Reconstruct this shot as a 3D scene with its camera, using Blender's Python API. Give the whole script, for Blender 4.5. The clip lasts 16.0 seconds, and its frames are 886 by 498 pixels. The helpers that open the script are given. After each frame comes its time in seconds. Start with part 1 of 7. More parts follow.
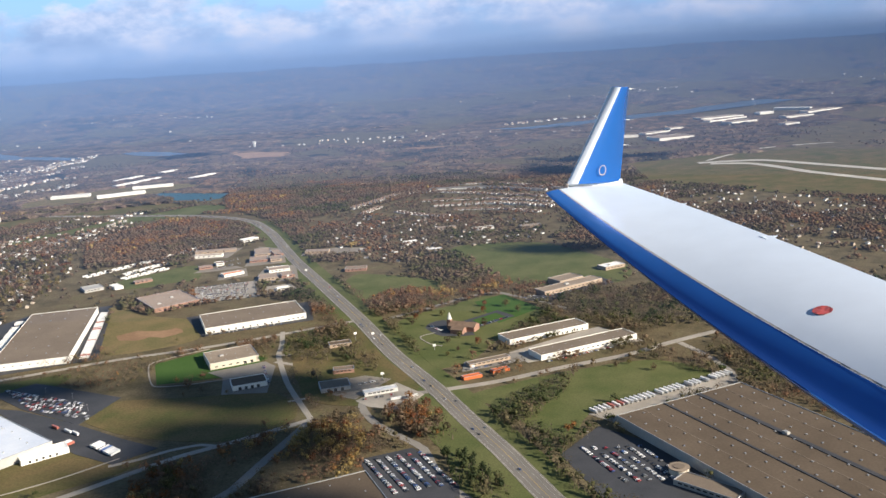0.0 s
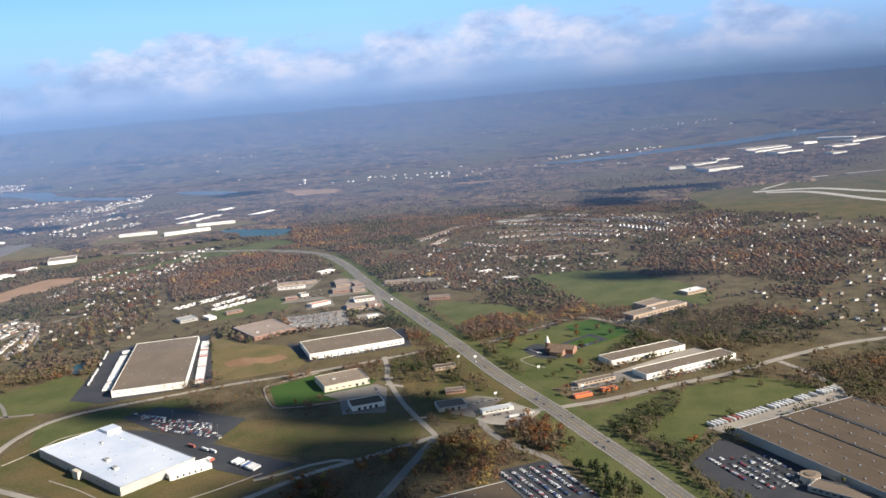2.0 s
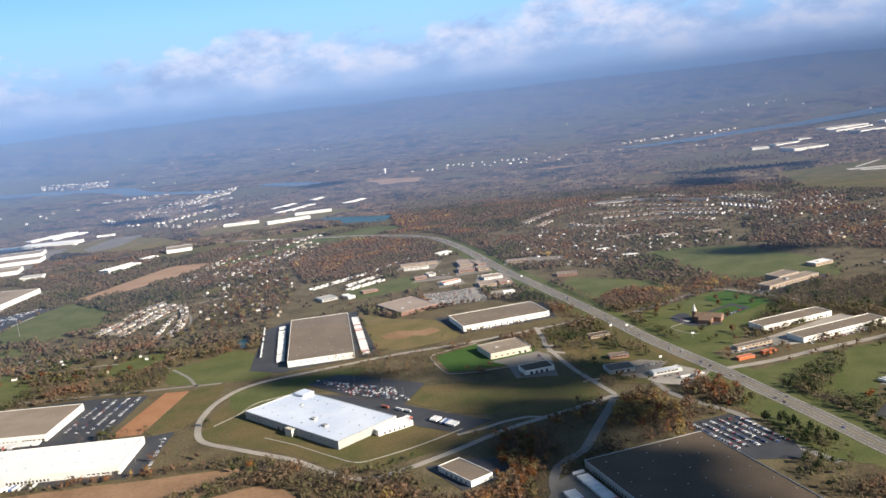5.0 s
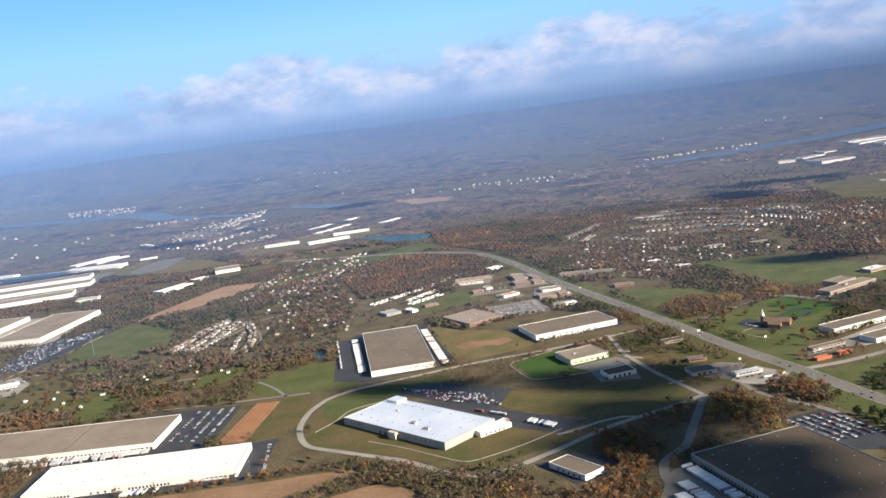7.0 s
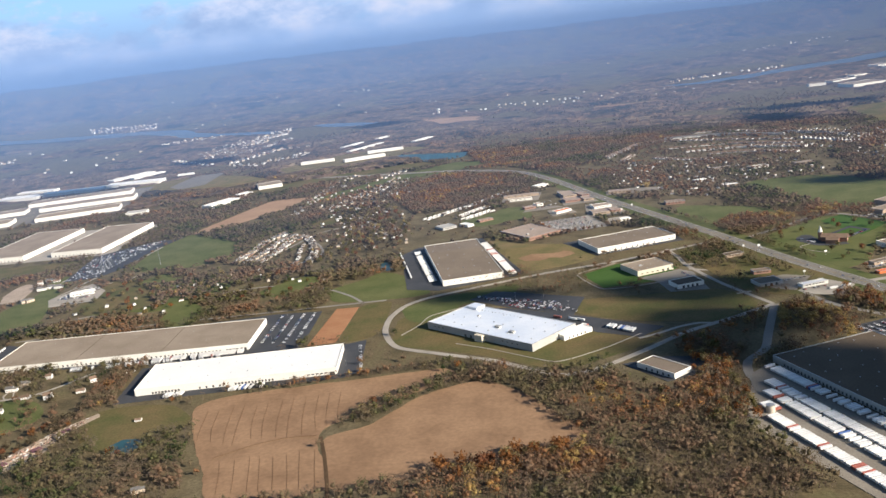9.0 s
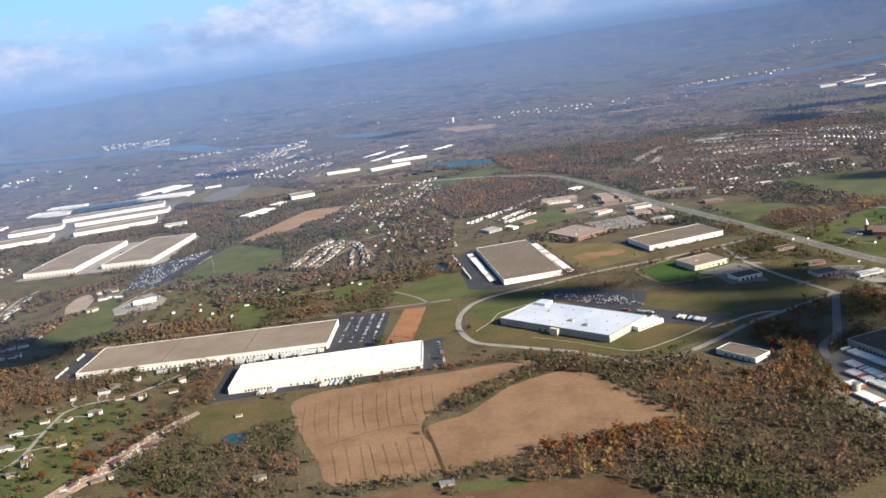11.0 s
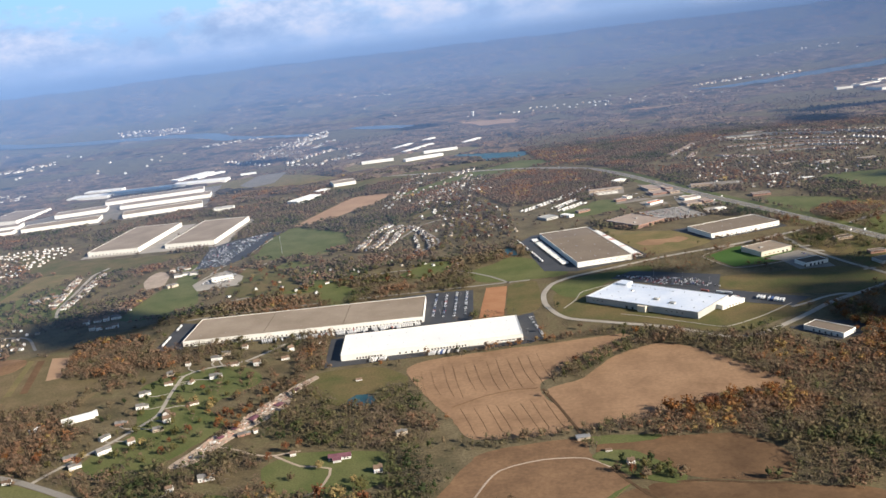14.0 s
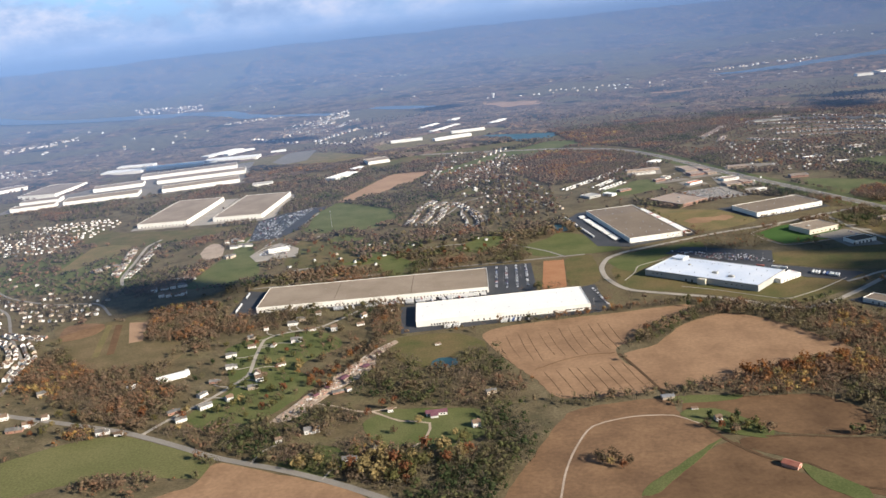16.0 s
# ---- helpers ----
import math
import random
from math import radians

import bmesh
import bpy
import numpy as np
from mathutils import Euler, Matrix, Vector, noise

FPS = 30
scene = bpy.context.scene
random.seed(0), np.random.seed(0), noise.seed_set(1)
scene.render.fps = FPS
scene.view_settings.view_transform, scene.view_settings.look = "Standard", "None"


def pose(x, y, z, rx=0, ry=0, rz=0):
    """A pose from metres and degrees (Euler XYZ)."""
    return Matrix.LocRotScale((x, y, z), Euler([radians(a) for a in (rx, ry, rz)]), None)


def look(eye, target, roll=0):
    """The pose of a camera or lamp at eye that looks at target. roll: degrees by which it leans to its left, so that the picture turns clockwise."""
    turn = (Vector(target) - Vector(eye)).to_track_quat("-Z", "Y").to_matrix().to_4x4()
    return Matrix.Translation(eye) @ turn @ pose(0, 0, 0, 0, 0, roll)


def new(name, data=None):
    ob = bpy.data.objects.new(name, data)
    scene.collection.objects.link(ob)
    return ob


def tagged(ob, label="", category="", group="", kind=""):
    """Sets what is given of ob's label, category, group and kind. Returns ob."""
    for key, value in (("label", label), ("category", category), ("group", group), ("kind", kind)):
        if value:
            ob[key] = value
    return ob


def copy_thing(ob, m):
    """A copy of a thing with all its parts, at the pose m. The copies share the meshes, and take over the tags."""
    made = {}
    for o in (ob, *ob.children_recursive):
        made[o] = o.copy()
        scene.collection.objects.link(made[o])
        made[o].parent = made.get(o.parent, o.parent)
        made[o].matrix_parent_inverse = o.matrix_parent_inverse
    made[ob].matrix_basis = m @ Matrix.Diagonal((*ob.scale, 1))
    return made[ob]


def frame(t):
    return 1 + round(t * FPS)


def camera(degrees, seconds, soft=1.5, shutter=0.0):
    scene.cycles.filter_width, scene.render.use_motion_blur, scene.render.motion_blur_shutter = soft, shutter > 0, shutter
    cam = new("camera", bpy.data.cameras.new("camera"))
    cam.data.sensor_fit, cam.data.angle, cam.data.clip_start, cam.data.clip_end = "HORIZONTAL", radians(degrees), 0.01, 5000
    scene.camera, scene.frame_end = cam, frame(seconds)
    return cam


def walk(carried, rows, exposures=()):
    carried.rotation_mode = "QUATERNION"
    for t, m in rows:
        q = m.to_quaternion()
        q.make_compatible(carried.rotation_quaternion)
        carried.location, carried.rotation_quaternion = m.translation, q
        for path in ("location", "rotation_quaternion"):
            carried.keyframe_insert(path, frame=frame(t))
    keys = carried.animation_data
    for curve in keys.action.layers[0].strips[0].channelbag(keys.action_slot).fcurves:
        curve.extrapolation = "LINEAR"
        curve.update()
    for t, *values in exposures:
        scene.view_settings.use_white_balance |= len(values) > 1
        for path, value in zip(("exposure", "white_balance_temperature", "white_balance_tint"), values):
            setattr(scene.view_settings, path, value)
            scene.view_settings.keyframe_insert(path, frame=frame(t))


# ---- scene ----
cam = camera(52.7, 16.0)
METRES, EYE, TILT, LEAN, TURN = 560.0, 220.8, -12.22, 3.52, 0.0
ROWS = [
    (0.0, 0.0, 0.0, 0.0, 0.0, 0.0, -0.0),
    (0.5, -0.0268, -0.0122, -0.0026, 0.33, 1.29, 0.26),
    (1.0, -0.0535, -0.0253, -0.0076, 0.86, 2.71, 0.73),
    (1.5, -0.0807, -0.0392, -0.0121, 1.27, 3.03, 0.93),
    (2.0, -0.108, -0.0526, -0.0159, 1.7, 2.37, 0.72),
    (2.5, -0.1341, -0.0658, -0.0197, 2.2, 2.25, 0.73),
    (3.0, -0.1622, -0.0795, -0.0233, 3.24, 3.53, 2.0),
    (3.5, -0.189, -0.0943, -0.0295, 3.95, 3.73, 2.76),
    (4.0, -0.2154, -0.1077, -0.0336, 4.38, 2.42, 2.07),
    (4.5, -0.2425, -0.1223, -0.0362, 4.7, 1.67, 1.55),
    (7.0, -0.3784, -0.2008, -0.052, 5.23, 3.23, 2.64),
    (7.5, -0.4053, -0.2163, -0.0558, 5.12, 1.99, 2.57),
    (8.0, -0.4321, -0.2323, -0.0586, 5.14, 0.34, 2.38),
    (8.5, -0.459, -0.248, -0.0612, 5.33, -1.17, 1.95),
    (9.0, -0.4859, -0.2636, -0.0638, 5.45, -1.73, 2.0),
    (11.5, -0.6215, -0.3423, -0.0763, 5.1, -1.0, 3.42),
    (12.0, -0.6485, -0.3582, -0.0786, 4.98, -1.34, 2.96),
    (12.5, -0.6749, -0.3742, -0.0809, 4.92, -1.39, 2.68),
    (13.0, -0.7014, -0.3907, -0.0836, 4.84, -1.45, 2.54),
    (13.5, -0.7283, -0.4078, -0.0864, 4.61, -1.28, 2.35),
    (14.0, -0.7548, -0.4256, -0.0891, 4.34, -1.38, 2.18),
    (14.5, -0.7818, -0.442, -0.0929, 4.19, -1.52, 1.99),
    (15.0, -0.809, -0.4598, -0.0953, 4.0, -1.86, 1.66),
    (15.5, -0.8367, -0.4746, -0.0989, 4.06, -2.3, 1.47),
    (16.0, -0.8635, -0.4915, -0.1015, 4.25, -2.47, 1.4),
]
walk(cam, [(t, pose(0, 0, EYE, TILT, LEAN, TURN) @ pose(METRES * x, METRES * y, METRES * z, 90 + pitch, roll, yaw)) for t, x, y, z, yaw, pitch, roll in ROWS], exposures=((0.0, 1.0), (16.0, 1.0)))


# ---- sky, sun, haze ----
SUN_WAY = Vector((0.80, -0.40, 0.42)).normalized()      # towards the sun, low in the south-west
sun_data = bpy.data.lights.new("sun", "SUN")
sun_data.energy, sun_data.angle, sun_data.color = 5.0, radians(0.9), (1.0, 0.90, 0.76)
sun = new("sun", sun_data)
sun.matrix_world = look((0, 0, 900), Vector((0, 0, 900)) - SUN_WAY)

world = bpy.data.worlds.new("sky")
scene.world = world
world.use_nodes = True
wn = world.node_tree.nodes
sky = wn.new("ShaderNodeTexSky")
sky.sky_type, sky.sun_disc = "NISHITA", False
sky.sun_elevation, sky.sun_rotation = math.asin(SUN_WAY.z), math.atan2(SUN_WAY.x, SUN_WAY.y)
sky.altitude, sky.air_density, sky.dust_density, sky.ozone_density = 300, 1.0, 0.2, 3.0
world.node_tree.links.new(sky.outputs[0], wn["Background"].inputs[0])
wn["Background"].inputs[1].default_value = 0.050


# ---- materials ----
class Nodes:
    """A short hand for building a node tree."""

    def __init__(self, name):
        self.mat = bpy.data.materials.new(name)
        self.mat.use_nodes = True
        self.tree = self.mat.node_tree
        self.bsdf = self.tree.nodes["Principled BSDF"]
        self.out = self.tree.nodes["Material Output"]

    def add(self, kind, **values):
        node = self.tree.nodes.new("ShaderNode" + kind)
        for key, value in values.items():
            node.inputs[key.replace("_", " ")].default_value = value
        return node

    def link(self, a, b):
        self.tree.links.new(a, b)

    def noise(self, scale, coord, detail=3.0, rough=0.6):
        n = self.add("TexNoise", Scale=scale, Detail=detail, Roughness=rough)
        self.link(coord, n.inputs["Vector"])
        return n.outputs["Fac"]

    def ramp(self, fac, *stops):
        r = self.tree.nodes.new("ShaderNodeValToRGB")
        r.color_ramp.elements.remove(r.color_ramp.elements[1])
        for n, (at, c) in enumerate(stops):
            e = r.color_ramp.elements[0] if n == 0 else r.color_ramp.elements.new(at)
            e.position, e.color = at, (*c, 1) if len(c) == 3 else c
        self.link(fac, r.inputs[0])
        return r.outputs[0]

    def math(self, op, a, b, clamp=False):
        m = self.tree.nodes.new("ShaderNodeMath")
        m.operation, m.use_clamp = op, clamp
        for n, v in enumerate((a, b)):
            if isinstance(v, (int, float)):
                m.inputs[n].default_value = v
            else:
                self.link(v, m.inputs[n])
        return m.outputs[0]

    def mix(self, fac, a, b, blend="MIX"):
        m = self.tree.nodes.new("ShaderNodeMix")
        m.data_type, m.blend_type = "RGBA", blend
        for n, v in ((0, fac), (6, a), (7, b)):
            if isinstance(v, (int, float)):
                m.inputs[n].default_value = v
            elif isinstance(v, tuple):
                m.inputs[n].default_value = (*v, 1)
            else:
                self.link(v, m.inputs[n])
        return m.outputs[2]

    def place(self, world_place=False):
        if world_place:
            return self.tree.nodes.new("ShaderNodeNewGeometry").outputs["Position"]
        return self.tree.nodes.new("ShaderNodeTexCoord").outputs["Object"]

    def finish(self, colour, rough=0.85, bump=None, strength=0.3, distance=0.1, metal=0.0, spec=0.3):
        self.link(colour, self.bsdf.inputs["Base Color"])
        self.bsdf.inputs["Roughness"].default_value = rough
        self.bsdf.inputs["Metallic"].default_value = metal
        self.bsdf.inputs["Specular IOR Level"].default_value = spec
        if bump is not None:
            b = self.add("Bump", Strength=strength, Distance=distance)
            self.link(bump, b.inputs["Height"])
            self.link(b.outputs[0], self.bsdf.inputs["Normal"])
        return self.mat


def surface(name, c1, c2, scale=0.1, fine=1.5, rough=0.85, strength=0.3, distance=0.1, metal=0.0, spec=0.3, vary=0.0, world_place=False, stain=0.35):
    """A worn surface: two colours in patches, fine grain, and a share of difference from object to object."""
    n = Nodes(name)
    at = n.place(world_place)
    big = n.noise(scale, at, 4.0)
    small = n.noise(fine, at, 3.0)
    base = n.mix(n.ramp(big, (0.35, (0, 0, 0)), (0.65, (1, 1, 1))), c1, c2)
    grain = n.ramp(small, (0.25, (1 - stain,) * 3), (0.75, (1 + stain * 0.4,) * 3))
    base = n.mix(1.0, base, grain, "MULTIPLY")
    if vary:
        info = n.tree.nodes.new("ShaderNodeObjectInfo")
        base = n.mix(1.0, base, n.ramp(info.outputs["Random"], (0, (1 - vary,) * 3), (1, (1 + vary,) * 3)), "MULTIPLY")
    return n.finish(base, rough, small, strength, distance, metal, spec)


def ground_material():
    """Leaf litter, scrub and rough grass, from patches a few metres wide up to whole hillsides."""
    n = Nodes("ground_cover")
    at = n.place(True)
    hills, patch, tuft = n.noise(0.006, at, 5.0), n.noise(0.045, at, 5.0), n.noise(0.5, at, 3.0)
    a = n.ramp(patch, (0.36, (0.086, 0.070, 0.040)), (0.50, (0.135, 0.105, 0.060)), (0.62, (0.128, 0.112, 0.058)), (0.75, (0.19, 0.15, 0.09)))
    b = n.ramp(patch, (0.36, (0.092, 0.080, 0.046)), (0.52, (0.136, 0.110, 0.066)), (0.7, (0.175, 0.142, 0.086)))
    base = n.mix(n.ramp(hills, (0.42, (0, 0, 0)), (0.58, (1, 1, 1))), a, b)
    base = n.mix(1.0, base, n.ramp(tuft, (0.25, (0.62,) * 3), (0.75, (1.2,) * 3)), "MULTIPLY")
    return n.finish(base, 0.95, tuft, 0.6, 0.5, spec=0.1)


def leafy(n, base):
    """Dull leaves that let much of the light through."""
    n.finish(base, 0.9, spec=0.12)
    through_leaf = n.tree.nodes.new("ShaderNodeBsdfTranslucent")
    n.link(base, through_leaf.inputs["Color"])
    mixer = n.tree.nodes.new("ShaderNodeMixShader")
    mixer.inputs[0].default_value = 0.40
    n.link(n.bsdf.outputs[0], mixer.inputs[1])
    n.link(through_leaf.outputs[0], mixer.inputs[2])
    n.link(mixer.outputs[0], n.out.inputs[0])
    return n.mat


def canopy_material():
    """Far woods seen as one rough canopy: brown, grey and olive stands, darker patches and pale clearings."""
    n = Nodes("far_canopy")
    at = n.place(True)
    wide, stand, patch, crown = n.noise(0.0026, at, 4.0), n.noise(0.0085, at, 6.0, 0.62), n.noise(0.028, at, 5.0, 0.6), n.noise(0.16, at, 4.0, 0.65)
    a = n.ramp(patch, (0.36, (0.052, 0.046, 0.036)), (0.5, (0.110, 0.082, 0.064)), (0.64, (0.18, 0.118, 0.080)))
    b = n.ramp(patch, (0.36, (0.062, 0.052, 0.044)), (0.5, (0.116, 0.082, 0.066)), (0.64, (0.16, 0.126, 0.082)))
    base = n.mix(n.ramp(wide, (0.44, (0, 0, 0)), (0.56, (1, 1, 1))), a, b)
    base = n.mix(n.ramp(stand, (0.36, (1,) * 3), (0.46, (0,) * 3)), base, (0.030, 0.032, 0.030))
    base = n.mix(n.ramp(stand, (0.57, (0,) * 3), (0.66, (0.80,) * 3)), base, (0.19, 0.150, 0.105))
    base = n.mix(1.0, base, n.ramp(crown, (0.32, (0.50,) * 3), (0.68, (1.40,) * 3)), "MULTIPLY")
    return n.finish(base, 0.95, crown, 0.8, 3.0, spec=0.08)


def foliage_material(name, *stops, lo=0.94, hi=1.28):
    """Leaves: the colour of each tree from its own tint, mottled leaf by leaf."""
    n = Nodes(name)
    tint = n.tree.nodes.new("ShaderNodeAttribute")
    tint.attribute_name = "tint"
    geo = n.tree.nodes.new("ShaderNodeNewGeometry")
    base = n.ramp(tint.outputs["Fac"], *stops)
    base = n.mix(1.0, base, n.ramp(geo.outputs["Random Per Island"], (0, (lo,) * 3), (1, (hi,) * 3)), "MULTIPLY")
    speck = n.noise(2.2, geo.outputs["Position"], 2.0)
    base = n.mix(1.0, base, n.ramp(speck, (0.3, (0.82,) * 3), (0.7, (1.15,) * 3)), "MULTIPLY")
    return leafy(n, base)


def single_foliage(name, a, b):
    n = Nodes(name)
    info = n.tree.nodes.new("ShaderNodeObjectInfo")
    geo = n.tree.nodes.new("ShaderNodeNewGeometry")
    base = n.mix(info.outputs["Random"], a, b)
    base = n.mix(1.0, base, n.ramp(geo.outputs["Random Per Island"], (0, (0.65,) * 3), (1, (1.35,) * 3)), "MULTIPLY")
    return leafy(n, base)


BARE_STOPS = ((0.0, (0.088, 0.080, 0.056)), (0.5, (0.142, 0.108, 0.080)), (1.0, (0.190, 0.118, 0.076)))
TREE_STOPS = ((0.0, (0.042, 0.055, 0.024)), (0.14, (0.088, 0.092, 0.040)), (0.34, (0.130, 0.110, 0.062)), (0.60, (0.168, 0.116, 0.078)),
              (0.80, (0.188, 0.112, 0.070)), (0.92, (0.235, 0.115, 0.052)), (0.97, (0.30, 0.17, 0.06)), (1.0, (0.32, 0.23, 0.09)))
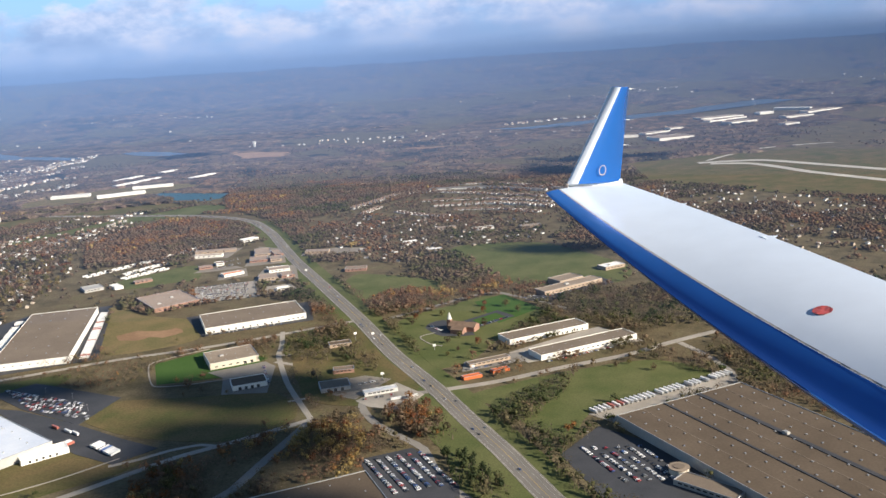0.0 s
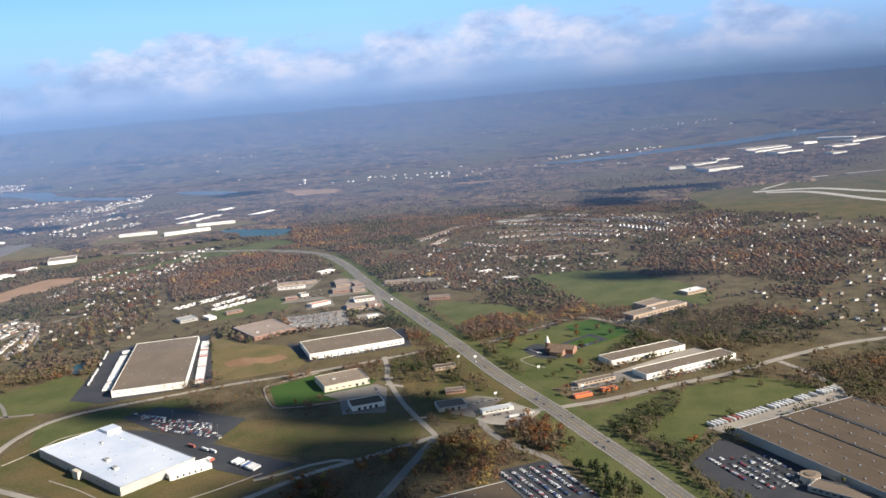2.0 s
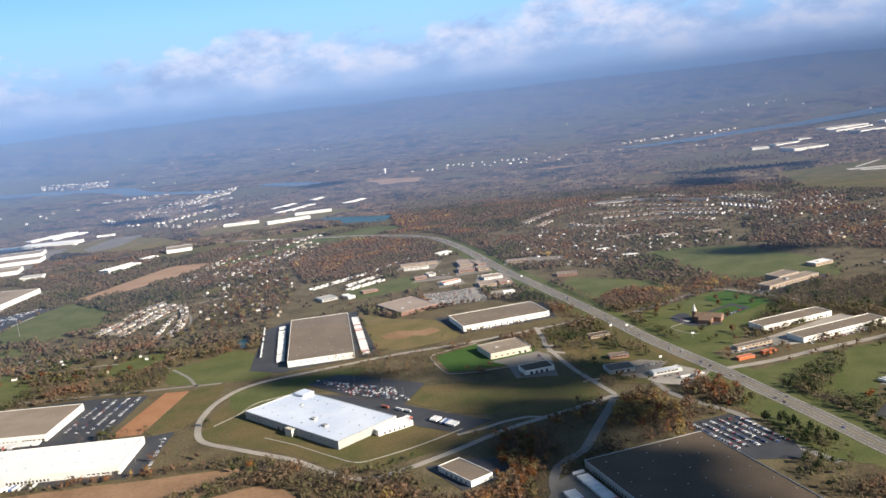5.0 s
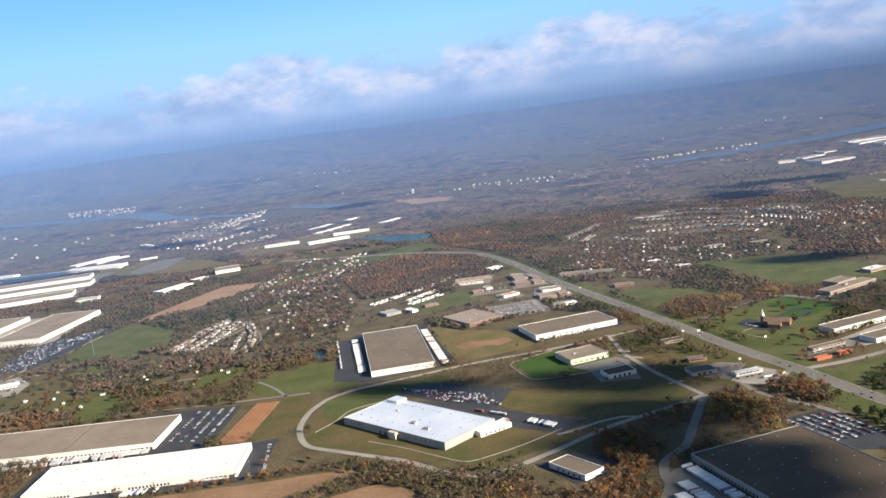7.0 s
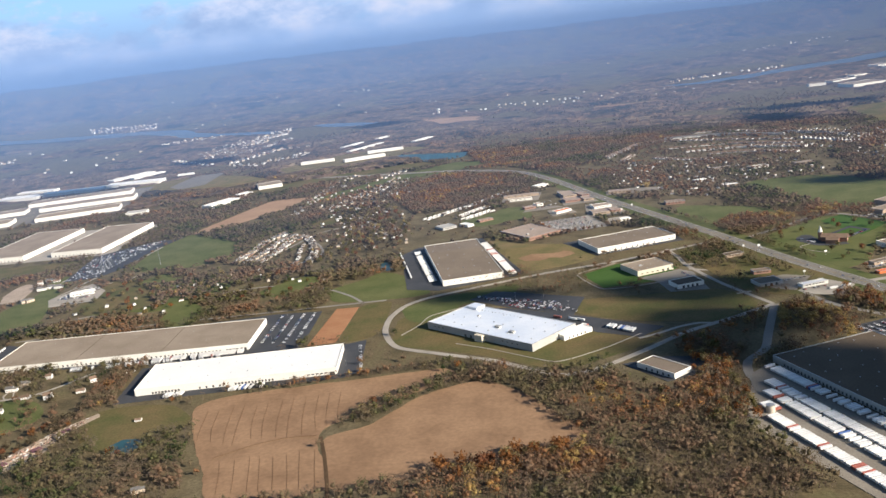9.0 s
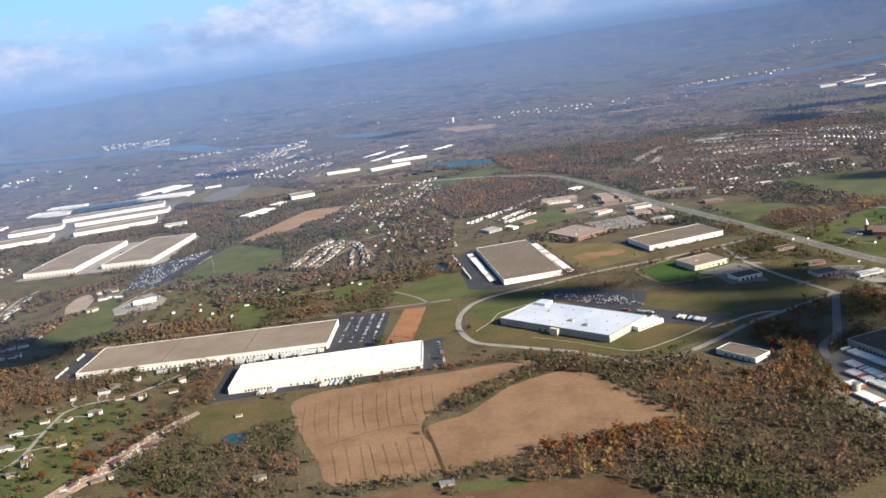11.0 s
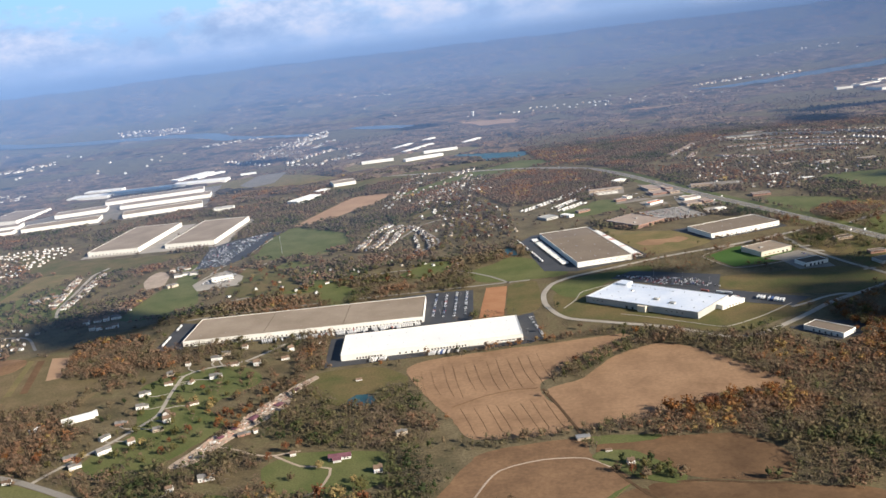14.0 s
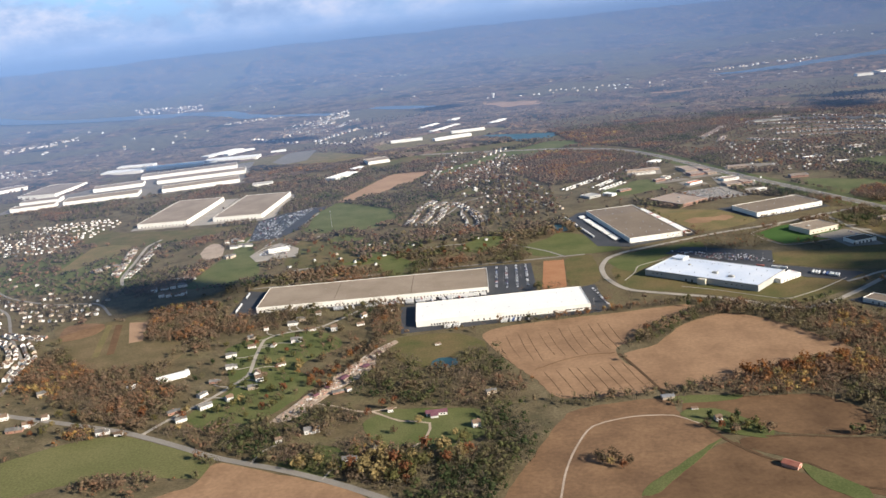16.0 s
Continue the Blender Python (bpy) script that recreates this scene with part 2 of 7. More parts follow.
M = {
    "ground": ground_material(),
    "foliage": foliage_material("autumn_foliage", *TREE_STOPS),
    "canopy": canopy_material(),
    "bare": foliage_material("bare_twigs", *BARE_STOPS),
    # far woods take the grey-brown twig colours, standing in for haze
    "hazed_foliage": foliage_material("far_woods", *BARE_STOPS, lo=0.94, hi=1.28),
    "bark": surface("bark", (0.06, 0.045, 0.032), (0.10, 0.08, 0.06), 1.0, 6.0, 0.95),
    "lawn": surface("mown_grass", (0.086, 0.104, 0.036), (0.130, 0.134, 0.055), 0.03, 0.9, 0.95, 0.3, 0.1, spec=0.1, world_place=True),
    "sports": surface("sports_grass", (0.045, 0.095, 0.022), (0.060, 0.11, 0.028), 0.03, 0.9, 0.95, 0.3, 0.1, spec=0.1, world_place=True, stain=0.2),
    "rough": surface("rough_meadow", (0.088, 0.092, 0.034), (0.155, 0.115, 0.055), 0.03, 0.6, 0.95, 0.4, 0.2, spec=0.1, world_place=True),
    "brown_meadow": surface("brown_meadow", (0.110, 0.092, 0.046), (0.175, 0.130, 0.074), 0.035, 0.6, 0.95, 0.4, 0.2, spec=0.1, world_place=True),
    "pasture": surface("bright_pasture", (0.118, 0.122, 0.048), (0.160, 0.152, 0.066), 0.02, 0.6, 0.95, 0.3, 0.15, spec=0.1, world_place=True),
    "dry": surface("dry_grass", (0.20, 0.15, 0.075), (0.14, 0.125, 0.055), 0.04, 0.7, 0.95, 0.4, 0.2, spec=0.1, world_place=True),
    "soil": surface("harvested_field", (0.225, 0.138, 0.082), (0.31, 0.194, 0.116), 0.032, 0.35, 0.95, 0.4, 0.15, spec=0.1, world_place=True, stain=0.22),
    "soil_mid": surface("stubble_field", (0.145, 0.088, 0.052), (0.222, 0.136, 0.078), 0.034, 0.35, 0.95, 0.4, 0.15, spec=0.1, world_place=True, stain=0.25),
    "soil_dark": surface("ploughed_field", (0.100, 0.060, 0.034), (0.168, 0.102, 0.057), 0.034, 0.35, 0.95, 0.4, 0.15, spec=0.1, world_place=True, stain=0.22),
    "red_soil": surface("graded_red_soil", (0.31, 0.145, 0.075), (0.36, 0.19, 0.10), 0.05, 0.9, 0.95, 0.3, 0.1, spec=0.1, world_place=True, stain=0.2),
    "drain": surface("damp_drain_soil", (0.155, 0.094, 0.054), (0.21, 0.128, 0.072), 0.2, 1.2, 0.95, spec=0.1, world_place=True),
    "furrow": surface("furrow_soil", (0.075, 0.048, 0.028), (0.11, 0.07, 0.04), 0.2, 1.2, 0.95, spec=0.1, world_place=True),
    "asphalt": surface("dark_asphalt", (0.042, 0.044, 0.050), (0.060, 0.061, 0.066), 0.05, 1.4, 0.8, 0.2, 0.03, world_place=True, stain=0.25),
    "old_asphalt": surface("worn_asphalt", (0.20, 0.183, 0.160), (0.245, 0.225, 0.198), 0.05, 1.2, 0.85, 0.2, 0.03, world_place=True, stain=0.22),
    "concrete": surface("pale_concrete", (0.285, 0.255, 0.215), (0.36, 0.325, 0.275), 0.05, 1.3, 0.85, 0.2, 0.03, world_place=True, stain=0.2),
    "runway": surface("runway_concrete", (0.44, 0.41, 0.36), (0.52, 0.49, 0.43), 0.02, 1.0, 0.85, 0.2, 0.03, world_place=True, stain=0.15),
    "yard": surface("worn_tan_yard", (0.205, 0.178, 0.145), (0.26, 0.228, 0.185), 0.04, 1.0, 0.9, 0.2, 0.03, world_place=True, stain=0.3),
    "highway": surface("worn_highway_asphalt", (0.160, 0.146, 0.128), (0.198, 0.180, 0.156), 0.03, 1.0, 0.88, 0.2, 0.03, world_place=True, stain=0.25),
    "soil_pale": surface("pale_graded_soil", (0.31, 0.20, 0.128), (0.37, 0.245, 0.16), 0.02, 0.8, 0.95, 0.4, 0.15, spec=0.1, world_place=True, stain=0.2),
    "gravel": surface("gravel", (0.32, 0.25, 0.19), (0.45, 0.36, 0.28), 0.06, 1.6, 0.95, 0.5, 0.1, world_place=True, stain=0.4),
    "line": surface("road_paint", (0.62, 0.61, 0.57), (0.72, 0.70, 0.65), 0.4, 3.0, 0.7),
    "yellow": surface("yellow_road_paint", (0.55, 0.36, 0.10), (0.6, 0.42, 0.14), 0.4, 3.0, 0.7),
    "water": surface("pond_water", (0.016, 0.055, 0.058), (0.022, 0.066, 0.068), 0.03, 0.8, 0.4, 0.02, 0.02, spec=0.3, world_place=True, stain=0.1),
    "river": surface("river_water", (0.055, 0.085, 0.115), (0.07, 0.10, 0.13), 0.01, 0.2, 0.25, 0.02, 0.02, spec=0.5, world_place=True, stain=0.1),
    "brown_roof": surface("gravel_ballast_roof", (0.165, 0.130, 0.098), (0.205, 0.162, 0.122), 0.03, 0.8, 0.95, 0.3, 0.05, stain=0.2),
    "dark_roof": surface("weathered_bitumen_roof", (0.095, 0.070, 0.047), (0.125, 0.093, 0.064), 0.03, 0.7, 0.95, 0.3, 0.05, stain=0.22),
    # tan ballast, its patches set further apart to paint spots of cloud shade
    "tan_roof": surface("tan_ballast_roof", (0.228, 0.178, 0.130), (0.310, 0.250, 0.190), 0.022, 0.8, 0.95, 0.3, 0.05, stain=0.18),
    "plaza_roof": surface("pinkish_ballast_roof", (0.30, 0.232, 0.185), (0.36, 0.285, 0.228), 0.03, 0.8, 0.95, 0.3, 0.05, stain=0.22),
    "white_roof": surface("white_membrane_roof", (0.80, 0.79, 0.76), (0.74, 0.73, 0.70), 0.02, 0.7, 0.6, 0.1, 0.03, stain=0.06),
    # the bluish second colour paints sky reflections onto the white coating
    "bright_roof": surface("coated_roof_painted_reflections", (0.82, 0.82, 0.82), (0.62, 0.66, 0.72), 0.02, 0.6, 0.32, 0.1, 0.03, metal=0.15, spec=0.5, stain=0.08),
    "white_wall": surface("painted_concrete_panel", (0.76, 0.735, 0.68), (0.70, 0.68, 0.625), 0.08, 1.0, 0.8, 0.1, 0.02, stain=0.12),
    "cream_wall": surface("cream_panel_wall", (0.62, 0.55, 0.44), (0.56, 0.50, 0.40), 0.08, 1.0, 0.8, 0.1, 0.02, stain=0.12),
    "grey_wall": surface("grey_panel_wall", (0.42, 0.41, 0.38), (0.36, 0.35, 0.33), 0.08, 1.0, 0.8, 0.1, 0.02, stain=0.12),
    "brick": surface("red_brick_wall", (0.285, 0.165, 0.122), (0.335, 0.20, 0.15), 0.3, 3.0, 0.9, 0.3, 0.02),
    "tan_brick": surface("tan_brick_wall", (0.36, 0.275, 0.20), (0.42, 0.325, 0.245), 0.3, 3.0, 0.9, 0.3, 0.02),
    "glass": surface("dark_window_glass", (0.02, 0.025, 0.03), (0.03, 0.035, 0.042), 0.5, 2.0, 0.08, 0.02, 0.01, spec=0.6),
    "door_dark": surface("dark_dock_door", (0.055, 0.055, 0.055), (0.085, 0.082, 0.078), 0.4, 2.0, 0.7, vary=0.3),
    "metal": surface("galvanised_metal", (0.45, 0.45, 0.45), (0.38, 0.38, 0.38), 0.5, 3.0, 0.45, metal=0.6, spec=0.5),
    "trailer": surface("trailer_skin", (0.74, 0.73, 0.71), (0.66, 0.65, 0.63), 0.3, 2.0, 0.45, 0.1, 0.02, spec=0.5, vary=0.12, stain=0.12),
    "trailer_red": surface("red_trailer_skin", (0.34, 0.10, 0.07), (0.42, 0.14, 0.10), 0.3, 2.0, 0.5, spec=0.5, vary=0.15),
    "trailer_blue": surface("blue_trailer_skin", (0.06, 0.12, 0.32), (0.09, 0.16, 0.38), 0.3, 2.0, 0.5, spec=0.5, vary=0.15),
    "rubber": surface("tyre_rubber", (0.02, 0.02, 0.02), (0.03, 0.03, 0.03), 1.0, 6.0, 0.9),
    "shingle_grey": surface("grey_shingle", (0.125, 0.12, 0.118), (0.175, 0.168, 0.16), 0.3, 3.0, 0.9, 0.4, 0.03, vary=0.25),
    "shingle_brown": surface("brown_shingle", (0.155, 0.105, 0.075), (0.20, 0.14, 0.10), 0.3, 3.0, 0.9, 0.4, 0.03, vary=0.25),
    "shingle_plum": surface("plum_metal_roof", (0.135, 0.058, 0.075), (0.165, 0.075, 0.095), 0.3, 3.0, 0.6, 0.2, 0.03),
    "siding": surface("white_siding", (0.70, 0.69, 0.66), (0.60, 0.59, 0.57), 0.3, 3.0, 0.7, 0.2, 0.02, vary=0.12, stain=0.15),
    "siding_tan": surface("tan_siding", (0.50, 0.42, 0.33), (0.44, 0.37, 0.29), 0.3, 3.0, 0.75, 0.2, 0.02, vary=0.15),
    "barn_red": surface("weathered_barn_red", (0.30, 0.105, 0.075), (0.36, 0.15, 0.105), 0.3, 2.0, 0.8),
    # paler than the barn's red: sunlight on the boards put into the colour
    "barn_wall": surface("sunlit_barn_boards", (0.52, 0.30, 0.24), (0.46, 0.26, 0.20), 0.5, 4.0, 0.85),
    "orange": surface("orange_awning", (0.62, 0.17, 0.06), (0.55, 0.14, 0.05), 0.4, 2.0, 0.7),
    "wing_white": surface("wing_grey_white_paint", (0.60, 0.66, 0.74), (0.56, 0.62, 0.70), 0.5, 6.0, 0.35, 0.02, 0.002, spec=0.5, stain=0.05),
    "wing_blue": surface("deep_blue_aircraft_paint", (0.014, 0.105, 0.40), (0.020, 0.13, 0.46), 0.8, 6.0, 0.22, 0.02, 0.002, metal=0.3, spec=0.6, stain=0.06),
    "wing_red": surface("red_marking_paint", (0.42, 0.075, 0.07), (0.36, 0.07, 0.065), 2.0, 9.0, 0.5),
    "wing_joint": surface("sealant_joint", (0.30, 0.29, 0.28), (0.36, 0.34, 0.32), 1.0, 9.0, 0.8),
    "cloud": surface("cloud_vapour", (0.85, 0.85, 0.86), (0.80, 0.80, 0.82), 0.01, 0.05, 1.0),
}
for n, (key, c) in enumerate((("white", (0.72, 0.72, 0.72)), ("silver", (0.42, 0.43, 0.45)), ("black", (0.02, 0.02, 0.022)), ("red", (0.33, 0.03, 0.03)), ("blue", (0.04, 0.08, 0.22)), ("grey", (0.14, 0.145, 0.15)))):
    M["car_" + key] = surface(key + "_car_paint", c, tuple(v * 0.9 for v in c), 1.0, 6.0, 0.3, 0.02, 0.005, spec=0.6, vary=0.1, stain=0.08)
SINGLE = {
    "tan": single_foliage("tan_leaves", (0.30, 0.225, 0.10), (0.22, 0.17, 0.078)),
    "rust": single_foliage("rust_leaves", (0.19, 0.078, 0.038), (0.15, 0.066, 0.034)),
    "orange": single_foliage("orange_leaves", (0.26, 0.118, 0.04), (0.21, 0.092, 0.034)),
    "olive": single_foliage("olive_leaves", (0.085, 0.085, 0.032), (0.12, 0.105, 0.042)),
    "brown": single_foliage("brown_leaves", (0.105, 0.075, 0.045), (0.075, 0.058, 0.036)),
    "green": single_foliage("evergreen_needles", (0.026, 0.038, 0.018), (0.038, 0.050, 0.022)),
}


# ---- building blocks ----
def mesh_of(name, verts, faces, *mats):
    me = bpy.data.meshes.new(name)
    me.from_pydata([tuple(v) for v in verts], [], [tuple(f) for f in faces])
    for m in mats:
        me.materials.append(m)
    return me


def thing(name, label, category, group="", x=0, y=0, z=0, turn=0):
    ob = new(name)
    ob.empty_display_size = 1
    ob.matrix_basis = pose(x, y, z, 0, 0, turn)
    return tagged(ob, label, category, group)


def part(name, bm, material, parent, label=""):
    """One mesh object under a thing or a part; bm is a bmesh or a mesh."""
    if isinstance(bm, bmesh.types.BMesh):
        me = bpy.data.meshes.new(name)
        bm.to_mesh(me)
        bm.free()
    else:
        me = bm
    if material is not None and not me.materials:
        me.materials.append(material)
    ob = new(name, me)
    ob.parent = parent
    if label:
        ob["label"] = label
    return ob


def box(x0, y0, z0, x1, y1, z1, bm=None):
    bm = bm or bmesh.new()
    v = [bm.verts.new((x, y, z)) for z in (z0, z1) for x, y in ((x0, y0), (x1, y0), (x1, y1), (x0, y1))]
    for f in ((3, 2, 1, 0), (4, 5, 6, 7), (0, 1, 5, 4), (1, 2, 6, 5), (2, 3, 7, 6), (3, 0, 4, 7)):
        bm.faces.new([v[i] for i in f])
    return bm


def tube(x, y, z0, z1, r, n=10, top=None, bm=None):
    bm = bm or bmesh.new()
    a = [bm.verts.new((x + r * math.cos(2 * math.pi * i / n), y + r * math.sin(2 * math.pi * i / n), z0)) for i in range(n)]
    t = r if top is None else top
    b = [bm.verts.new((x + t * math.cos(2 * math.pi * i / n), y + t * math.sin(2 * math.pi * i / n), z1)) for i in range(n)]
    for i in range(n):
        bm.faces.new((a[i], a[(i + 1) % n], b[(i + 1) % n], b[i]))
    bm.faces.new(b)
    return bm


def gable(x0, y0, x1, y1, z, rise, over=0.25, bm=None):
    """A gabled roof slab with eaves, its ridge along x."""
    bm = bm or bmesh.new()
    m = (y0 + y1) / 2
    e, t = over, 0.12
    ring = [(y0 - e, z - 0.05), (m, z + rise), (y1 + e, z - 0.05), (y1 + e, z - 0.05 + t), (m, z + rise + t), (y0 - e, z - 0.05 + t)]
    a = [bm.verts.new((x0 - e, y, h)) for y, h in ring]
    b = [bm.verts.new((x1 + e, y, h)) for y, h in ring]
    for i in range(6):
        bm.faces.new((a[i], a[(i + 1) % 6], b[(i + 1) % 6], b[i]))
    for r in (a[::-1], b):
        bm.faces.new((r[0], r[1], r[4], r[5]))
        bm.faces.new((r[1], r[2], r[3], r[4]))
    return bm


def gable_walls(x0, y0, x1, y1, h, rise):
    bm = bmesh.new()
    m = (y0 + y1) / 2
    ring = [(y0, 0), (y1, 0), (y1, h), (m, h + rise), (y0, h)]
    a = [bm.verts.new((x0, y, z)) for y, z in ring]
    b = [bm.verts.new((x1, y, z)) for y, z in ring]
    for i in range(5):
        bm.faces.new((a[i], a[(i + 1) % 5], b[(i + 1) % 5], b[i]))
    bm.faces.new(a[::-1])
    bm.faces.new(b)
    return bm


def smooth_line(points, step=8.0, closed=False):
    """A flowing line through the given points."""
    p = [Vector((x, y)) for x, y in points]
    n = len(p)
    out = []

    def slope(i):
        """The way through point i, no steeper than its shorter neighbour stretch allows."""
        if not closed and i in (0, n - 1):
            return p[min(i + 1, n - 1)] - p[max(i - 1, 0)]
        a, b = p[i] - p[i - 1], p[(i + 1) % n] - p[i]
        way = a + b
        return way.normalized() * min(a.length, b.length) * 0.8 if way.length > 1e-6 else way

    for i in range(n if closed else n - 1):
        a, b = p[i], p[(i + 1) % n]
        m0, m1 = slope(i), slope((i + 1) % n)
        k = max(2, int((b - a).length / step))
        for j in range(k):
            t = j / k
            out.append(a * (2 * t ** 3 - 3 * t * t + 1) + m0 * (t ** 3 - 2 * t * t + t) + b * (3 * t * t - 2 * t ** 3) + m1 * (t ** 3 - t * t))
    if not closed:
        out.append(p[-1])
    return out


def sheet(name, points, material, z, label, category, round_it=False, wobble=0.0):
    """A flat piece of ground cover with a natural or a straight outline."""
    line = smooth_line(points, 6.0, True) if round_it else [Vector(p) for p in points]
    rnd = random.Random(len(line) + int(abs(points[0][0])))
    bm = bmesh.new()
    top = [bm.verts.new((p.x + rnd.uniform(-wobble, wobble), p.y + rnd.uniform(-wobble, wobble), z)) for p in line]
    low = [bm.verts.new((v.co.x, v.co.y, 0.0)) for v in top]
    f = bm.faces.new(top)
    for i in range(len(top)):
        bm.faces.new((low[i], low[(i + 1) % len(top)], top[(i + 1) % len(top)], top[i]))
    bmesh.ops.triangulate(bm, faces=[f])
    bmesh.ops.recalc_face_normals(bm, faces=bm.faces)
    me = bpy.data.meshes.new(name)
    bm.to_mesh(me)
    bm.free()
    me.materials.append(material)
    return tagged(new(name, me), label, category, kind="structure")


def ribbon_mesh(name, line, half, z, material, offset=0.0, gaps=None):
    bm = bmesh.new()
    rows = []
    for i, p in enumerate(line):
        d = (line[min(i + 1, len(line) - 1)] - line[max(i - 1, 0)]).normalized()
        n = Vector((-d.y, d.x))
        a, b = p + n * (offset + half), p + n * (offset - half)
        rows.append([bm.verts.new((a.x, a.y, 0)), bm.verts.new((a.x, a.y, z)), bm.verts.new((b.x, b.y, z)), bm.verts.new((b.x, b.y, 0))])
    for i in range(len(rows) - 1):
        if gaps and i % gaps == 0:
            continue
        for j in range(3):
            bm.faces.new((rows[i][j], rows[i + 1][j], rows[i + 1][j + 1], rows[i][j + 1]))
    bmesh.ops.recalc_face_normals(bm, faces=bm.faces)
    me = bpy.data.meshes.new(name)
    bm.to_mesh(me)
    bm.free()
    me.materials.append(material)
    return me


ROADS = []      # centre lines with half widths: the trees keep off them


def road(points, half, material, z, label, lines=False, verge=2.0):
    line = smooth_line(points, 7.0)
    ROADS.append((np.array([(p.x, p.y) for p in line]), half + verge))
    ob = tagged(new("road", ribbon_mesh("road", line, half, z, material)), label, "road", kind="structure")
    if lines:
        for name, offset, w, m in (("edge_line", half * 0.86, 0.055, "line"), ("edge_line", -half * 0.86, 0.055, "line"), ("centre_line", 0.0, 0.10, "yellow"), ("shoulder", half * 0.97, 0.22, "concrete"), ("shoulder", -half * 0.97, 0.22, "concrete"), ("lane_line", half * 0.45, 0.03, "line"), ("lane_line", -half * 0.45, 0.03, "line")):
            part(name, ribbon_mesh(name, line, w, z + 0.05, M[m], offset), None, ob)
    return ob


# ---- the lie of the land ----
def value_noise(x, y, scale, seed):
    """Smooth noise from 0 to 1 over the plan."""
    table = np.random.RandomState(seed).rand(64, 64)
    u, v = np.asarray(x, float) / scale, np.asarray(y, float) / scale
    i, j = np.floor(u).astype(int), np.floor(v).astype(int)
    a, b = u - i, v - j
    a, b = a * a * (3 - 2 * a), b * b * (3 - 2 * b)
    g = lambda p, q: table[p % 64, q % 64]
    return (g(i, j) * (1 - a) + g(i + 1, j) * a) * (1 - b) + (g(i, j + 1) * (1 - a) + g(i + 1, j + 1) * a) * b


def land(x, y):
    """Height of the ground: level near the works, rolling hills far off, and long ridges that climb to the horizon."""
    x, y = np.asarray(x, float), np.asarray(y, float)
    away = np.clip((np.hypot(x + 250, (y - 500)) - 1500) / 1500, 0, 1)
    river = np.minimum(np.clip(np.abs(y - np.maximum(2440 - 0.52 * (x + 850), 2030)) / 330, 0, 1), np.clip(np.abs(y - 2600 - 0.42 * (x - 250)) / 260 + np.clip((120 - x) / 200, 0, 1), 0, 1))
    d = np.hypot(x + 240, y + 140)
    low = away * river * (18 * value_noise(x, y, 420, 3) + 9 * value_noise(x, y, 170, 4) - 10)
    u = np.clip(d - 3300, 0, 1210)
    rise = np.where(u > 0, 221 * (1 - d / (3300 + u / (1 - u / 1250))), 0)
    ridge = np.clip((d - 3100) / 700, 0, 1) * (1 - np.abs(2 * value_noise(x + 0.4 * y, y, 620, 6) - 1)) * 26
    return low * np.clip((4900 - d) / 1400, 0.3, 1) + np.clip(rise, 0, None) + ridge * np.clip((4480 - d) / 500, 0.15, 1)


def inside(p, poly):
    x, y = p[:, 0], p[:, 1]
    hit = np.zeros(len(p), bool)
    for (x0, y0), (x1, y1) in zip(poly, poly[1:] + poly[:1]):
        if y0 != y1:
            hit ^= ((y0 > y) != (y1 > y)) & (x < (x1 - x0) * (y - y0) / (y1 - y0) + x0)
    return hit


def near_line(p, line, reach):
    close = np.zeros(len(p), bool)
    for a, b in zip(line[:-1], line[1:]):
        d = b - a
        t = np.clip(((p - a) @ d) / max(d @ d, 1e-9), 0, 1)
        q = p - a - t[:, None] * d
        close |= (q * q).sum(1) < reach * reach
    return close


def span(lo, hi, n, power):
    u = np.linspace(-1, 1, n)
    return (lo + hi) / 2 + (hi - lo) / 2 * np.sign(u) * np.abs(u) ** power


N_GRID = 240
gx, gy = span(-6200, 5700, N_GRID, 1.45), span(-3600, 6200, N_GRID, 1.3)
grid = np.array([(x, y) for y in gy for x in gx])
gz = land(grid[:, 0], grid[:, 1])
ground = new("ground", mesh_of("ground", np.c_[grid, gz], [(j * N_GRID + i, j * N_GRID + i + 1, (j + 1) * N_GRID + i + 1, (j + 1) * N_GRID + i) for j in range(N_GRID - 1) for i in range(N_GRID - 1)], M["ground"]))
tagged(ground, "rolling autumn ground of leaf litter, scrub and rough grass", "ground", kind="structure")
for poly in ground.data.polygons:
    poly.use_smooth = True

# ---- fields, lawns and lots ----
LAID = []
OPEN = []       # outlines where no woods grow


def cover(name, points, key, z, label, category, round_it=True, wobble=0.6, keep_open=True):
    LAID.append(name)
    if keep_open:
        OPEN.append(list(points))
    return sheet(name, points, M[key], z + 0.0015 * len(LAID), label, category, round_it, wobble if round_it else 0.0)


FIELD = "field"
cover(FIELD, [(-522, 413), (-455, 436), (-415, 441), (-351, 450), (-340, 436), (-372, 402), (-396, 384), (-419, 362), (-418, 335), (-401, 283), (-464, 277), (-481, 310)], "soil", 0.10, "bare brown harvested field with dark drainage lines", FIELD)
cover(FIELD, [(-417, 345), (-391, 362), (-362, 402), (-325, 421), (-297, 401), (-258, 326), (-317, 306), (-347, 293), (-389, 279), (-399, 283)], "soil", 0.10, "bare brown rolling field edged by woods", FIELD)
cover(FIELD, [(-291, 300), (-254, 314), (-234, 290), (-262, 283)], "soil_dark", 0.10, "small dark brown clearing among the woods", FIELD)
cover(FIELD, [(-508, 120), (-485, 204), (-462, 255), (-435, 264), (-399, 267), (-394, 243), (-376, 208), (-428, 157), (-440, 120)], "soil_mid", 0.10, "brown harvested field crossed by a farm track", FIELD)
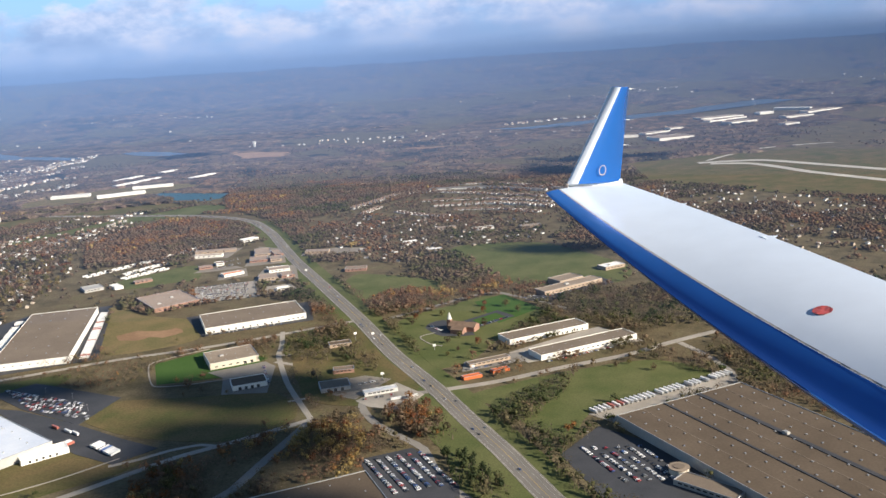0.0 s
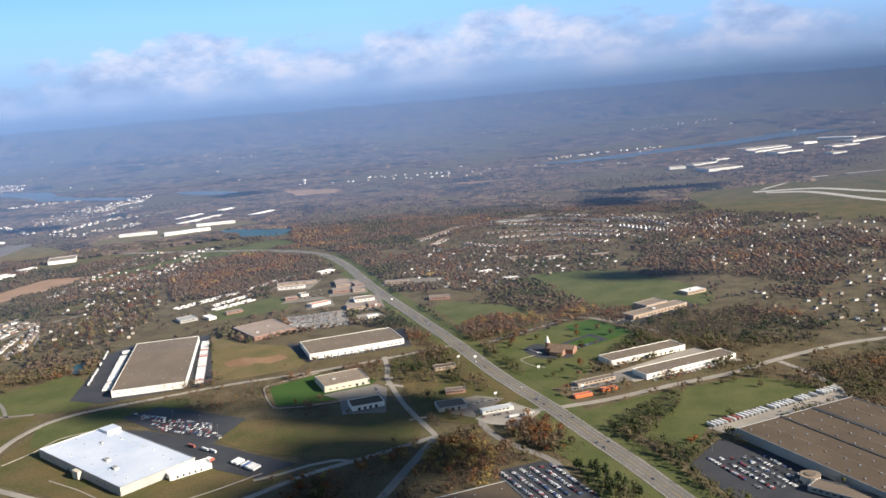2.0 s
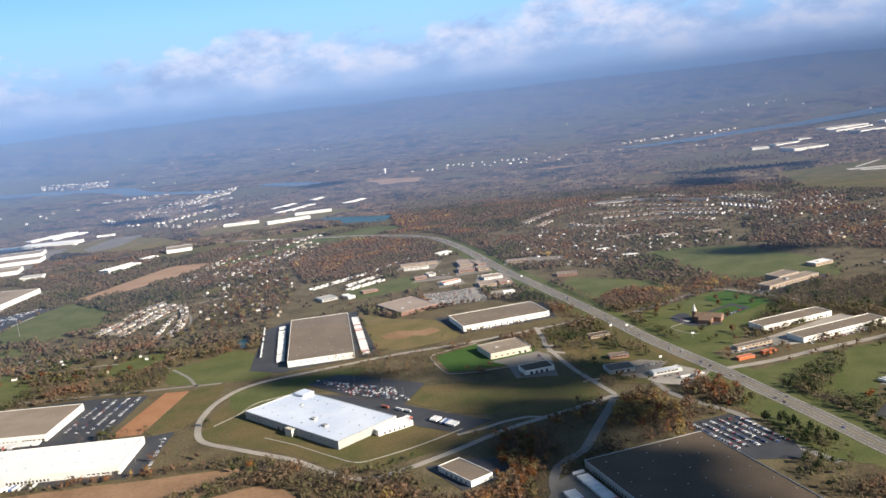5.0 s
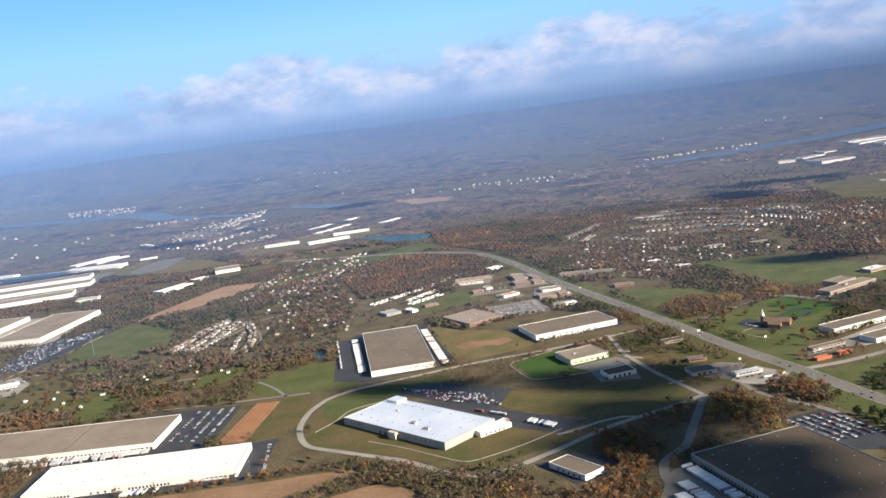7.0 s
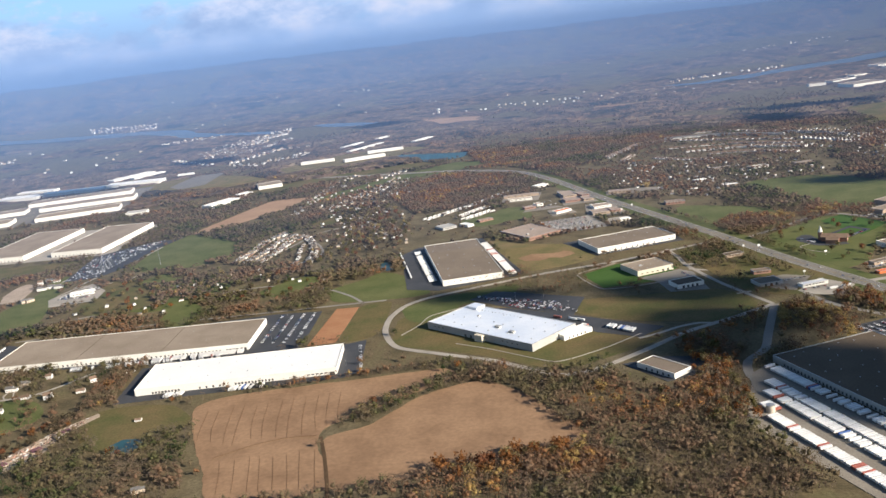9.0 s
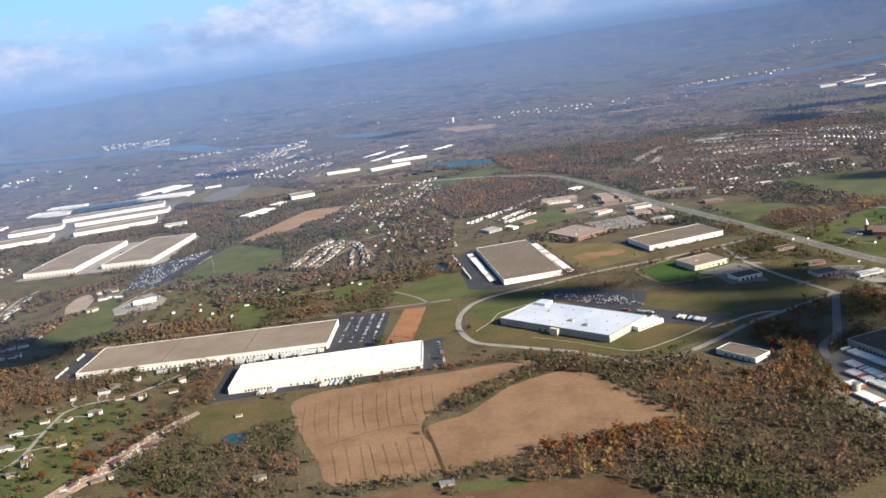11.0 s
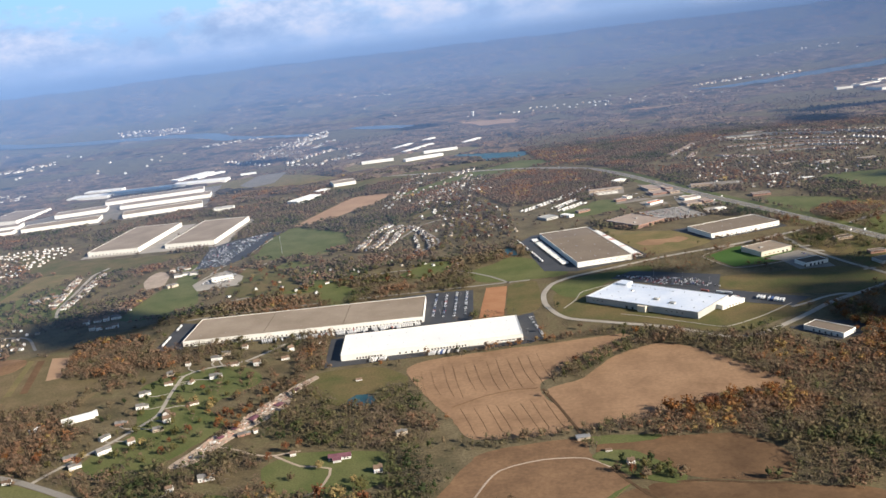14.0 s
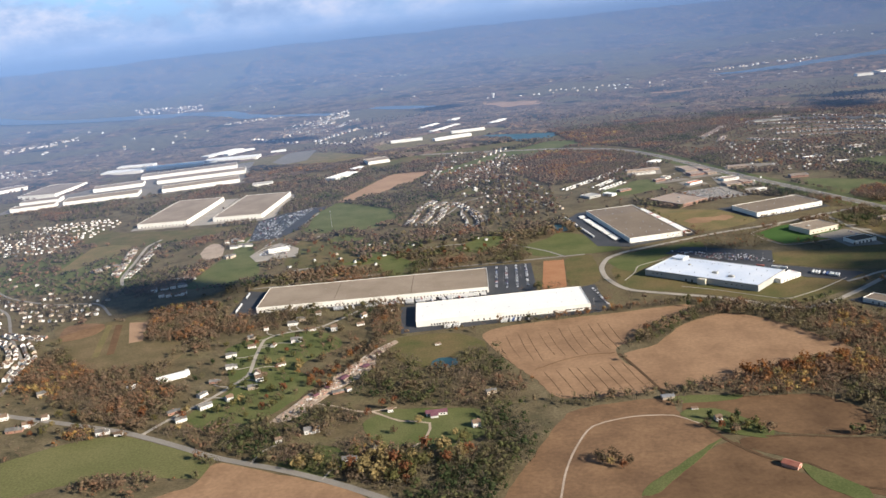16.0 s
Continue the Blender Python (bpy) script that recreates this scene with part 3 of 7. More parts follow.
cover(FIELD, [(-374, 202), (-352, 170), (-318, 130), (-330, 90), (-440, 90), (-430, 150)], "soil_dark", 0.10, "dark brown ploughed field below the barn", FIELD)
cover(FIELD, [(-385, 262), (-308, 259), (-285, 230), (-293, 202), (-337, 208), (-356, 222), (-390, 242)], "soil_dark", 0.10, "brown stubble field beside the farmstead", FIELD)
cover(FIELD, [(-368, 203), (-331, 203), (-288, 194), (-250, 180), (-260, 120), (-311, 135), (-334, 151), (-343, 176)], "soil_dark", 0.10, "dark brown ploughed field beyond the red barn", FIELD)
cover(FIELD, [(-900, 170), (-820, 245), (-768, 262), (-694, 222), (-688, 196), (-749, 205), (-790, 190), (-840, 160)], "pasture", 0.08, "dull green pasture beside the country road", FIELD)
cover(FIELD, [(-690, 188), (-684, 214), (-640, 195), (-599, 176), (-575, 155), (-560, 110), (-720, 110), (-715, 170)], "soil", 0.10, "brown harvested field below the country road", FIELD)
cover(FIELD, [(-938, 520), (-847, 518), (-828, 455), (-784, 445), (-786, 392), (-840, 384), (-880, 425), (-915, 470)], "brown_meadow", 0.08, "rough brown meadow with bare strips", FIELD)
cover(FIELD, [(-931, 518), (-895, 518), (-889, 489), (-916, 474)], "soil_mid", 0.14, "patch of bare reddish soil", FIELD, keep_open=False)
cover(FIELD, [(-868, 516), (-849, 515), (-832, 460), (-843, 455)], "soil_pale", 0.14, "narrow strip of bare tan soil", FIELD, False, keep_open=False)
cover(FIELD, [(-890, 514), (-884, 514), (-858, 425), (-864, 424)], "dry", 0.14, "narrow strip of dry grass", FIELD, False, keep_open=False)
cover(FIELD, [(-880, 512), (-873, 512), (-846, 430), (-852, 428)], "soil_dark", 0.14, "narrow strip of bare brown soil", FIELD, False, keep_open=False)
cover(FIELD, [(-760, 1045), (-728, 1170), (-700, 1252), (-635, 1250), (-640, 1190), (-690, 1110), (-735, 1040)], "soil_pale", 0.10, "pale tan bare hillside field", FIELD)
cover(FIELD, [(-469, 523), (-464, 619), (-443, 619), (-446, 525)], "red_soil", 0.14, "strip of graded red bare soil", FIELD, False)
cover(FIELD, [(-443, 527), (-441, 619), (-414, 628), (-412, 550), (-420, 530)], "rough", 0.10, "rough dry meadow inside the road bend", FIELD)
cover(FIELD, [(-337, 844), (-294, 806), (-240, 778), (-221, 722), (-264, 694), (-294, 696)], "dry", 0.08, "vacant field of dry tan grass", FIELD)
cover(FIELD, [(-296, 742), (-282, 756), (-268, 751), (-250, 757), (-240, 744), (-252, 732), (-266, 735), (-276, 726), (-290, 730)], "soil", 0.12, "bare tan patch in the dry field", FIELD, keep_open=False, wobble=2.0)
cover(FIELD, [(-250, 552), (-243, 584), (-189, 584), (-132, 584), (-108, 540), (-144, 507), (-205, 520)], "rough", 0.08, "grassy meadow beside the truck lot", FIELD)
cover("lawn", [(-400, 600), (-378, 622), (-340, 637), (-300, 650), (-300, 625), (-345, 600), (-380, 560)], "lawn", 0.08, "green verge between the road and the plant", "lawn")
cover("lawn", [(-400, 565), (-394, 510), (-355, 487), (-315, 465), (-285, 441), (-262, 431), (-205, 465), (-190, 486), (-215, 515), (-250, 545), (-305, 578), (-345, 592), (-385, 590)], "rough", 0.06, "dry lawn round the white-roofed plant", "lawn")
OPEN.append([(-400, 560), (-395, 505), (-355, 484), (-315, 462), (-285, 438), (-262, 428), (-205, 462), (-186, 490), (-200, 520), (-250, 600), (-330, 640), (-398, 610)])
cover("lawn", [(-470, 642), (-483, 685), (-459, 709), (-437, 734), (-402, 700), (-381, 645), (-423, 636)], "lawn", 0.08, "green field beside the grey warehouse", "lawn")
cover("lawn", [(-222, 614), (-238, 661), (-203, 688), (-185, 690), (-150, 660), (-172, 622)], "sports", 0.08, "dark green mown lawn round the cream building", "lawn", False)
cover("lawn", [(6, 560), (72, 592), (135, 606), (168, 572), (81, 524), (60, 484), (37, 506), (28, 530)], "lawn", 0.08, "sunlit green slope beside the truck dock", "lawn")
cover("lawn", [(-55, 730), (-5, 780), (32, 803), (74, 740), (39, 690), (10, 632), (-18, 615)], "lawn", 0.08, "green church grounds", "lawn")
cover("lawn", [(15, 785), (43, 806), (72, 754), (33, 716)], "sports", 0.12, "mown green playing field", "lawn", False)
cover("lawn", [(-3, 1021), (103, 1023), (175, 889), (151, 825), (51, 849)], "lawn", 0.08, "wide green school playing fields", "lawn")
cover("lawn", [(-113, 877), (-100, 921), (-27, 879), (-10, 830), (-62, 842), (-80, 800)], "lawn", 0.08, "green field beside the highway", "lawn")
cover("lawn", [(-70, 845), (-20, 825), (-8, 790), (-60, 768), (-84, 795)], "rough", 0.09, "dry grass field beside the highway", "lawn", keep_open=False)
cover("lawn", [(-776, 962), (-756, 1033), (-668, 958), (-645, 879), (-705, 834), (-769, 856)], "lawn", 0.08, "open green hillside beside the car lot", "lawn")
cover("lawn", [(-850, 700), (-842, 767), (-846, 850), (-810, 756), (-780, 665), (-800, 622), (-850, 625)], "lawn", 0.08, "open green valley field", "lawn")
cover("lawn", [(-742, 419), (-718, 446), (-669, 450), (-640, 413), (-668, 369), (-645, 331), (-669, 277), (-692, 254), (-729, 285), (-712, 331)], "lawn", 0.08, "green lawns along a residential lane", "lawn", keep_open=False)
cover("lawn", [(-598, 257), (-579, 277), (-520, 268), (-517, 231), (-553, 213), (-582, 223)], "lawn", 0.08, "green lawn round the plum-roofed house", "lawn")
cover("lawn", [(-643, 202), (-624, 229), (-604, 219), (-605, 188)], "lawn", 0.08, "small green lawn beside the country road", "lawn")
cover("lawn", [(-600, 412), (-548, 421), (-519, 389), (-538, 346), (-580, 358)], "rough", 0.08, "rough grass clearing with a pond", "lawn")
cover("lawn", [(-740, 786), (-639, 782), (-605, 716), (-656, 665), (-715, 690)], "lawn", 0.07, "green clearings between wooded houses", "lawn", keep_open=False)
cover("lawn", [(-395, 268), (-372, 268), (-350, 264), (-356, 258), (-390, 258)], "lawn", 0.14, "strip of green grass beside the shed", "lawn")
cover("lawn", [(-395, 242), (-385, 250), (-366, 244), (-345, 212), (-352, 204), (-372, 214)], "lawn", 0.13, "green yard of the farmstead", "lawn", keep_open=False)
cover("lawn", [(-376, 207), (-384, 201), (-425, 160), (-432, 148), (-422, 150)], "lawn", 0.14, "grassy waterway between two fields", "lawn")
cover("lawn", [(-343, 172), (-336, 168), (-318, 143), (-322, 130), (-340, 150)], "lawn", 0.14, "grassy waterway beside the red barn", "lawn")
cover("lawn", [(-38, 540), (-10, 545), (10, 500), (40, 425), (30, 395), (-5, 420), (-12, 470)], "lawn", 0.07, "green highway verge", "lawn", keep_open=False)
cover("lawn", [(335, 1683), (325, 1453), (577, 1177), (828, 1300), (900, 1699), (499, 1737)], "rough", 0.3, "wide dull green airfield grass", "lawn")
cover("lawn", [(-1180, 1020), (-1060, 950), (-950, 930), (-860, 930), (-900, 870), (-1010, 850), (-1090, 890)], "rough", 0.07, "dry grass slope below the distribution sheds", "lawn")
cover("lawn", [(-640, 1180), (-560, 1330), (-420, 1480), (-300, 1430), (-380, 1400), (-500, 1330)], "lawn", 0.08, "green valley fields beyond the woods", "lawn")
cover("lawn", [(-800, 1380), (-640, 1480), (-480, 1530), (-440, 1470), (-600, 1430), (-740, 1330)], "rough", 0.07, "pale dry valley meadow", "lawn")
cover(FIELD, [(-574, 2367), (-516, 2376), (-415, 2318), (-411, 2210), (-510, 2214)], "soil_pale", 1.0, "pale tan field on a far hill", FIELD)
cover(FIELD, [(-104, 2230), (-19, 2249), (73, 2249), (50, 2178), (-74, 2158)], "soil", 1.0, "pale tan field on a far hill", FIELD)
cover(FIELD, [(-1120, 1560), (-1000, 1660), (-860, 1600), (-760, 1500), (-840, 1440), (-1000, 1500)], "dry", 0.1, "pale open ground round far works", FIELD)
cover(FIELD, [(-760, 1560), (-600, 1600), (-480, 1740), (-540, 1800), (-680, 1780), (-800, 1640)], "dry", 0.1, "pale open ground round far sheds", FIELD)
cover("lawn", [(-1158, 791), (-1063, 832), (-1000, 800), (-943, 729), (-919, 654), (-1007, 644), (-1086, 664)], "lawn", 0.07, "open green slope among new houses", "lawn", keep_open=False)
cover(FIELD, [(-887, 782), (-886, 827), (-863, 802), (-853, 758), (-866, 739)], "gravel", 0.10, "bare graded building plot", FIELD)
cover("lawn", [(-1054, 736), (-1065, 862), (-1022, 866), (-1003, 843), (-1036, 743)], "dry", 0.09, "tan grass field beside new houses", "lawn")

# parking lots and paved yards
LOT = "parking_lot"
cover(LOT, [(-372, 650), (-404, 662), (-428, 800), (-412, 830), (-340, 850), (-293, 690), (-296, 680)], "asphalt", 0.12, "dark asphalt truck court round the grey warehouse", LOT, False)
cover(LOT, [(-219, 727), (-128, 758), (-140, 821), (-250, 790)], "asphalt", 0.12, "dark asphalt yard round the long warehouse", LOT, False)
cover(LOT, [(-190, 634), (-150, 652), (-140, 640), (-136, 585), (-168, 586), (-175, 620)], "old_asphalt", 0.12, "worn grey parking strip", LOT, False)
cover(LOT, [(-341, 612), (-318, 632), (-240, 592), (-252, 546), (-305, 580)], "asphalt", 0.12, "dark asphalt staff car park with many cars", LOT, False)
cover(LOT, [(-305, 578), (-252, 546), (-215, 520), (-186, 502), (-206, 482), (-236, 500), (-330, 585)], "asphalt", 0.14, "dark asphalt truck court with parked trailers", LOT, False)
cover(LOT, [(-592, 428), (-424, 447), (-414, 455), (-420, 526), (-434, 520), (-586, 504), (-600, 500)], "asphalt", 0.12, "dark asphalt apron round the white warehouse", LOT, False)
cover(LOT, [(-768, 508), (-741, 510), (-517, 521), (-474, 528), (-477, 616), (-523, 618), (-745, 582), (-770, 592)], "asphalt", 0.10, "dark asphalt yard round the long tan-roofed warehouse", LOT, False)
cover(LOT, [(-597, 504), (-519, 509), (-474, 520), (-474, 532), (-600, 524)], "asphalt", 0.14, "dark asphalt lane between two warehouses", LOT, False)
cover(LOT, [(-62, 470), (-31, 482), (-5, 433), (-5, 408), (-40, 412)], "asphalt", 0.12, "dark asphalt car park full of cars", LOT, False)
cover(LOT, [(52, 462), (79, 497), (118, 457), (123, 405), (100, 380), (66, 412)], "asphalt", 0.12, "dark asphalt car park beside the huge factory", LOT, False)
cover(LOT, [(76, 516), (90, 500), (182, 556), (184, 574), (160, 566)], "concrete", 0.12, "pale concrete dock lane lined with trailers", LOT, False)
cover(LOT, [(36, 640), (48, 615), (140, 650), (112, 690), (100, 684)], "concrete", 0.12, "pale concrete yard between two long sheds", LOT, False)
cover(LOT, [(-28, 714), (-14, 690), (12, 688), (4, 704), (-8, 714), (-12, 734), (-24, 728)], "asphalt", 0.12, "dark church car park", LOT, True)
cover(LOT, [(16, 708), (48, 734), (34, 754), (4, 728)], "asphalt", 0.12, "dark church overflow car park", LOT, False)
cover("lawn", [(18, 716), (40, 734), (32, 746), (11, 728)], "sports", 0.16, "green island inside the church car park", "lawn", False)
cover(LOT, [(-256, 840), (-194, 852), (-215, 918), (-273, 903)], "concrete", 0.12, "pale shopping centre car park with parked cars", LOT, False)
cover(LOT, [(-240, 990), (-194, 1000), (-212, 1080), (-245, 1100)], "yard", 0.10, "pale paved shopping plaza", LOT, False)
cover(LOT, [(-215, 903), (-166, 913), (-180, 985), (-214, 975)], "yard", 0.10, "pale paved lot of roadside shops", LOT, False)
cover(LOT, [(-193, 860), (-160, 872), (-172, 897), (-195, 890)], "concrete", 0.11, "pale forecourt of a filling station", LOT, False)
cover(LOT, [(-322, 1045), (-272, 1045), (-266, 1100), (-320, 1092)], "yard", 0.11, "worn paved court between low shop rows", LOT, False)
cover(LOT, [(-296, 970), (-262, 978), (-240, 985), (-250, 996), (-300, 992)], "yard", 0.11, "worn paved drive past low shops", LOT, False)
cover(LOT, [(-182, 1030), (-106, 1030), (-104, 1054), (-140, 1066), (-180, 1058)], "yard", 0.11, "worn paved lot of a roadside restaurant", LOT, False)
cover(LOT, [(-256, 930), (-226, 944), (-236, 982), (-262, 968)], "yard", 0.11, "worn paved lot round a white shop", LOT, False)
cover("lawn", [(-373, 951), (-302, 999), (-280, 941), (-309, 930), (-335, 916)], "lawn", 0.075, "green lawn below the mobile homes", "lawn")
cover(LOT, [(60, 780), (85, 778), (150, 826), (140, 850), (95, 830)], "asphalt", 0.12, "dark school car park", LOT, False)
cover(LOT, [(-146, 400), (-131, 415), (-72, 276), (-50, 225), (-110, 200), (-166, 330)], "yard", 0.12, "worn pale truck yard full of white trailers", LOT, False)
cover(LOT, [(-72, 560), (-46, 590), (-26, 565), (-40, 540), (-62, 548)], "concrete", 0.12, "pale paved forecourt of a roadside diner", LOT, False)
cover(LOT, [(-836, 822), (-858, 945), (-830, 987), (-763, 1022), (-780, 965), (-782, 869), (-797, 831)], "asphalt", 0.14, "sprawling car lot packed with vehicles", LOT, False)
cover(LOT, [(-812, 742), (-790, 802), (-757, 765), (-750, 725), (-797, 714)], "concrete", 0.14, "pale dealership forecourt", LOT, False)
cover(LOT, [(-225, 432), (-200, 396), (-172, 408), (-170, 436), (-196, 440)], "asphalt", 0.12, "dark asphalt drive round a small warehouse", LOT, False)
cover(LOT, [(-89, 573), (-89, 600), (-70, 608), (-50, 598), (-72, 562)], "yard", 0.11, "worn paved lot beside the workshop", LOT, False)
cover(LOT, [(0, 604), (48, 620), (44, 640), (2, 624)], "old_asphalt", 0.12, "worn lot round a low shop row", LOT, False)
cover(LOT, [(-664, 268), (-659, 282), (-654, 295), (-647, 313), (-637, 325), (-631, 348), (-623, 366), (-611, 391), (-596, 413), (-592, 408), (-605, 378), (-604, 357), (-612, 338), (-625, 319), (-636, 298), (-645, 277), (-651, 270)], "gravel", 0.12, "pale rubble-strewn demolition strip", LOT)
cover(LOT, [(-1052, 955), (-942, 955), (-948, 1150), (-1062, 1150)], "concrete", 0.10, "grey yard round a distribution shed", LOT, False)
cover(LOT, [(-942, 955), (-840, 955), (-846, 1145), (-946, 1145)], "concrete", 0.10, "grey yard round a distribution shed", LOT, False)
cover(LOT, [(-955, 1495), (-915, 1530), (-925, 1680), (-985, 1670), (-990, 1540)], "highway", 0.10, "wide worn yard beside the far works", LOT, False)
cover(LOT, [(-1134, 1256), (-984, 1308), (-1040, 1580), (-1260, 1500), (-1240, 1440)], "highway", 0.10, "worn paved courts between distribution sheds", LOT, False)
cover(LOT, [(-1400, 1190), (-1150, 1246), (-1180, 1420), (-1310, 1400), (-1400, 1300)], "highway", 0.10, "worn paved courts between distribution sheds", LOT, False)
cover("pond", [(-560, 351), (-555, 366), (-540, 361), (-543, 345)], "water", 0.16, "small blue pond in rough grass", "pond")
cover("pond", [(-442, 745), (-446, 772), (-437, 775), (-429, 742)], "water", 0.16, "small blue pond beside the green field", "pond")
cover("pond", [(-551, 1660), (-480, 1640), (-403, 1605), (-400, 1560), (-425, 1530), (-477, 1529), (-500, 1580)], "water", 0.4, "large blue pond in the valley", "pond")


def river_reach(label, points):
    """Water between two wooded banks, laid over the land: (x, y, half width) along its middle."""
    line = smooth_line([(x, y) for x, y, w in points], 40.0)
    xs = np.array([p[0] for p in points], float)
    order = np.argsort(xs)
    bm = bmesh.new()
    rows, outline = [], []
    for i, p in enumerate(line):
        d = (line[min(i + 1, len(line) - 1)] - line[max(i - 1, 0)]).normalized()
        w = float(np.interp(p.x, xs[order], np.array([q[2] for q in points])[order])) * (0.88 + 0.24 * float(value_noise(p.x, p.y, 90, 8)))
        n = Vector((-d.y, d.x)) * w
        outline.append((p + n, p - n))
        rows.append([bm.verts.new((*(p + n * k), float(land(p.x, p.y)) + 1.2)) for k in (1.0, 0.0, -1.0)])
    for a, b in zip(rows[:-1], rows[1:]):
        for j in range(2):
            bm.faces.new((a[j], b[j], b[j + 1], a[j + 1]))
    bmesh.ops.recalc_face_normals(bm, faces=bm.faces)
    me = bpy.data.meshes.new("river")
    bm.to_mesh(me)
    bm.free()
    me.materials.append(M["river"])
    OPEN.append([tuple(a) for a, b in outline] + [tuple(b) for a, b in reversed(outline)])
    return tagged(new("river", me), label, "river", kind="structure")


river_reach("broad pale blue river between wooded banks", [(-2750, 3190, 150), (-2300, 3090, 120), (-1900, 3020, 90), (-1560, 2900, 62), (-1300, 2640, 45), (-1040, 2490, 30)])
river_reach("glint of river behind a wooded hill", [(-930, 2600, 26), (-820, 2500, 42), (-720, 2420, 30)])
river_reach("broad pale river reach beyond the airfield", [(110, 2640, 10), (230, 2600, 34), (360, 2640, 62), (560, 2750, 72), (780, 2860, 76), (1100, 3000, 80)])

OPEN.append([(-300, 685), (-225, 716), (-130, 758), (-95, 745), (-150, 712), (-230, 684)])
OPEN.append([(-312, 800), (-245, 778), (-150, 812), (-190, 850), (-250, 828), (-290, 800)])
OPEN.append([(-320, 960), (-190, 920), (-180, 1010), (-230, 1110), (-300, 1100)])

cover("lawn", [(-352, 915), (-345, 950), (-321, 1005), (-298, 1010), (-290, 985), (-300, 955), (-330, 920)], "lawn", 0.08, "green hollow below the ridge of mobile homes", "lawn")
cover("lawn", [(-138, 690), (-120, 612), (-104, 566), (-70, 552), (-30, 576), (-56, 640), (-84, 720), (-100, 738), (-140, 722)], "rough", 0.052, "olive grass between the side road and the highway", "lawn", keep_open=False)
cover("lawn", [(-640, 631), (-632, 684), (-612, 668), (-600, 640), (-610, 602)], "lawn", 0.08, "green clearing among houses and trees", "lawn")
cover("lawn", [(-726, 786), (-707, 818), (-690, 790), (-695, 763)], "lawn", 0.08, "green clearing among houses and trees", "lawn")
cover("lawn", [(-764, 800), (-725, 786), (-700, 752), (-672, 690), (-714, 666), (-757, 690)], "rough", 0.075, "wide grassy clearing with few trees", "lawn")
cover("lawn", [(-660, 712), (-640, 700), (-612, 650), (-627, 628), (-650, 670)], "lawn", 0.085, "green clearing along a lane", "lawn")
cover("lawn", [(-560, 700), (-530, 745), (-505, 735), (-512, 690), (-535, 676)], "lawn", 0.08, "green clearing among houses and trees", "lawn")
cover("lawn", [(-590, 1010), (-560, 1060), (-530, 1040), (-548, 1000)], "rough", 0.08, "dry clearing on the wooded ridge", "lawn")

# ---- roads ----
HIGHWAY = [(75, 320), (40, 415), (21, 470), (3, 516), (-17, 570), (-52, 653), (-85, 747), (-128, 860), (-186, 1011), (-245, 1185), (-290, 1285), (-343, 1340), (-426, 1385), (-575, 1430), (-711, 1475)]
road(HIGHWAY, 6.9, M["highway"], 0.24, "wide grey five-lane highway with cars", True, 8.0)
tagged(new("lawn", ribbon_mesh("lawn", smooth_line(HIGHWAY[:11], 9.0), 19.0, 0.047, M["lawn"])), "green mown verge along the highway", "verge", kind="structure")
road([(-90, 684), (-96, 668), (-93, 646), (-98, 636), (-76, 637), (-66, 632), (-72, 628), (-86, 630)], 1.3, M["concrete"], 0.185, "pale loop drive to a small brick office", False, 0.5)
road([(-118, 566), (-106, 570), (-84, 580), (-70, 570)], 1.3, M["concrete"], 0.185, "pale drive behind the workshop", False, 0.5)
road([(-168, 752), (-196, 742), (-216, 734)], 2.0, M["asphalt"], 0.185, "dark strip of parking before the long warehouse", False, 0.5)
road([(-89, 748), (-153, 719), (-209, 696), (-277, 676), (-345, 646), (-379, 630), (-398, 612), (-408, 580), (-407, 542), (-392, 503), (-355, 480), (-315, 458), (-285, 433), (-264, 421), (-241, 428), (-208, 454), (-172, 486), (-140, 505), (-97, 533)], 2.5, M["concrete"], 0.20, "pale concrete works road with a wide bend")
road([(-150, 727), (-144, 690), (-142, 664), (-124, 600), (-98, 534)], 2.0, M["concrete"], 0.19, "pale concrete side road")
road([(-97, 533), (-118, 470), (-128, 440), (-144, 420), (-148, 396), (-142, 361)], 3.0, M["old_asphalt"], 0.19, "grey yard access road")
road([(-150, 500), (-160, 503), (-168, 501), (-178, 497), (-193, 487), (-208, 480)], 1.6, M["concrete"], 0.22, "pale drive looping to the truck court")
road([(-65, 746), (-26, 775), (11, 805), (38, 813), (76, 772), (96, 744)], 2.4, M["old_asphalt"], 0.18, "grey lane past the church grounds")
road([(-17, 570), (24, 581), (73, 602), (121, 620), (164, 645), (230, 675), (320, 690)], 3.0, M["concrete"], 0.20, "pale side road past two long sheds")
road([(164, 640), (175, 610), (182, 575)], 2.4, M["concrete"], 0.18, "pale dock access road")
road([(-17, 570), (-46, 566), (-67, 556), (-58, 525), (-42, 502), (-25, 480), (-14, 439), (10, 400)], 2.6, M["old_asphalt"], 0.20, "grey side road curving past a car park")
road([(-100, 660), (-120, 640), (-142, 650)], 2.0, M["concrete"], 0.18, "pale short drive")
road([(-142, 665), (-110, 668), (-84, 680), (-78, 700)], 2.0, M["concrete"], 0.18, "pale shop drive")
road([(-900, 318), (-813, 286), (-770, 269), (-726, 245), (-684, 220), (-639, 200), (-600, 179), (-560, 152), (-520, 120)], 2.6, M["old_asphalt"], 0.18, "grey two-lane country road", False, 1.0)
road([(-640, 500), (-647, 490), (-668, 462), (-699, 452), (-713, 438), (-710, 398), (-705, 359), (-715, 332), (-725, 311), (-741, 285), (-752, 262)], 1.5, M["concrete"], 0.16, "narrow pale residential lane", False, 1.0)
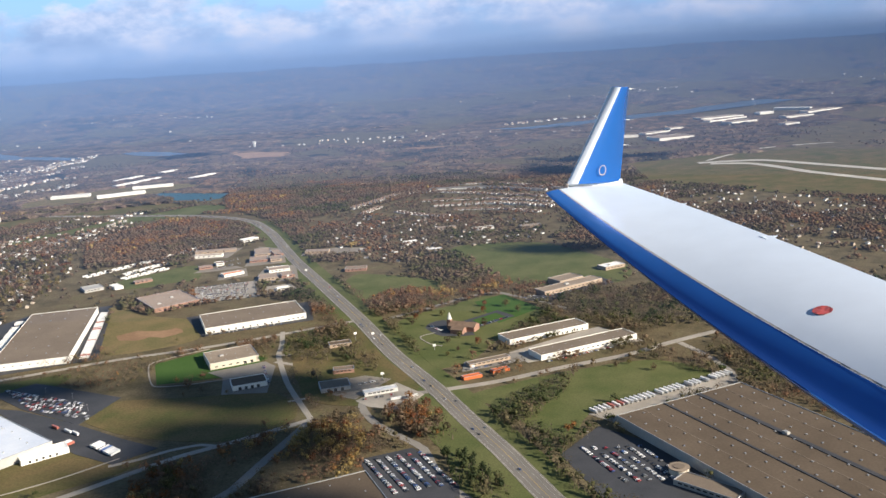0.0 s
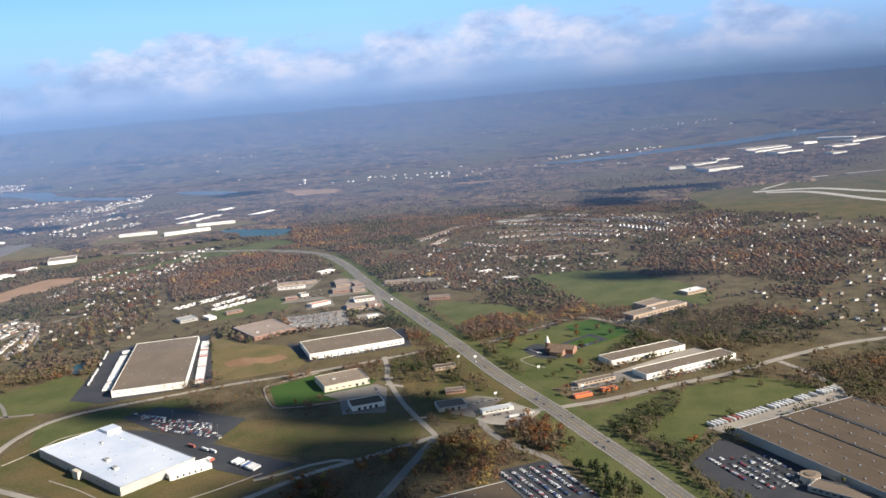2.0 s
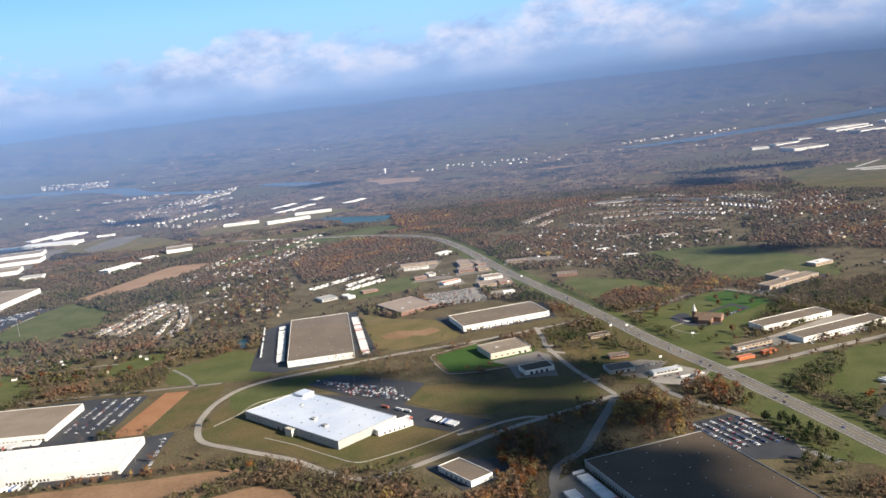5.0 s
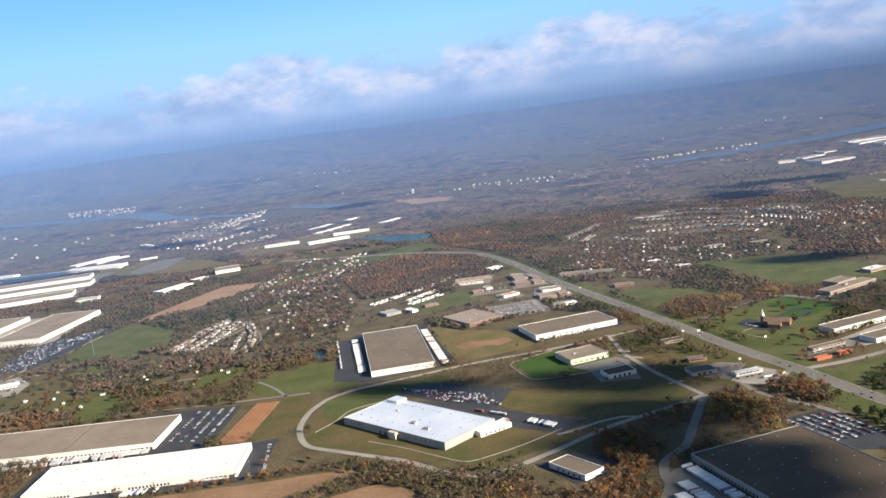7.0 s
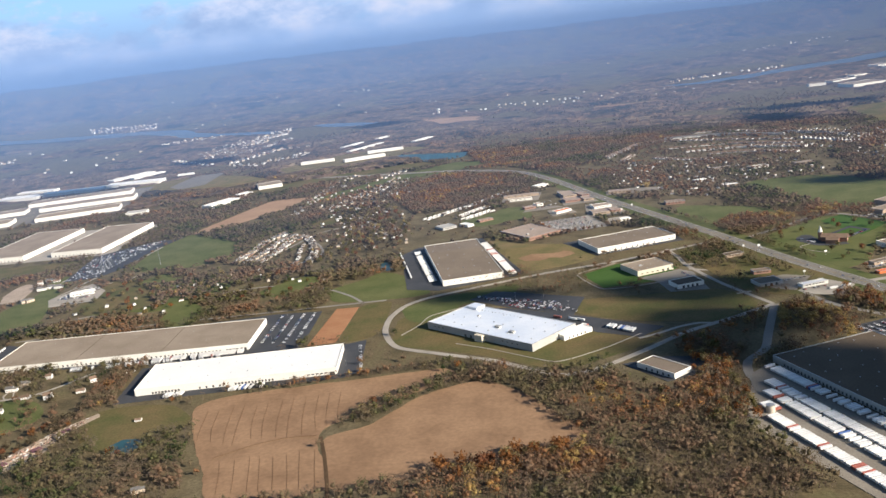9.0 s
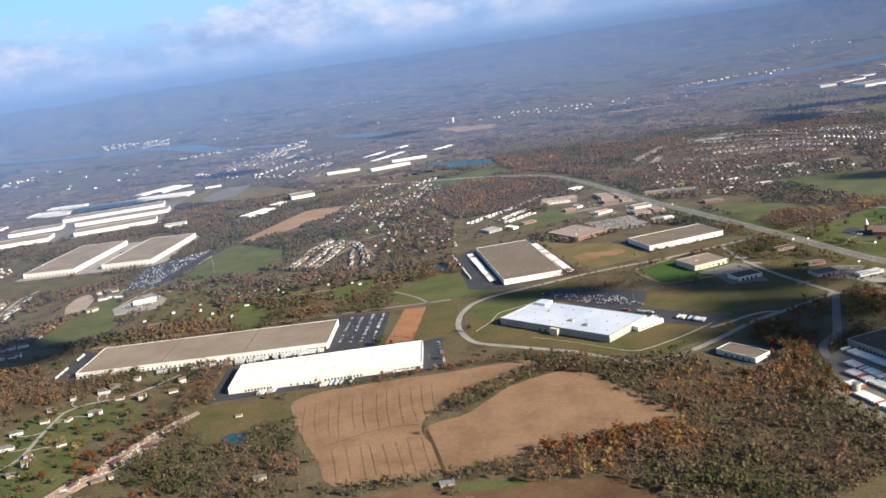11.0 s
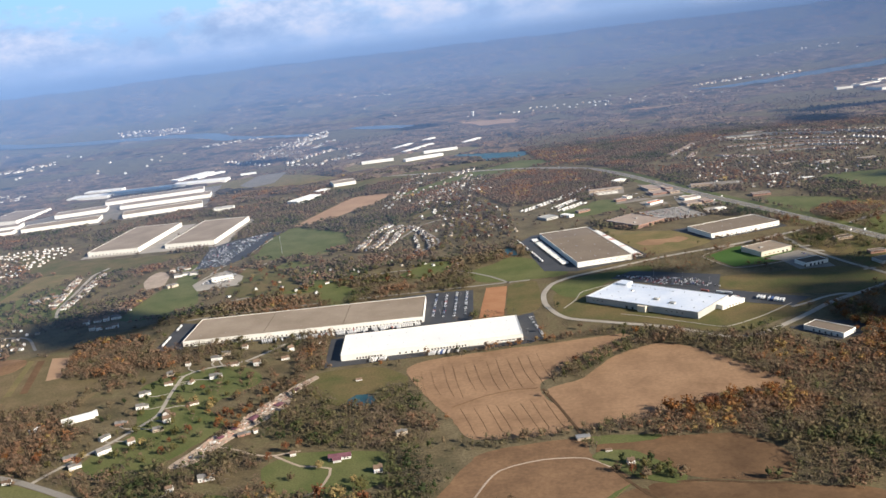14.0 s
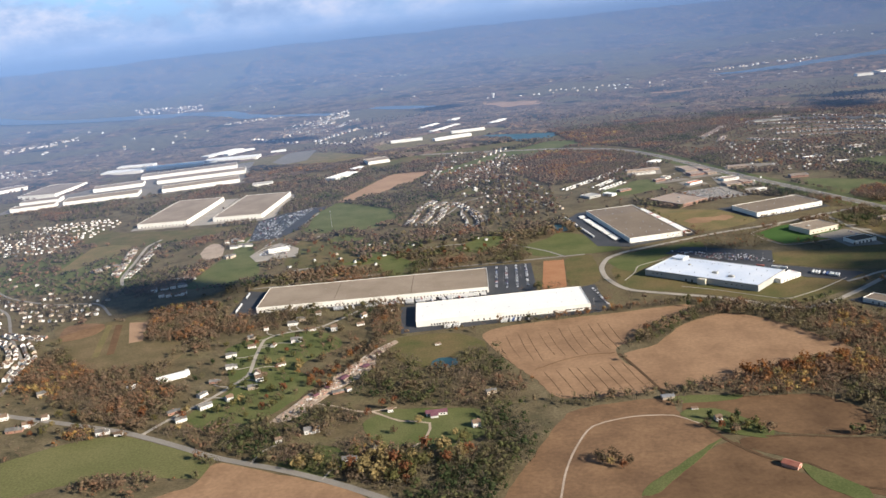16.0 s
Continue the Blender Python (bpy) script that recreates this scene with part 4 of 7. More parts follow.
road([(-594, 275), (-573, 258), (-553, 252), (-556, 225), (-575, 214)], 0.9, M["gravel"], 0.16, "narrow pale house drive", False, 0.5)
road([(-650, 300), (-626, 290), (-600, 276), (-578, 280)], 0.9, M["gravel"], 0.16, "narrow gravel track", False, 0.5)
road([(-478, 120), (-470, 175), (-462, 205), (-449, 233), (-423, 243), (-398, 241), (-385, 228)], 0.62, M["gravel"], 0.18, "dusty farm track along the field", False, 0.3)
road([(-385, 228), (-376, 208), (-364, 188), (-352, 176), (-338, 172)], 1.0, M["furrow"], 0.20, "dark narrow ditch between two fields", False, 0.3)
road([(-352, 206), (-337, 206), (-310, 199), (-285, 196)], 1.0, M["furrow"], 0.20, "dark narrow ditch between two fields", False, 0.3)
road([(-338, 172), (-330, 160), (-326, 148), (-305, 140), (-285, 136)], 1.0, M["furrow"], 0.20, "dark narrow ditch beside the red barn", False, 0.3)
road([(-419, 350), (-410, 320), (-401, 285), (-396, 262)], 1.1, M["furrow"], 0.20, "dark narrow ditch between two brown fields", False, 0.3)
road([(453, 1630), (510, 1628), (564, 1618), (600, 1571), (694, 1421), (800, 1260)], 10.0, M["runway"], 0.5, "pale concrete runway across dull grass")
road([(470, 1610), (530, 1585), (560, 1520), (581, 1447), (644, 1318), (720, 1180)], 9.0, M["runway"], 0.52, "pale concrete taxiway across dull grass")
road([(475, 1654), (602, 1782), (715, 1814), (840, 1820)], 3.5, M["runway"], 0.5, "narrow pale airfield road")
road([(-935, 655), (-950, 690), (-964, 760), (-981, 843), (-975, 880)], 2.0, M["concrete"], 0.18, "pale street of new houses")
road([(-900, 545), (-935, 590), (-990, 600), (-1060, 640), (-1120, 700), (-1200, 780)], 1.4, M["old_asphalt"], 0.18, "pale street of new houses")
road([(-905, 350), (-925, 420), (-980, 500), (-1030, 580), (-1100, 640)], 1.5, M["old_asphalt"], 0.18, "pale street of new houses")
road([(-620, 830), (-585, 880), (-560, 960), (-520, 1000)], 1.4, M["old_asphalt"], 0.18, "pale street of new houses")
road([(-560, 790), (-528, 840), (-545, 900), (-570, 930)], 1.4, M["old_asphalt"], 0.18, "pale loop of new houses")
road([(-440, 629), (-460, 660), (-500, 700), (-560, 720), (-640, 700), (-740, 660)], 1.5, M["old_asphalt"], 0.15, "narrow lane through wooded houses", False, 1.0)
road([(-768, 600), (-700, 612), (-600, 622), (-500, 628), (-420, 634)], 1.6, M["old_asphalt"], 0.15, "grey lane along a hedge", False, 1.5)
road([(-838, 818), (-838, 906), (-825, 953), (-785, 998), (-766, 1026)], 1.1, M["concrete"], 0.22, "pale kerbed drive along the car lot", False, 0.3)
road([(-806, 790), (-799, 832), (-786, 866), (-779, 925), (-774, 970)], 1.3, M["concrete"], 0.22, "pale drive through the car lot", False, 0.3)
road([(-812, 742), (-800, 790), (-760, 800), (-735, 830)], 1.2, M["concrete"], 0.22, "pale drive past the dealership", False, 0.3)
rf = random.Random(4)
for i in range(12):
    a = i * 8.2 + rf.uniform(-1, 1)
    part("furrow", ribbon_mesh("furrow", smooth_line([(-510 + a, 404 + a * 0.22 - rf.uniform(0, 6)), (-505 + a, 372 + a * 0.15), (-499 + a, 340 + a * 0.1 + rf.uniform(0, 14))], 6.0), rf.uniform(0.04, 0.10), 0.26, M["drain"]), None, ground)
for i in range(8):
    a = i * 8.0 + rf.uniform(-1, 1)
    part("furrow", ribbon_mesh("furrow", smooth_line([(-475 + a, 328 + a * 0.1 - rf.uniform(0, 5)), (-469 + a, 305), (-464 + a, 285)], 6.0), rf.uniform(0.04, 0.10), 0.26, M["drain"]), None, ground)
part("furrow", ribbon_mesh("furrow", smooth_line([(-482, 330), (-460, 345), (-440, 352), (-422, 352)], 5.0), 0.45, 0.27, M["drain"]), None, ground)

for pts in (((-392, 530), (-380, 552), (-372, 575), (-345, 592)), ((-345, 500), (-318, 482), (-288, 458), (-268, 446), (-236, 464), (-205, 490)), ((-168, 618), (-200, 610), (-224, 612), (-242, 661), (-222, 680), (-203, 692)), ((-20, 700), (-32, 690), (-24, 672), (-14, 664))):
    path_line = smooth_line(pts, 3.0)
    tagged(new("footpath", ribbon_mesh("footpath", path_line, 0.55, 0.3, M["concrete"])), "narrow pale footpath across the grass", "path", kind="structure")


# ---- works and warehouses ----
FOOT = []       # footprints that trees and cars keep off


def warehouse(label, corner, along, depth, h, wall, roof, docks=(), windows=(), vents=(), units=(), joints=0, doors_side=(), name="warehouse"):
    """A flat-roofed industrial building. corner: front left; along: front right; docks: (from, to, count) on the front, in metres from the corner."""
    a, b = Vector(corner), Vector(along)
    w = (b - a).length
    turn = math.degrees(math.atan2(b.y - a.y, b.x - a.x))
    ob = thing(name, label, "warehouse", "industrial buildings", a.x, a.y, 0.12, turn)
    c, s = math.cos(radians(turn)), math.sin(radians(turn))
    FOOT.append([(a.x + u * c - v * s, a.y + u * s + v * c) for u, v in ((0, 0), (w, 0), (w, depth), (0, depth))])
    t = 0.35
    for name_, x0, y0, x1, y1 in (("front_wall", 0, 0, w, t), ("back_wall", 0, depth - t, w, depth), ("side_wall", 0, t, t, depth - t), ("side_wall", w - t, t, w, depth - t)):
        part(name_, box(x0, y0, 0, x1, y1, h), M[wall], ob)
    part("roof", box(t, t, h - 0.6, w - t, depth - t, h - 0.25), M[roof], ob)
    rim = bmesh.new()
    for x0, y0, x1, y1 in ((-0.08, -0.08, w + 0.08, t), (-0.08, depth - t, w + 0.08, depth + 0.08), (-0.08, t, t, depth - t), (w - t, t, w + 0.08, depth - t)):
        box(x0, y0, h, x1, y1, h + 0.14, rim)
    part("parapet_cap", rim, M["metal"] if wall != "white_wall" else M[wall], ob)
    for i in range(joints):
        x = w * (i + 1) / (joints + 1)
        part("roof_joint", box(x - 0.25, t, h - 0.25, x + 0.25, depth - t, h - 0.16), M["metal"] if roof == "white_roof" else M["dark_roof"], ob)
    shared = {}
    for lo, hi, n, kind in docks:
        for i in range(n):
            x = lo + (hi - lo) * (i + 0.5) / n
            if kind not in shared:
                dw, dz, dh = {"dock": (0.7, 0.5, 1.6), "bay": (1.0, 0.1, 2.2), "window": (1.1, 1.4, 0.8), "high": (0.8, 3.0, 0.5)}[kind]
                shared[kind] = box(-dw, -0.07, dz, dw, 0.0, dz + dh)
                me = bpy.data.meshes.new(kind)
                shared[kind].to_mesh(me)
                shared[kind].free()
                me.materials.append(M["glass"] if kind in ("window", "high") else M["door_dark"])
                shared[kind] = me
            p = part({"dock": "dock_door", "bay": "bay_door"}.get(kind, "window"), shared[kind], None, ob)
            p.location.x = x
    for x, y, r in vents:
        if "vent" not in shared:
            bm = box(-0.45, -0.45, 0, 0.45, 0.45, 0.35)
            box(-0.6, -0.6, 0.35, 0.6, 0.6, 0.7, bm)
            shared["vent"] = bpy.data.meshes.new("vent")
            bm.to_mesh(shared["vent"])
            bm.free()
            shared["vent"].materials.append(M["metal"])
        p = part("roof_vent", shared["vent"], None, ob)
        p.matrix_basis = Matrix.LocRotScale((x, y, h - 0.25), None, (r, r, r))
    for x, y, uw, ud, uh in units:
        u = part("rooftop_unit", box(x, y, h - 0.25, x + uw, y + ud, h + uh), M["grey_wall"], ob)
        part("fan_housing", tube(x + uw / 2, y + ud / 2, h + uh, h + uh + 0.25, min(uw, ud) * 0.35), M["metal"], u)
    return ob


rnd = random.Random(5)


def spread(w, d, nx, ny, r=1.0, jitter=1.0):
    return [(w * (i + 0.5) / nx + rnd.uniform(-jitter, jitter), d * (j + 0.5) / ny + rnd.uniform(-jitter, jitter), r) for j in range(ny) for i in range(nx)]


warehouse("large grey-brown flat-roofed warehouse with a white front wall", (-369, 663), (-311, 676), 154, 5.6, "white_wall", "brown_roof", docks=((2, 58, 9, "high"),), vents=spread(60, 160, 4, 6, 0.8, 4))
warehouse("long brown-roofed warehouse with bright white wall", (-217, 733), (-135, 764), 48, 5.2, "white_wall", "brown_roof", docks=((70, 86, 4, "window"), (4, 66, 10, "dock")), vents=spread(86, 48, 7, 3, 0.6, 2))
warehouse("cream factory building with tan flat roof beside a green lawn", (-189, 639), (-155, 654), 31, 5.0, "cream_wall", "tan_roof", docks=((2, 34, 6, "window"), (24, 34, 2, "bay")), vents=spread(36, 31, 4, 3, 0.6, 2), units=((10, 14, 3, 2, 0.7),))
warehouse("small grey metal shed with white front", (-161, 591), (-138, 599), 17, 3.6, "white_wall", "dark_roof", docks=((3, 20, 4, "bay"),))
PLANT = warehouse("huge white-roofed plant with cream and grey walls", (-371, 542), (-286, 469), 52, 5.8, "grey_wall", "bright_roof", docks=((6, 20, 3, "high"), (40, 52, 2, "bay"), (80, 100, 4, "high")), vents=spread(110, 50, 8, 3, 0.7, 3) + [(20 + 4 * i, 44, 0.5) for i in range(12)], units=((60, 16, 5, 3, 1.0), (78, 12, 5, 3, 1.0), (28, 30, 2, 2, 0.6)))
part("stair_tower", box(56, -3.5, 0, 64, 0.0, 5.2), M["cream_wall"], PLANT, "cream stair tower on the long wall")
part("raised_roof", box(4, 42, 5.5, 16, 52.5, 7.4), M["bright_roof"], PLANT, "raised white corner block")
warehouse("low white loading annex of the white-roofed plant", (-262, 487), (-240, 503), 11, 3.6, "white_wall", "white_roof", docks=((3, 22, 5, "dock"),))
warehouse("brilliant white flat-roofed warehouse with dock doors", (-580, 441), (-430, 455), 52, 5.2, "white_wall", "white_roof", docks=((12, 34, 9, "dock"), (74, 104, 12, "dock"), (128, 144, 5, "window"), (118, 120, 1, "bay"), (46, 66, 4, "dock"), (145, 149, 2, "bay")), vents=spread(150, 52, 10, 2, 0.5, 3))
warehouse("very long tan-roofed warehouse with white dock wall", (-741, 515), (-519, 526), 66, 5.4, "white_wall", "tan_roof", docks=((2, 9, 2, "bay"), (10, 24, 5, "window"), (30, 150, 30, "dock"), (150, 200, 16, "dock"), (203, 214, 4, "window"), (215, 221, 2, "bay")), joints=2, vents=spread(220, 66, 9, 2, 0.4, 4))
FACTORY = warehouse("gigantic dark-roofed factory with rows of small roof vents", (90, 498), (158, 354), 96, 6.0, "grey_wall", "dark_roof", vents=spread(158, 96, 13, 9, 0.75, 1.2), units=((70, 60, 3.4, 2.4, 1.6),))
for y, w_ in ((34, 1.5), (60, 3.2)):
    part("roof_gutter", box(0.5, y, 5.7, 158, y + w_, 6.12), M["asphalt"], FACTORY, "long dark roof expansion gutter")
for y in (18, 48, 80):
    part("roof_seam", box(0.5 + y * 0.1, y, 5.74, 158, y + 0.5, 5.82), M["brown_roof"], FACTORY)
warehouse("low office block with round entrance tower beside the factory", (104, 420), (128, 396), 12, 3.0, "grey_wall", "brown_roof", docks=((2, 30, 8, "window"),))
tower = thing("office_rotunda", "round pale office rotunda with flat roof beside the car park", "building", "", 110, 432, 0.12)
part("drum", tube(0, 0, 0, 3.6, 5.2, 20), M["cream_wall"], tower)
part("roof_deck", tube(0, 0, 3.6, 3.9, 5.6, 20), M["tan_roof"], tower)
part("inner_ring", tube(0, 0, 3.9, 4.3, 3.0, 16), M["brown_roof"], tower)
warehouse("long white-walled shed with brown roof and dock yard", (38, 656), (103, 686), 19, 4.4, "white_wall", "brown_roof", docks=((4, 68, 14, "dock"),), vents=spread(70, 19, 6, 2, 0.5, 1))
warehouse("long white-walled shed with brown roof beside the side road", (58, 617), (135, 654), 18, 4.2, "white_wall", "brown_roof", docks=((4, 82, 18, "window"),), vents=spread(84, 18, 7, 2, 0.5, 1))
warehouse("low tan shop row with cars in front", (6, 611), (36, 624), 7, 2.6, "tan_brick", "brown_roof", docks=((2, 31, 8, "window"),))
warehouse("tan brick school with flat pale roofs", (80, 791), (139, 829), 15, 4.0, "tan_brick", "tan_roof", docks=((3, 66, 14, "window"),), units=((30, 6, 4, 3, 1.0),))
warehouse("tan brick school wing with pale roof", (98, 822), (122, 838), 18, 5.0, "tan_brick", "tan_roof", docks=((2, 26, 6, "window"),))
warehouse("pinkish brick shopping centre with flat roof", (-286, 812), (-250, 838), 56, 4.2, "brick", "plaza_roof", docks=((3, 40, 8, "window"),), vents=spread(42, 54, 5, 5, 0.6, 2), units=((8, 14, 3, 2, 0.7), (26, 30, 3, 2, 0.7)))
for x, y, u, v, d, wall, roof in ((-251, 941, -232, 954, 9, "white_wall", "orange"), (-237, 1006, -217, 1010, 20, "brick", "plaza_roof"), (-238, 1040, -220, 1044, 34, "tan_brick", "plaza_roof"), (-213, 1006, -200, 1009, 20, "tan_brick", "plaza_roof"), (-214, 1036, -204, 1040, 22, "brick", "plaza_roof"),
                                  (-208, 914, -188, 918, 20, "tan_brick", "plaza_roof"), (-185, 922, -172, 926, 14, "brick", "plaza_roof"), (-204, 950, -182, 956, 16, "white_wall", "plaza_roof"), (-180, 868, -168, 873, 6, "white_wall", "white_roof"), (-319, 1074, -270, 1079, 10, "tan_brick", "plaza_roof"), (-313, 1050, -280, 1051, 9, "white_wall", "plaza_roof"),
                                  (-290, 985, -276, 991, 8, "brick", "plaza_roof"), (-274, 1000, -266, 1004, 12, "white_wall", "plaza_roof"), (-272, 1133, -255, 1147, 12, "white_wall", "white_roof"), (-178, 1039, -150, 1037, 11, "tan_brick", "plaza_roof"), (-119, 934, -96, 934, 13, "brick", "tan_roof"), (-390, 908, -374, 919, 20, "grey_wall", "grey_wall"), (-371, 926, -360, 913, 9, "white_wall", "white_roof")):
    warehouse("low flat-roofed roadside shop with pale front", (x, y), (u, v), d, 3.0, wall, roof, docks=((2, 0.8 * math.hypot(u - x, v - y), 4, "window"),), name="shop")
warehouse("low dark-roofed workshop by the side road", (-97, 577), (-77, 582), 16, 3.0, "grey_wall", "brown_roof", docks=((3, 17, 3, "bay"),), name="shop")
warehouse("small brick office with flat roof among trees", (-93, 614), (-78, 616), 8, 2.8, "brick", "brown_roof", docks=((2, 13, 4, "window"),), name="shop")
warehouse("small green-roofed roadside bank among trees", (-103, 674), (-86, 679), 9, 2.8, "tan_brick", "dark_roof", docks=((2, 14, 4, "window"),), name="shop")
warehouse("low white roadside diner with red trim", (-66, 566), (-44, 573), 7, 2.6, "white_wall", "white_roof", docks=((2, 20, 6, "window"),), name="shop")
warehouse("orange-fronted roadside shop at the crossing", (1, 586), (14, 591), 5, 2.2, "orange", "orange", name="shop")
warehouse("low orange-roofed shop beside the side road", (22, 596), (34, 601), 5, 2.2, "orange", "orange", name="shop")
warehouse("small warehouse with a white end wall and dark roof", (-216, 424), (-195, 399), 16, 3.8, "white_wall", "brown_roof", docks=((6, 30, 5, "dock"),))
warehouse("vast dark-roofed plant with a dock wall along the truck yard", (-129, 416), (-72, 279), 80, 4.6, "grey_wall", "dark_roof", docks=((10, 140, 40, "dock"),), vents=spread(146, 80, 9, 6, 0.6, 3))
warehouse("broad tan-roofed distribution shed with white walls", (-1046, 968), (-970, 967), 172, 6.5, "white_wall", "tan_roof", docks=((4, 78, 14, "dock"),))
warehouse("broad tan-roofed distribution shed with white walls", (-932, 971), (-858, 969), 164, 6.5, "white_wall", "tan_roof", docks=((4, 66, 12, "dock"),))
warehouse("white car dealership showroom beside the packed lot", (-790, 748), (-766, 757), 12, 3.0, "white_wall", "white_roof", docks=((2, 28, 7, "window"),))
for x, y, u, v, d, roof, h in ((-1126, 1275, -994, 1319, 44, "tan_roof", 6.6), (-1178, 1383, -1014, 1425, 44, "tan_roof", 6.6), (-1239, 1454, -1055, 1507, 44, "tan_roof", 6.6), (-1292, 1230, -1166, 1262, 46, "tan_roof", 6.4), (-1291, 1349, -1202, 1376, 42, "tan_roof", 6.4), (-1376, 1202, -1303, 1220, 30, "tan_roof", 6.5),
                               (-1391, 1262, -1322, 1275, 34, "tan_roof", 6.5), (-1440, 1345, -1362, 1340, 120, "tan_roof", 6.4), (-1560, 1410, -1489, 1472, 44, "tan_roof", 6.4), (-1376, 1567, -1283, 1562, 40, "white_roof", 5.6), (-1372, 1642, -1288, 1642, 26, "white_roof", 5.6), (-1294, 1589, -1158, 1597, 36, "white_roof", 5.6), (-1164, 1615, -1044, 1618, 40, "white_roof", 5.6),
                               (-1177, 1693, -1123, 1790, 26, "white_roof", 5.6), (-1133, 1700, -1090, 1768, 18, "white_roof", 6.0), (-1029, 1681, -996, 1690, 16, "white_roof", 5.0), (-949, 1243, -915, 1250, 22, "grey_wall", 5.0), (-798, 1236, -768, 1292, 24, "white_roof", 5.0), (-764, 1388, -724, 1403, 40, "tan_roof", 6.0), (-780, 1330, -764, 1352, 14, "white_roof", 4.0),
                               (-755, 1668, -686, 1680, 18, "white_roof", 4.4), (-655, 1640, -577, 1678, 15, "white_roof", 5.0), (-703, 1875, -668, 1948, 13, "white_roof", 4.4), (-671, 1786, -613, 1895, 13, "white_roof", 4.4), (-625, 1743, -550, 1761, 12, "white_roof", 5.0), (-640, 1985, -618, 2024, 12, "white_roof", 4.4), (-535, 1848, -500, 1910, 13, "white_roof", 4.4),
                               (416, 2157, 457, 2159, 20, "tan_roof", 6.0), (480, 2176, 548, 2216, 26, "tan_roof", 6.0), (478, 2032, 563, 2056, 60, "tan_roof", 7.0), (560, 2265, 599, 2284, 22, "tan_roof", 6.0), (702, 2492, 833, 2536, 40, "tan_roof", 6.6), (700, 2403, 822, 2476, 26, "tan_roof", 6.6), (729, 2312, 806, 2344, 40, "tan_roof", 7.0),
                               (894, 2576, 940, 2600, 24, "white_roof", 5.6), (976, 2700, 1060, 2640, 30, "white_roof", 6.4), (994, 2486, 1120, 2560, 30, "tan_roof", 6.6), (887, 2359, 971, 2389, 30, "tan_roof", 7.0), (825, 2199, 867, 2217, 26, "tan_roof", 6.0)):
    ob = warehouse("long pale distribution shed far off in the valley", (x, y), (u, v), d, h, "white_wall", roof)
    ob.location.z = max(0.12, float(land((x + u) / 2, (y + v) / 2)) + 0.1)

warehouse("low white-roofed school annex beside playing fields", (150, 872), (172, 884), 14, 3.4, "tan_brick", "white_roof", docks=((2, 22, 5, "window"),), units=((8, 5, 3, 2, 0.7),))
for x, y, u, v, d in ((-60, 1060, -44, 1066, 8), (-30, 1010, -14, 1014, 8), (-346, 934, -330, 944, 8), (30, 1120, 52, 1126, 10), (86, 1118, 112, 1122, 10), (-20, 1140, 4, 1144, 8)):
    warehouse("small flat-roofed shop block with pale walls", (x, y), (u, v), d, 2.6, rnd.choice(("tan_brick", "white_wall", "brick")), rnd.choice(("tan_roof", "brown_roof", "white_roof")), docks=((1, 0.8 * math.hypot(u - x, v - y), 3, "window"),), name="shop")

# church with steeple
church = thing("church", "red brick church with a dark roof and white steeple", "church", "", -9, 704, 0.12, -25)
church.scale = (1.35, 1.35, 1.35)
part("nave_wall", gable_walls(0, 0, 17, 8, 3.0, 2.0), M["brick"], church)
part("nave_roof", gable(0, 0, 17, 8, 3.0, 2.0), M["shingle_brown"], church)
part("wing_wall", gable_walls(4, -6, 12, 0, 2.6, 1.4), M["brick"], church)
part("wing_roof", gable(4, -6, 12, 0, 2.6, 1.4), M["shingle_brown"], church)
steeple = part("steeple", box(-2.2, 2.6, 0, 0.4, 5.4, 6.0), M["brick"], church)
part("spire", tube(-0.9, 4.0, 6.0, 10.5, 1.6, 8, 0.1), M["siding"], steeple, "slim white spire")
FOOT.append([(-10, 695), (14, 690), (16, 718), (-8, 722)])

# storage tank and masts
tank = thing("storage_tank", "pale round storage tank beside the truck yard", "tank", "", -150, 341, 0.12)
part("shell", tube(0, 0, 0, 4.6, 2.6, 24), M["cream_wall"], tank)
part("roof_cone", tube(0, 0, 4.6, 5.1, 2.65, 24, 0.4), M["metal"], tank)
mast = thing("radio_mast", "slim pale radio mast on the green hillside", "mast", "", -735, 868, 0)
part("pole", tube(0, 0, 0, 22, 0.28, 8, 0.14), M["metal"], mast)
part("head", tube(0, 0, 21.2, 22.4, 0.7, 8, 0.5), M["metal"], mast)
water_tower = thing("water_tower", "white water tower far off on a wooded hill", "tower", "", -540, 2500, float(land(-540, 2500)))
part("stem", tube(0, 0, 0, 12, 3.2, 12, 3.0), M["siding"], water_tower)
part("tank_bowl", tube(0, 0, 12, 18, 4.2, 16, 5.0), M["siding"], water_tower)


def pole_sign(x, y, high, turn):
    ob = thing("pole_sign", "tall roadside pole sign with a plain white panel", "sign", "roadside signs", x, y, 0.1, turn)
    part("post", tube(0, 0, 0, high, 0.16, 8, 0.12), M["metal"], ob)
    part("panel", box(-1.2, -0.15, high - 0.2, 1.2, 0.15, high + 1.5), M["siding"], ob, "plain white sign panel")


for x, y, high, turn in ((8, 600, 4.5, 20), (-84, 690, 6.0, 30), (-20, 655, 3.5, 10), (-70, 690, 5.0, 15), (-56, 596, 4.5, 20), (-175, 905, 6.0, 40), (-160, 930, 5.0, 30)):
    pole_sign(x, y, high, turn)


def lamp_post(x, y):
    ob = thing("lamp_post", "slim grey parking lot lamp post", "lamp post", "lamp posts", x, y, 0.12)
    part("post", tube(0, 0, 0, 4.6, 0.07, 6, 0.05), M["metal"], ob)
    part("lamp_head", box(-0.5, -0.14, 4.6, 0.5, 0.14, 4.75), M["grey_wall"], ob)


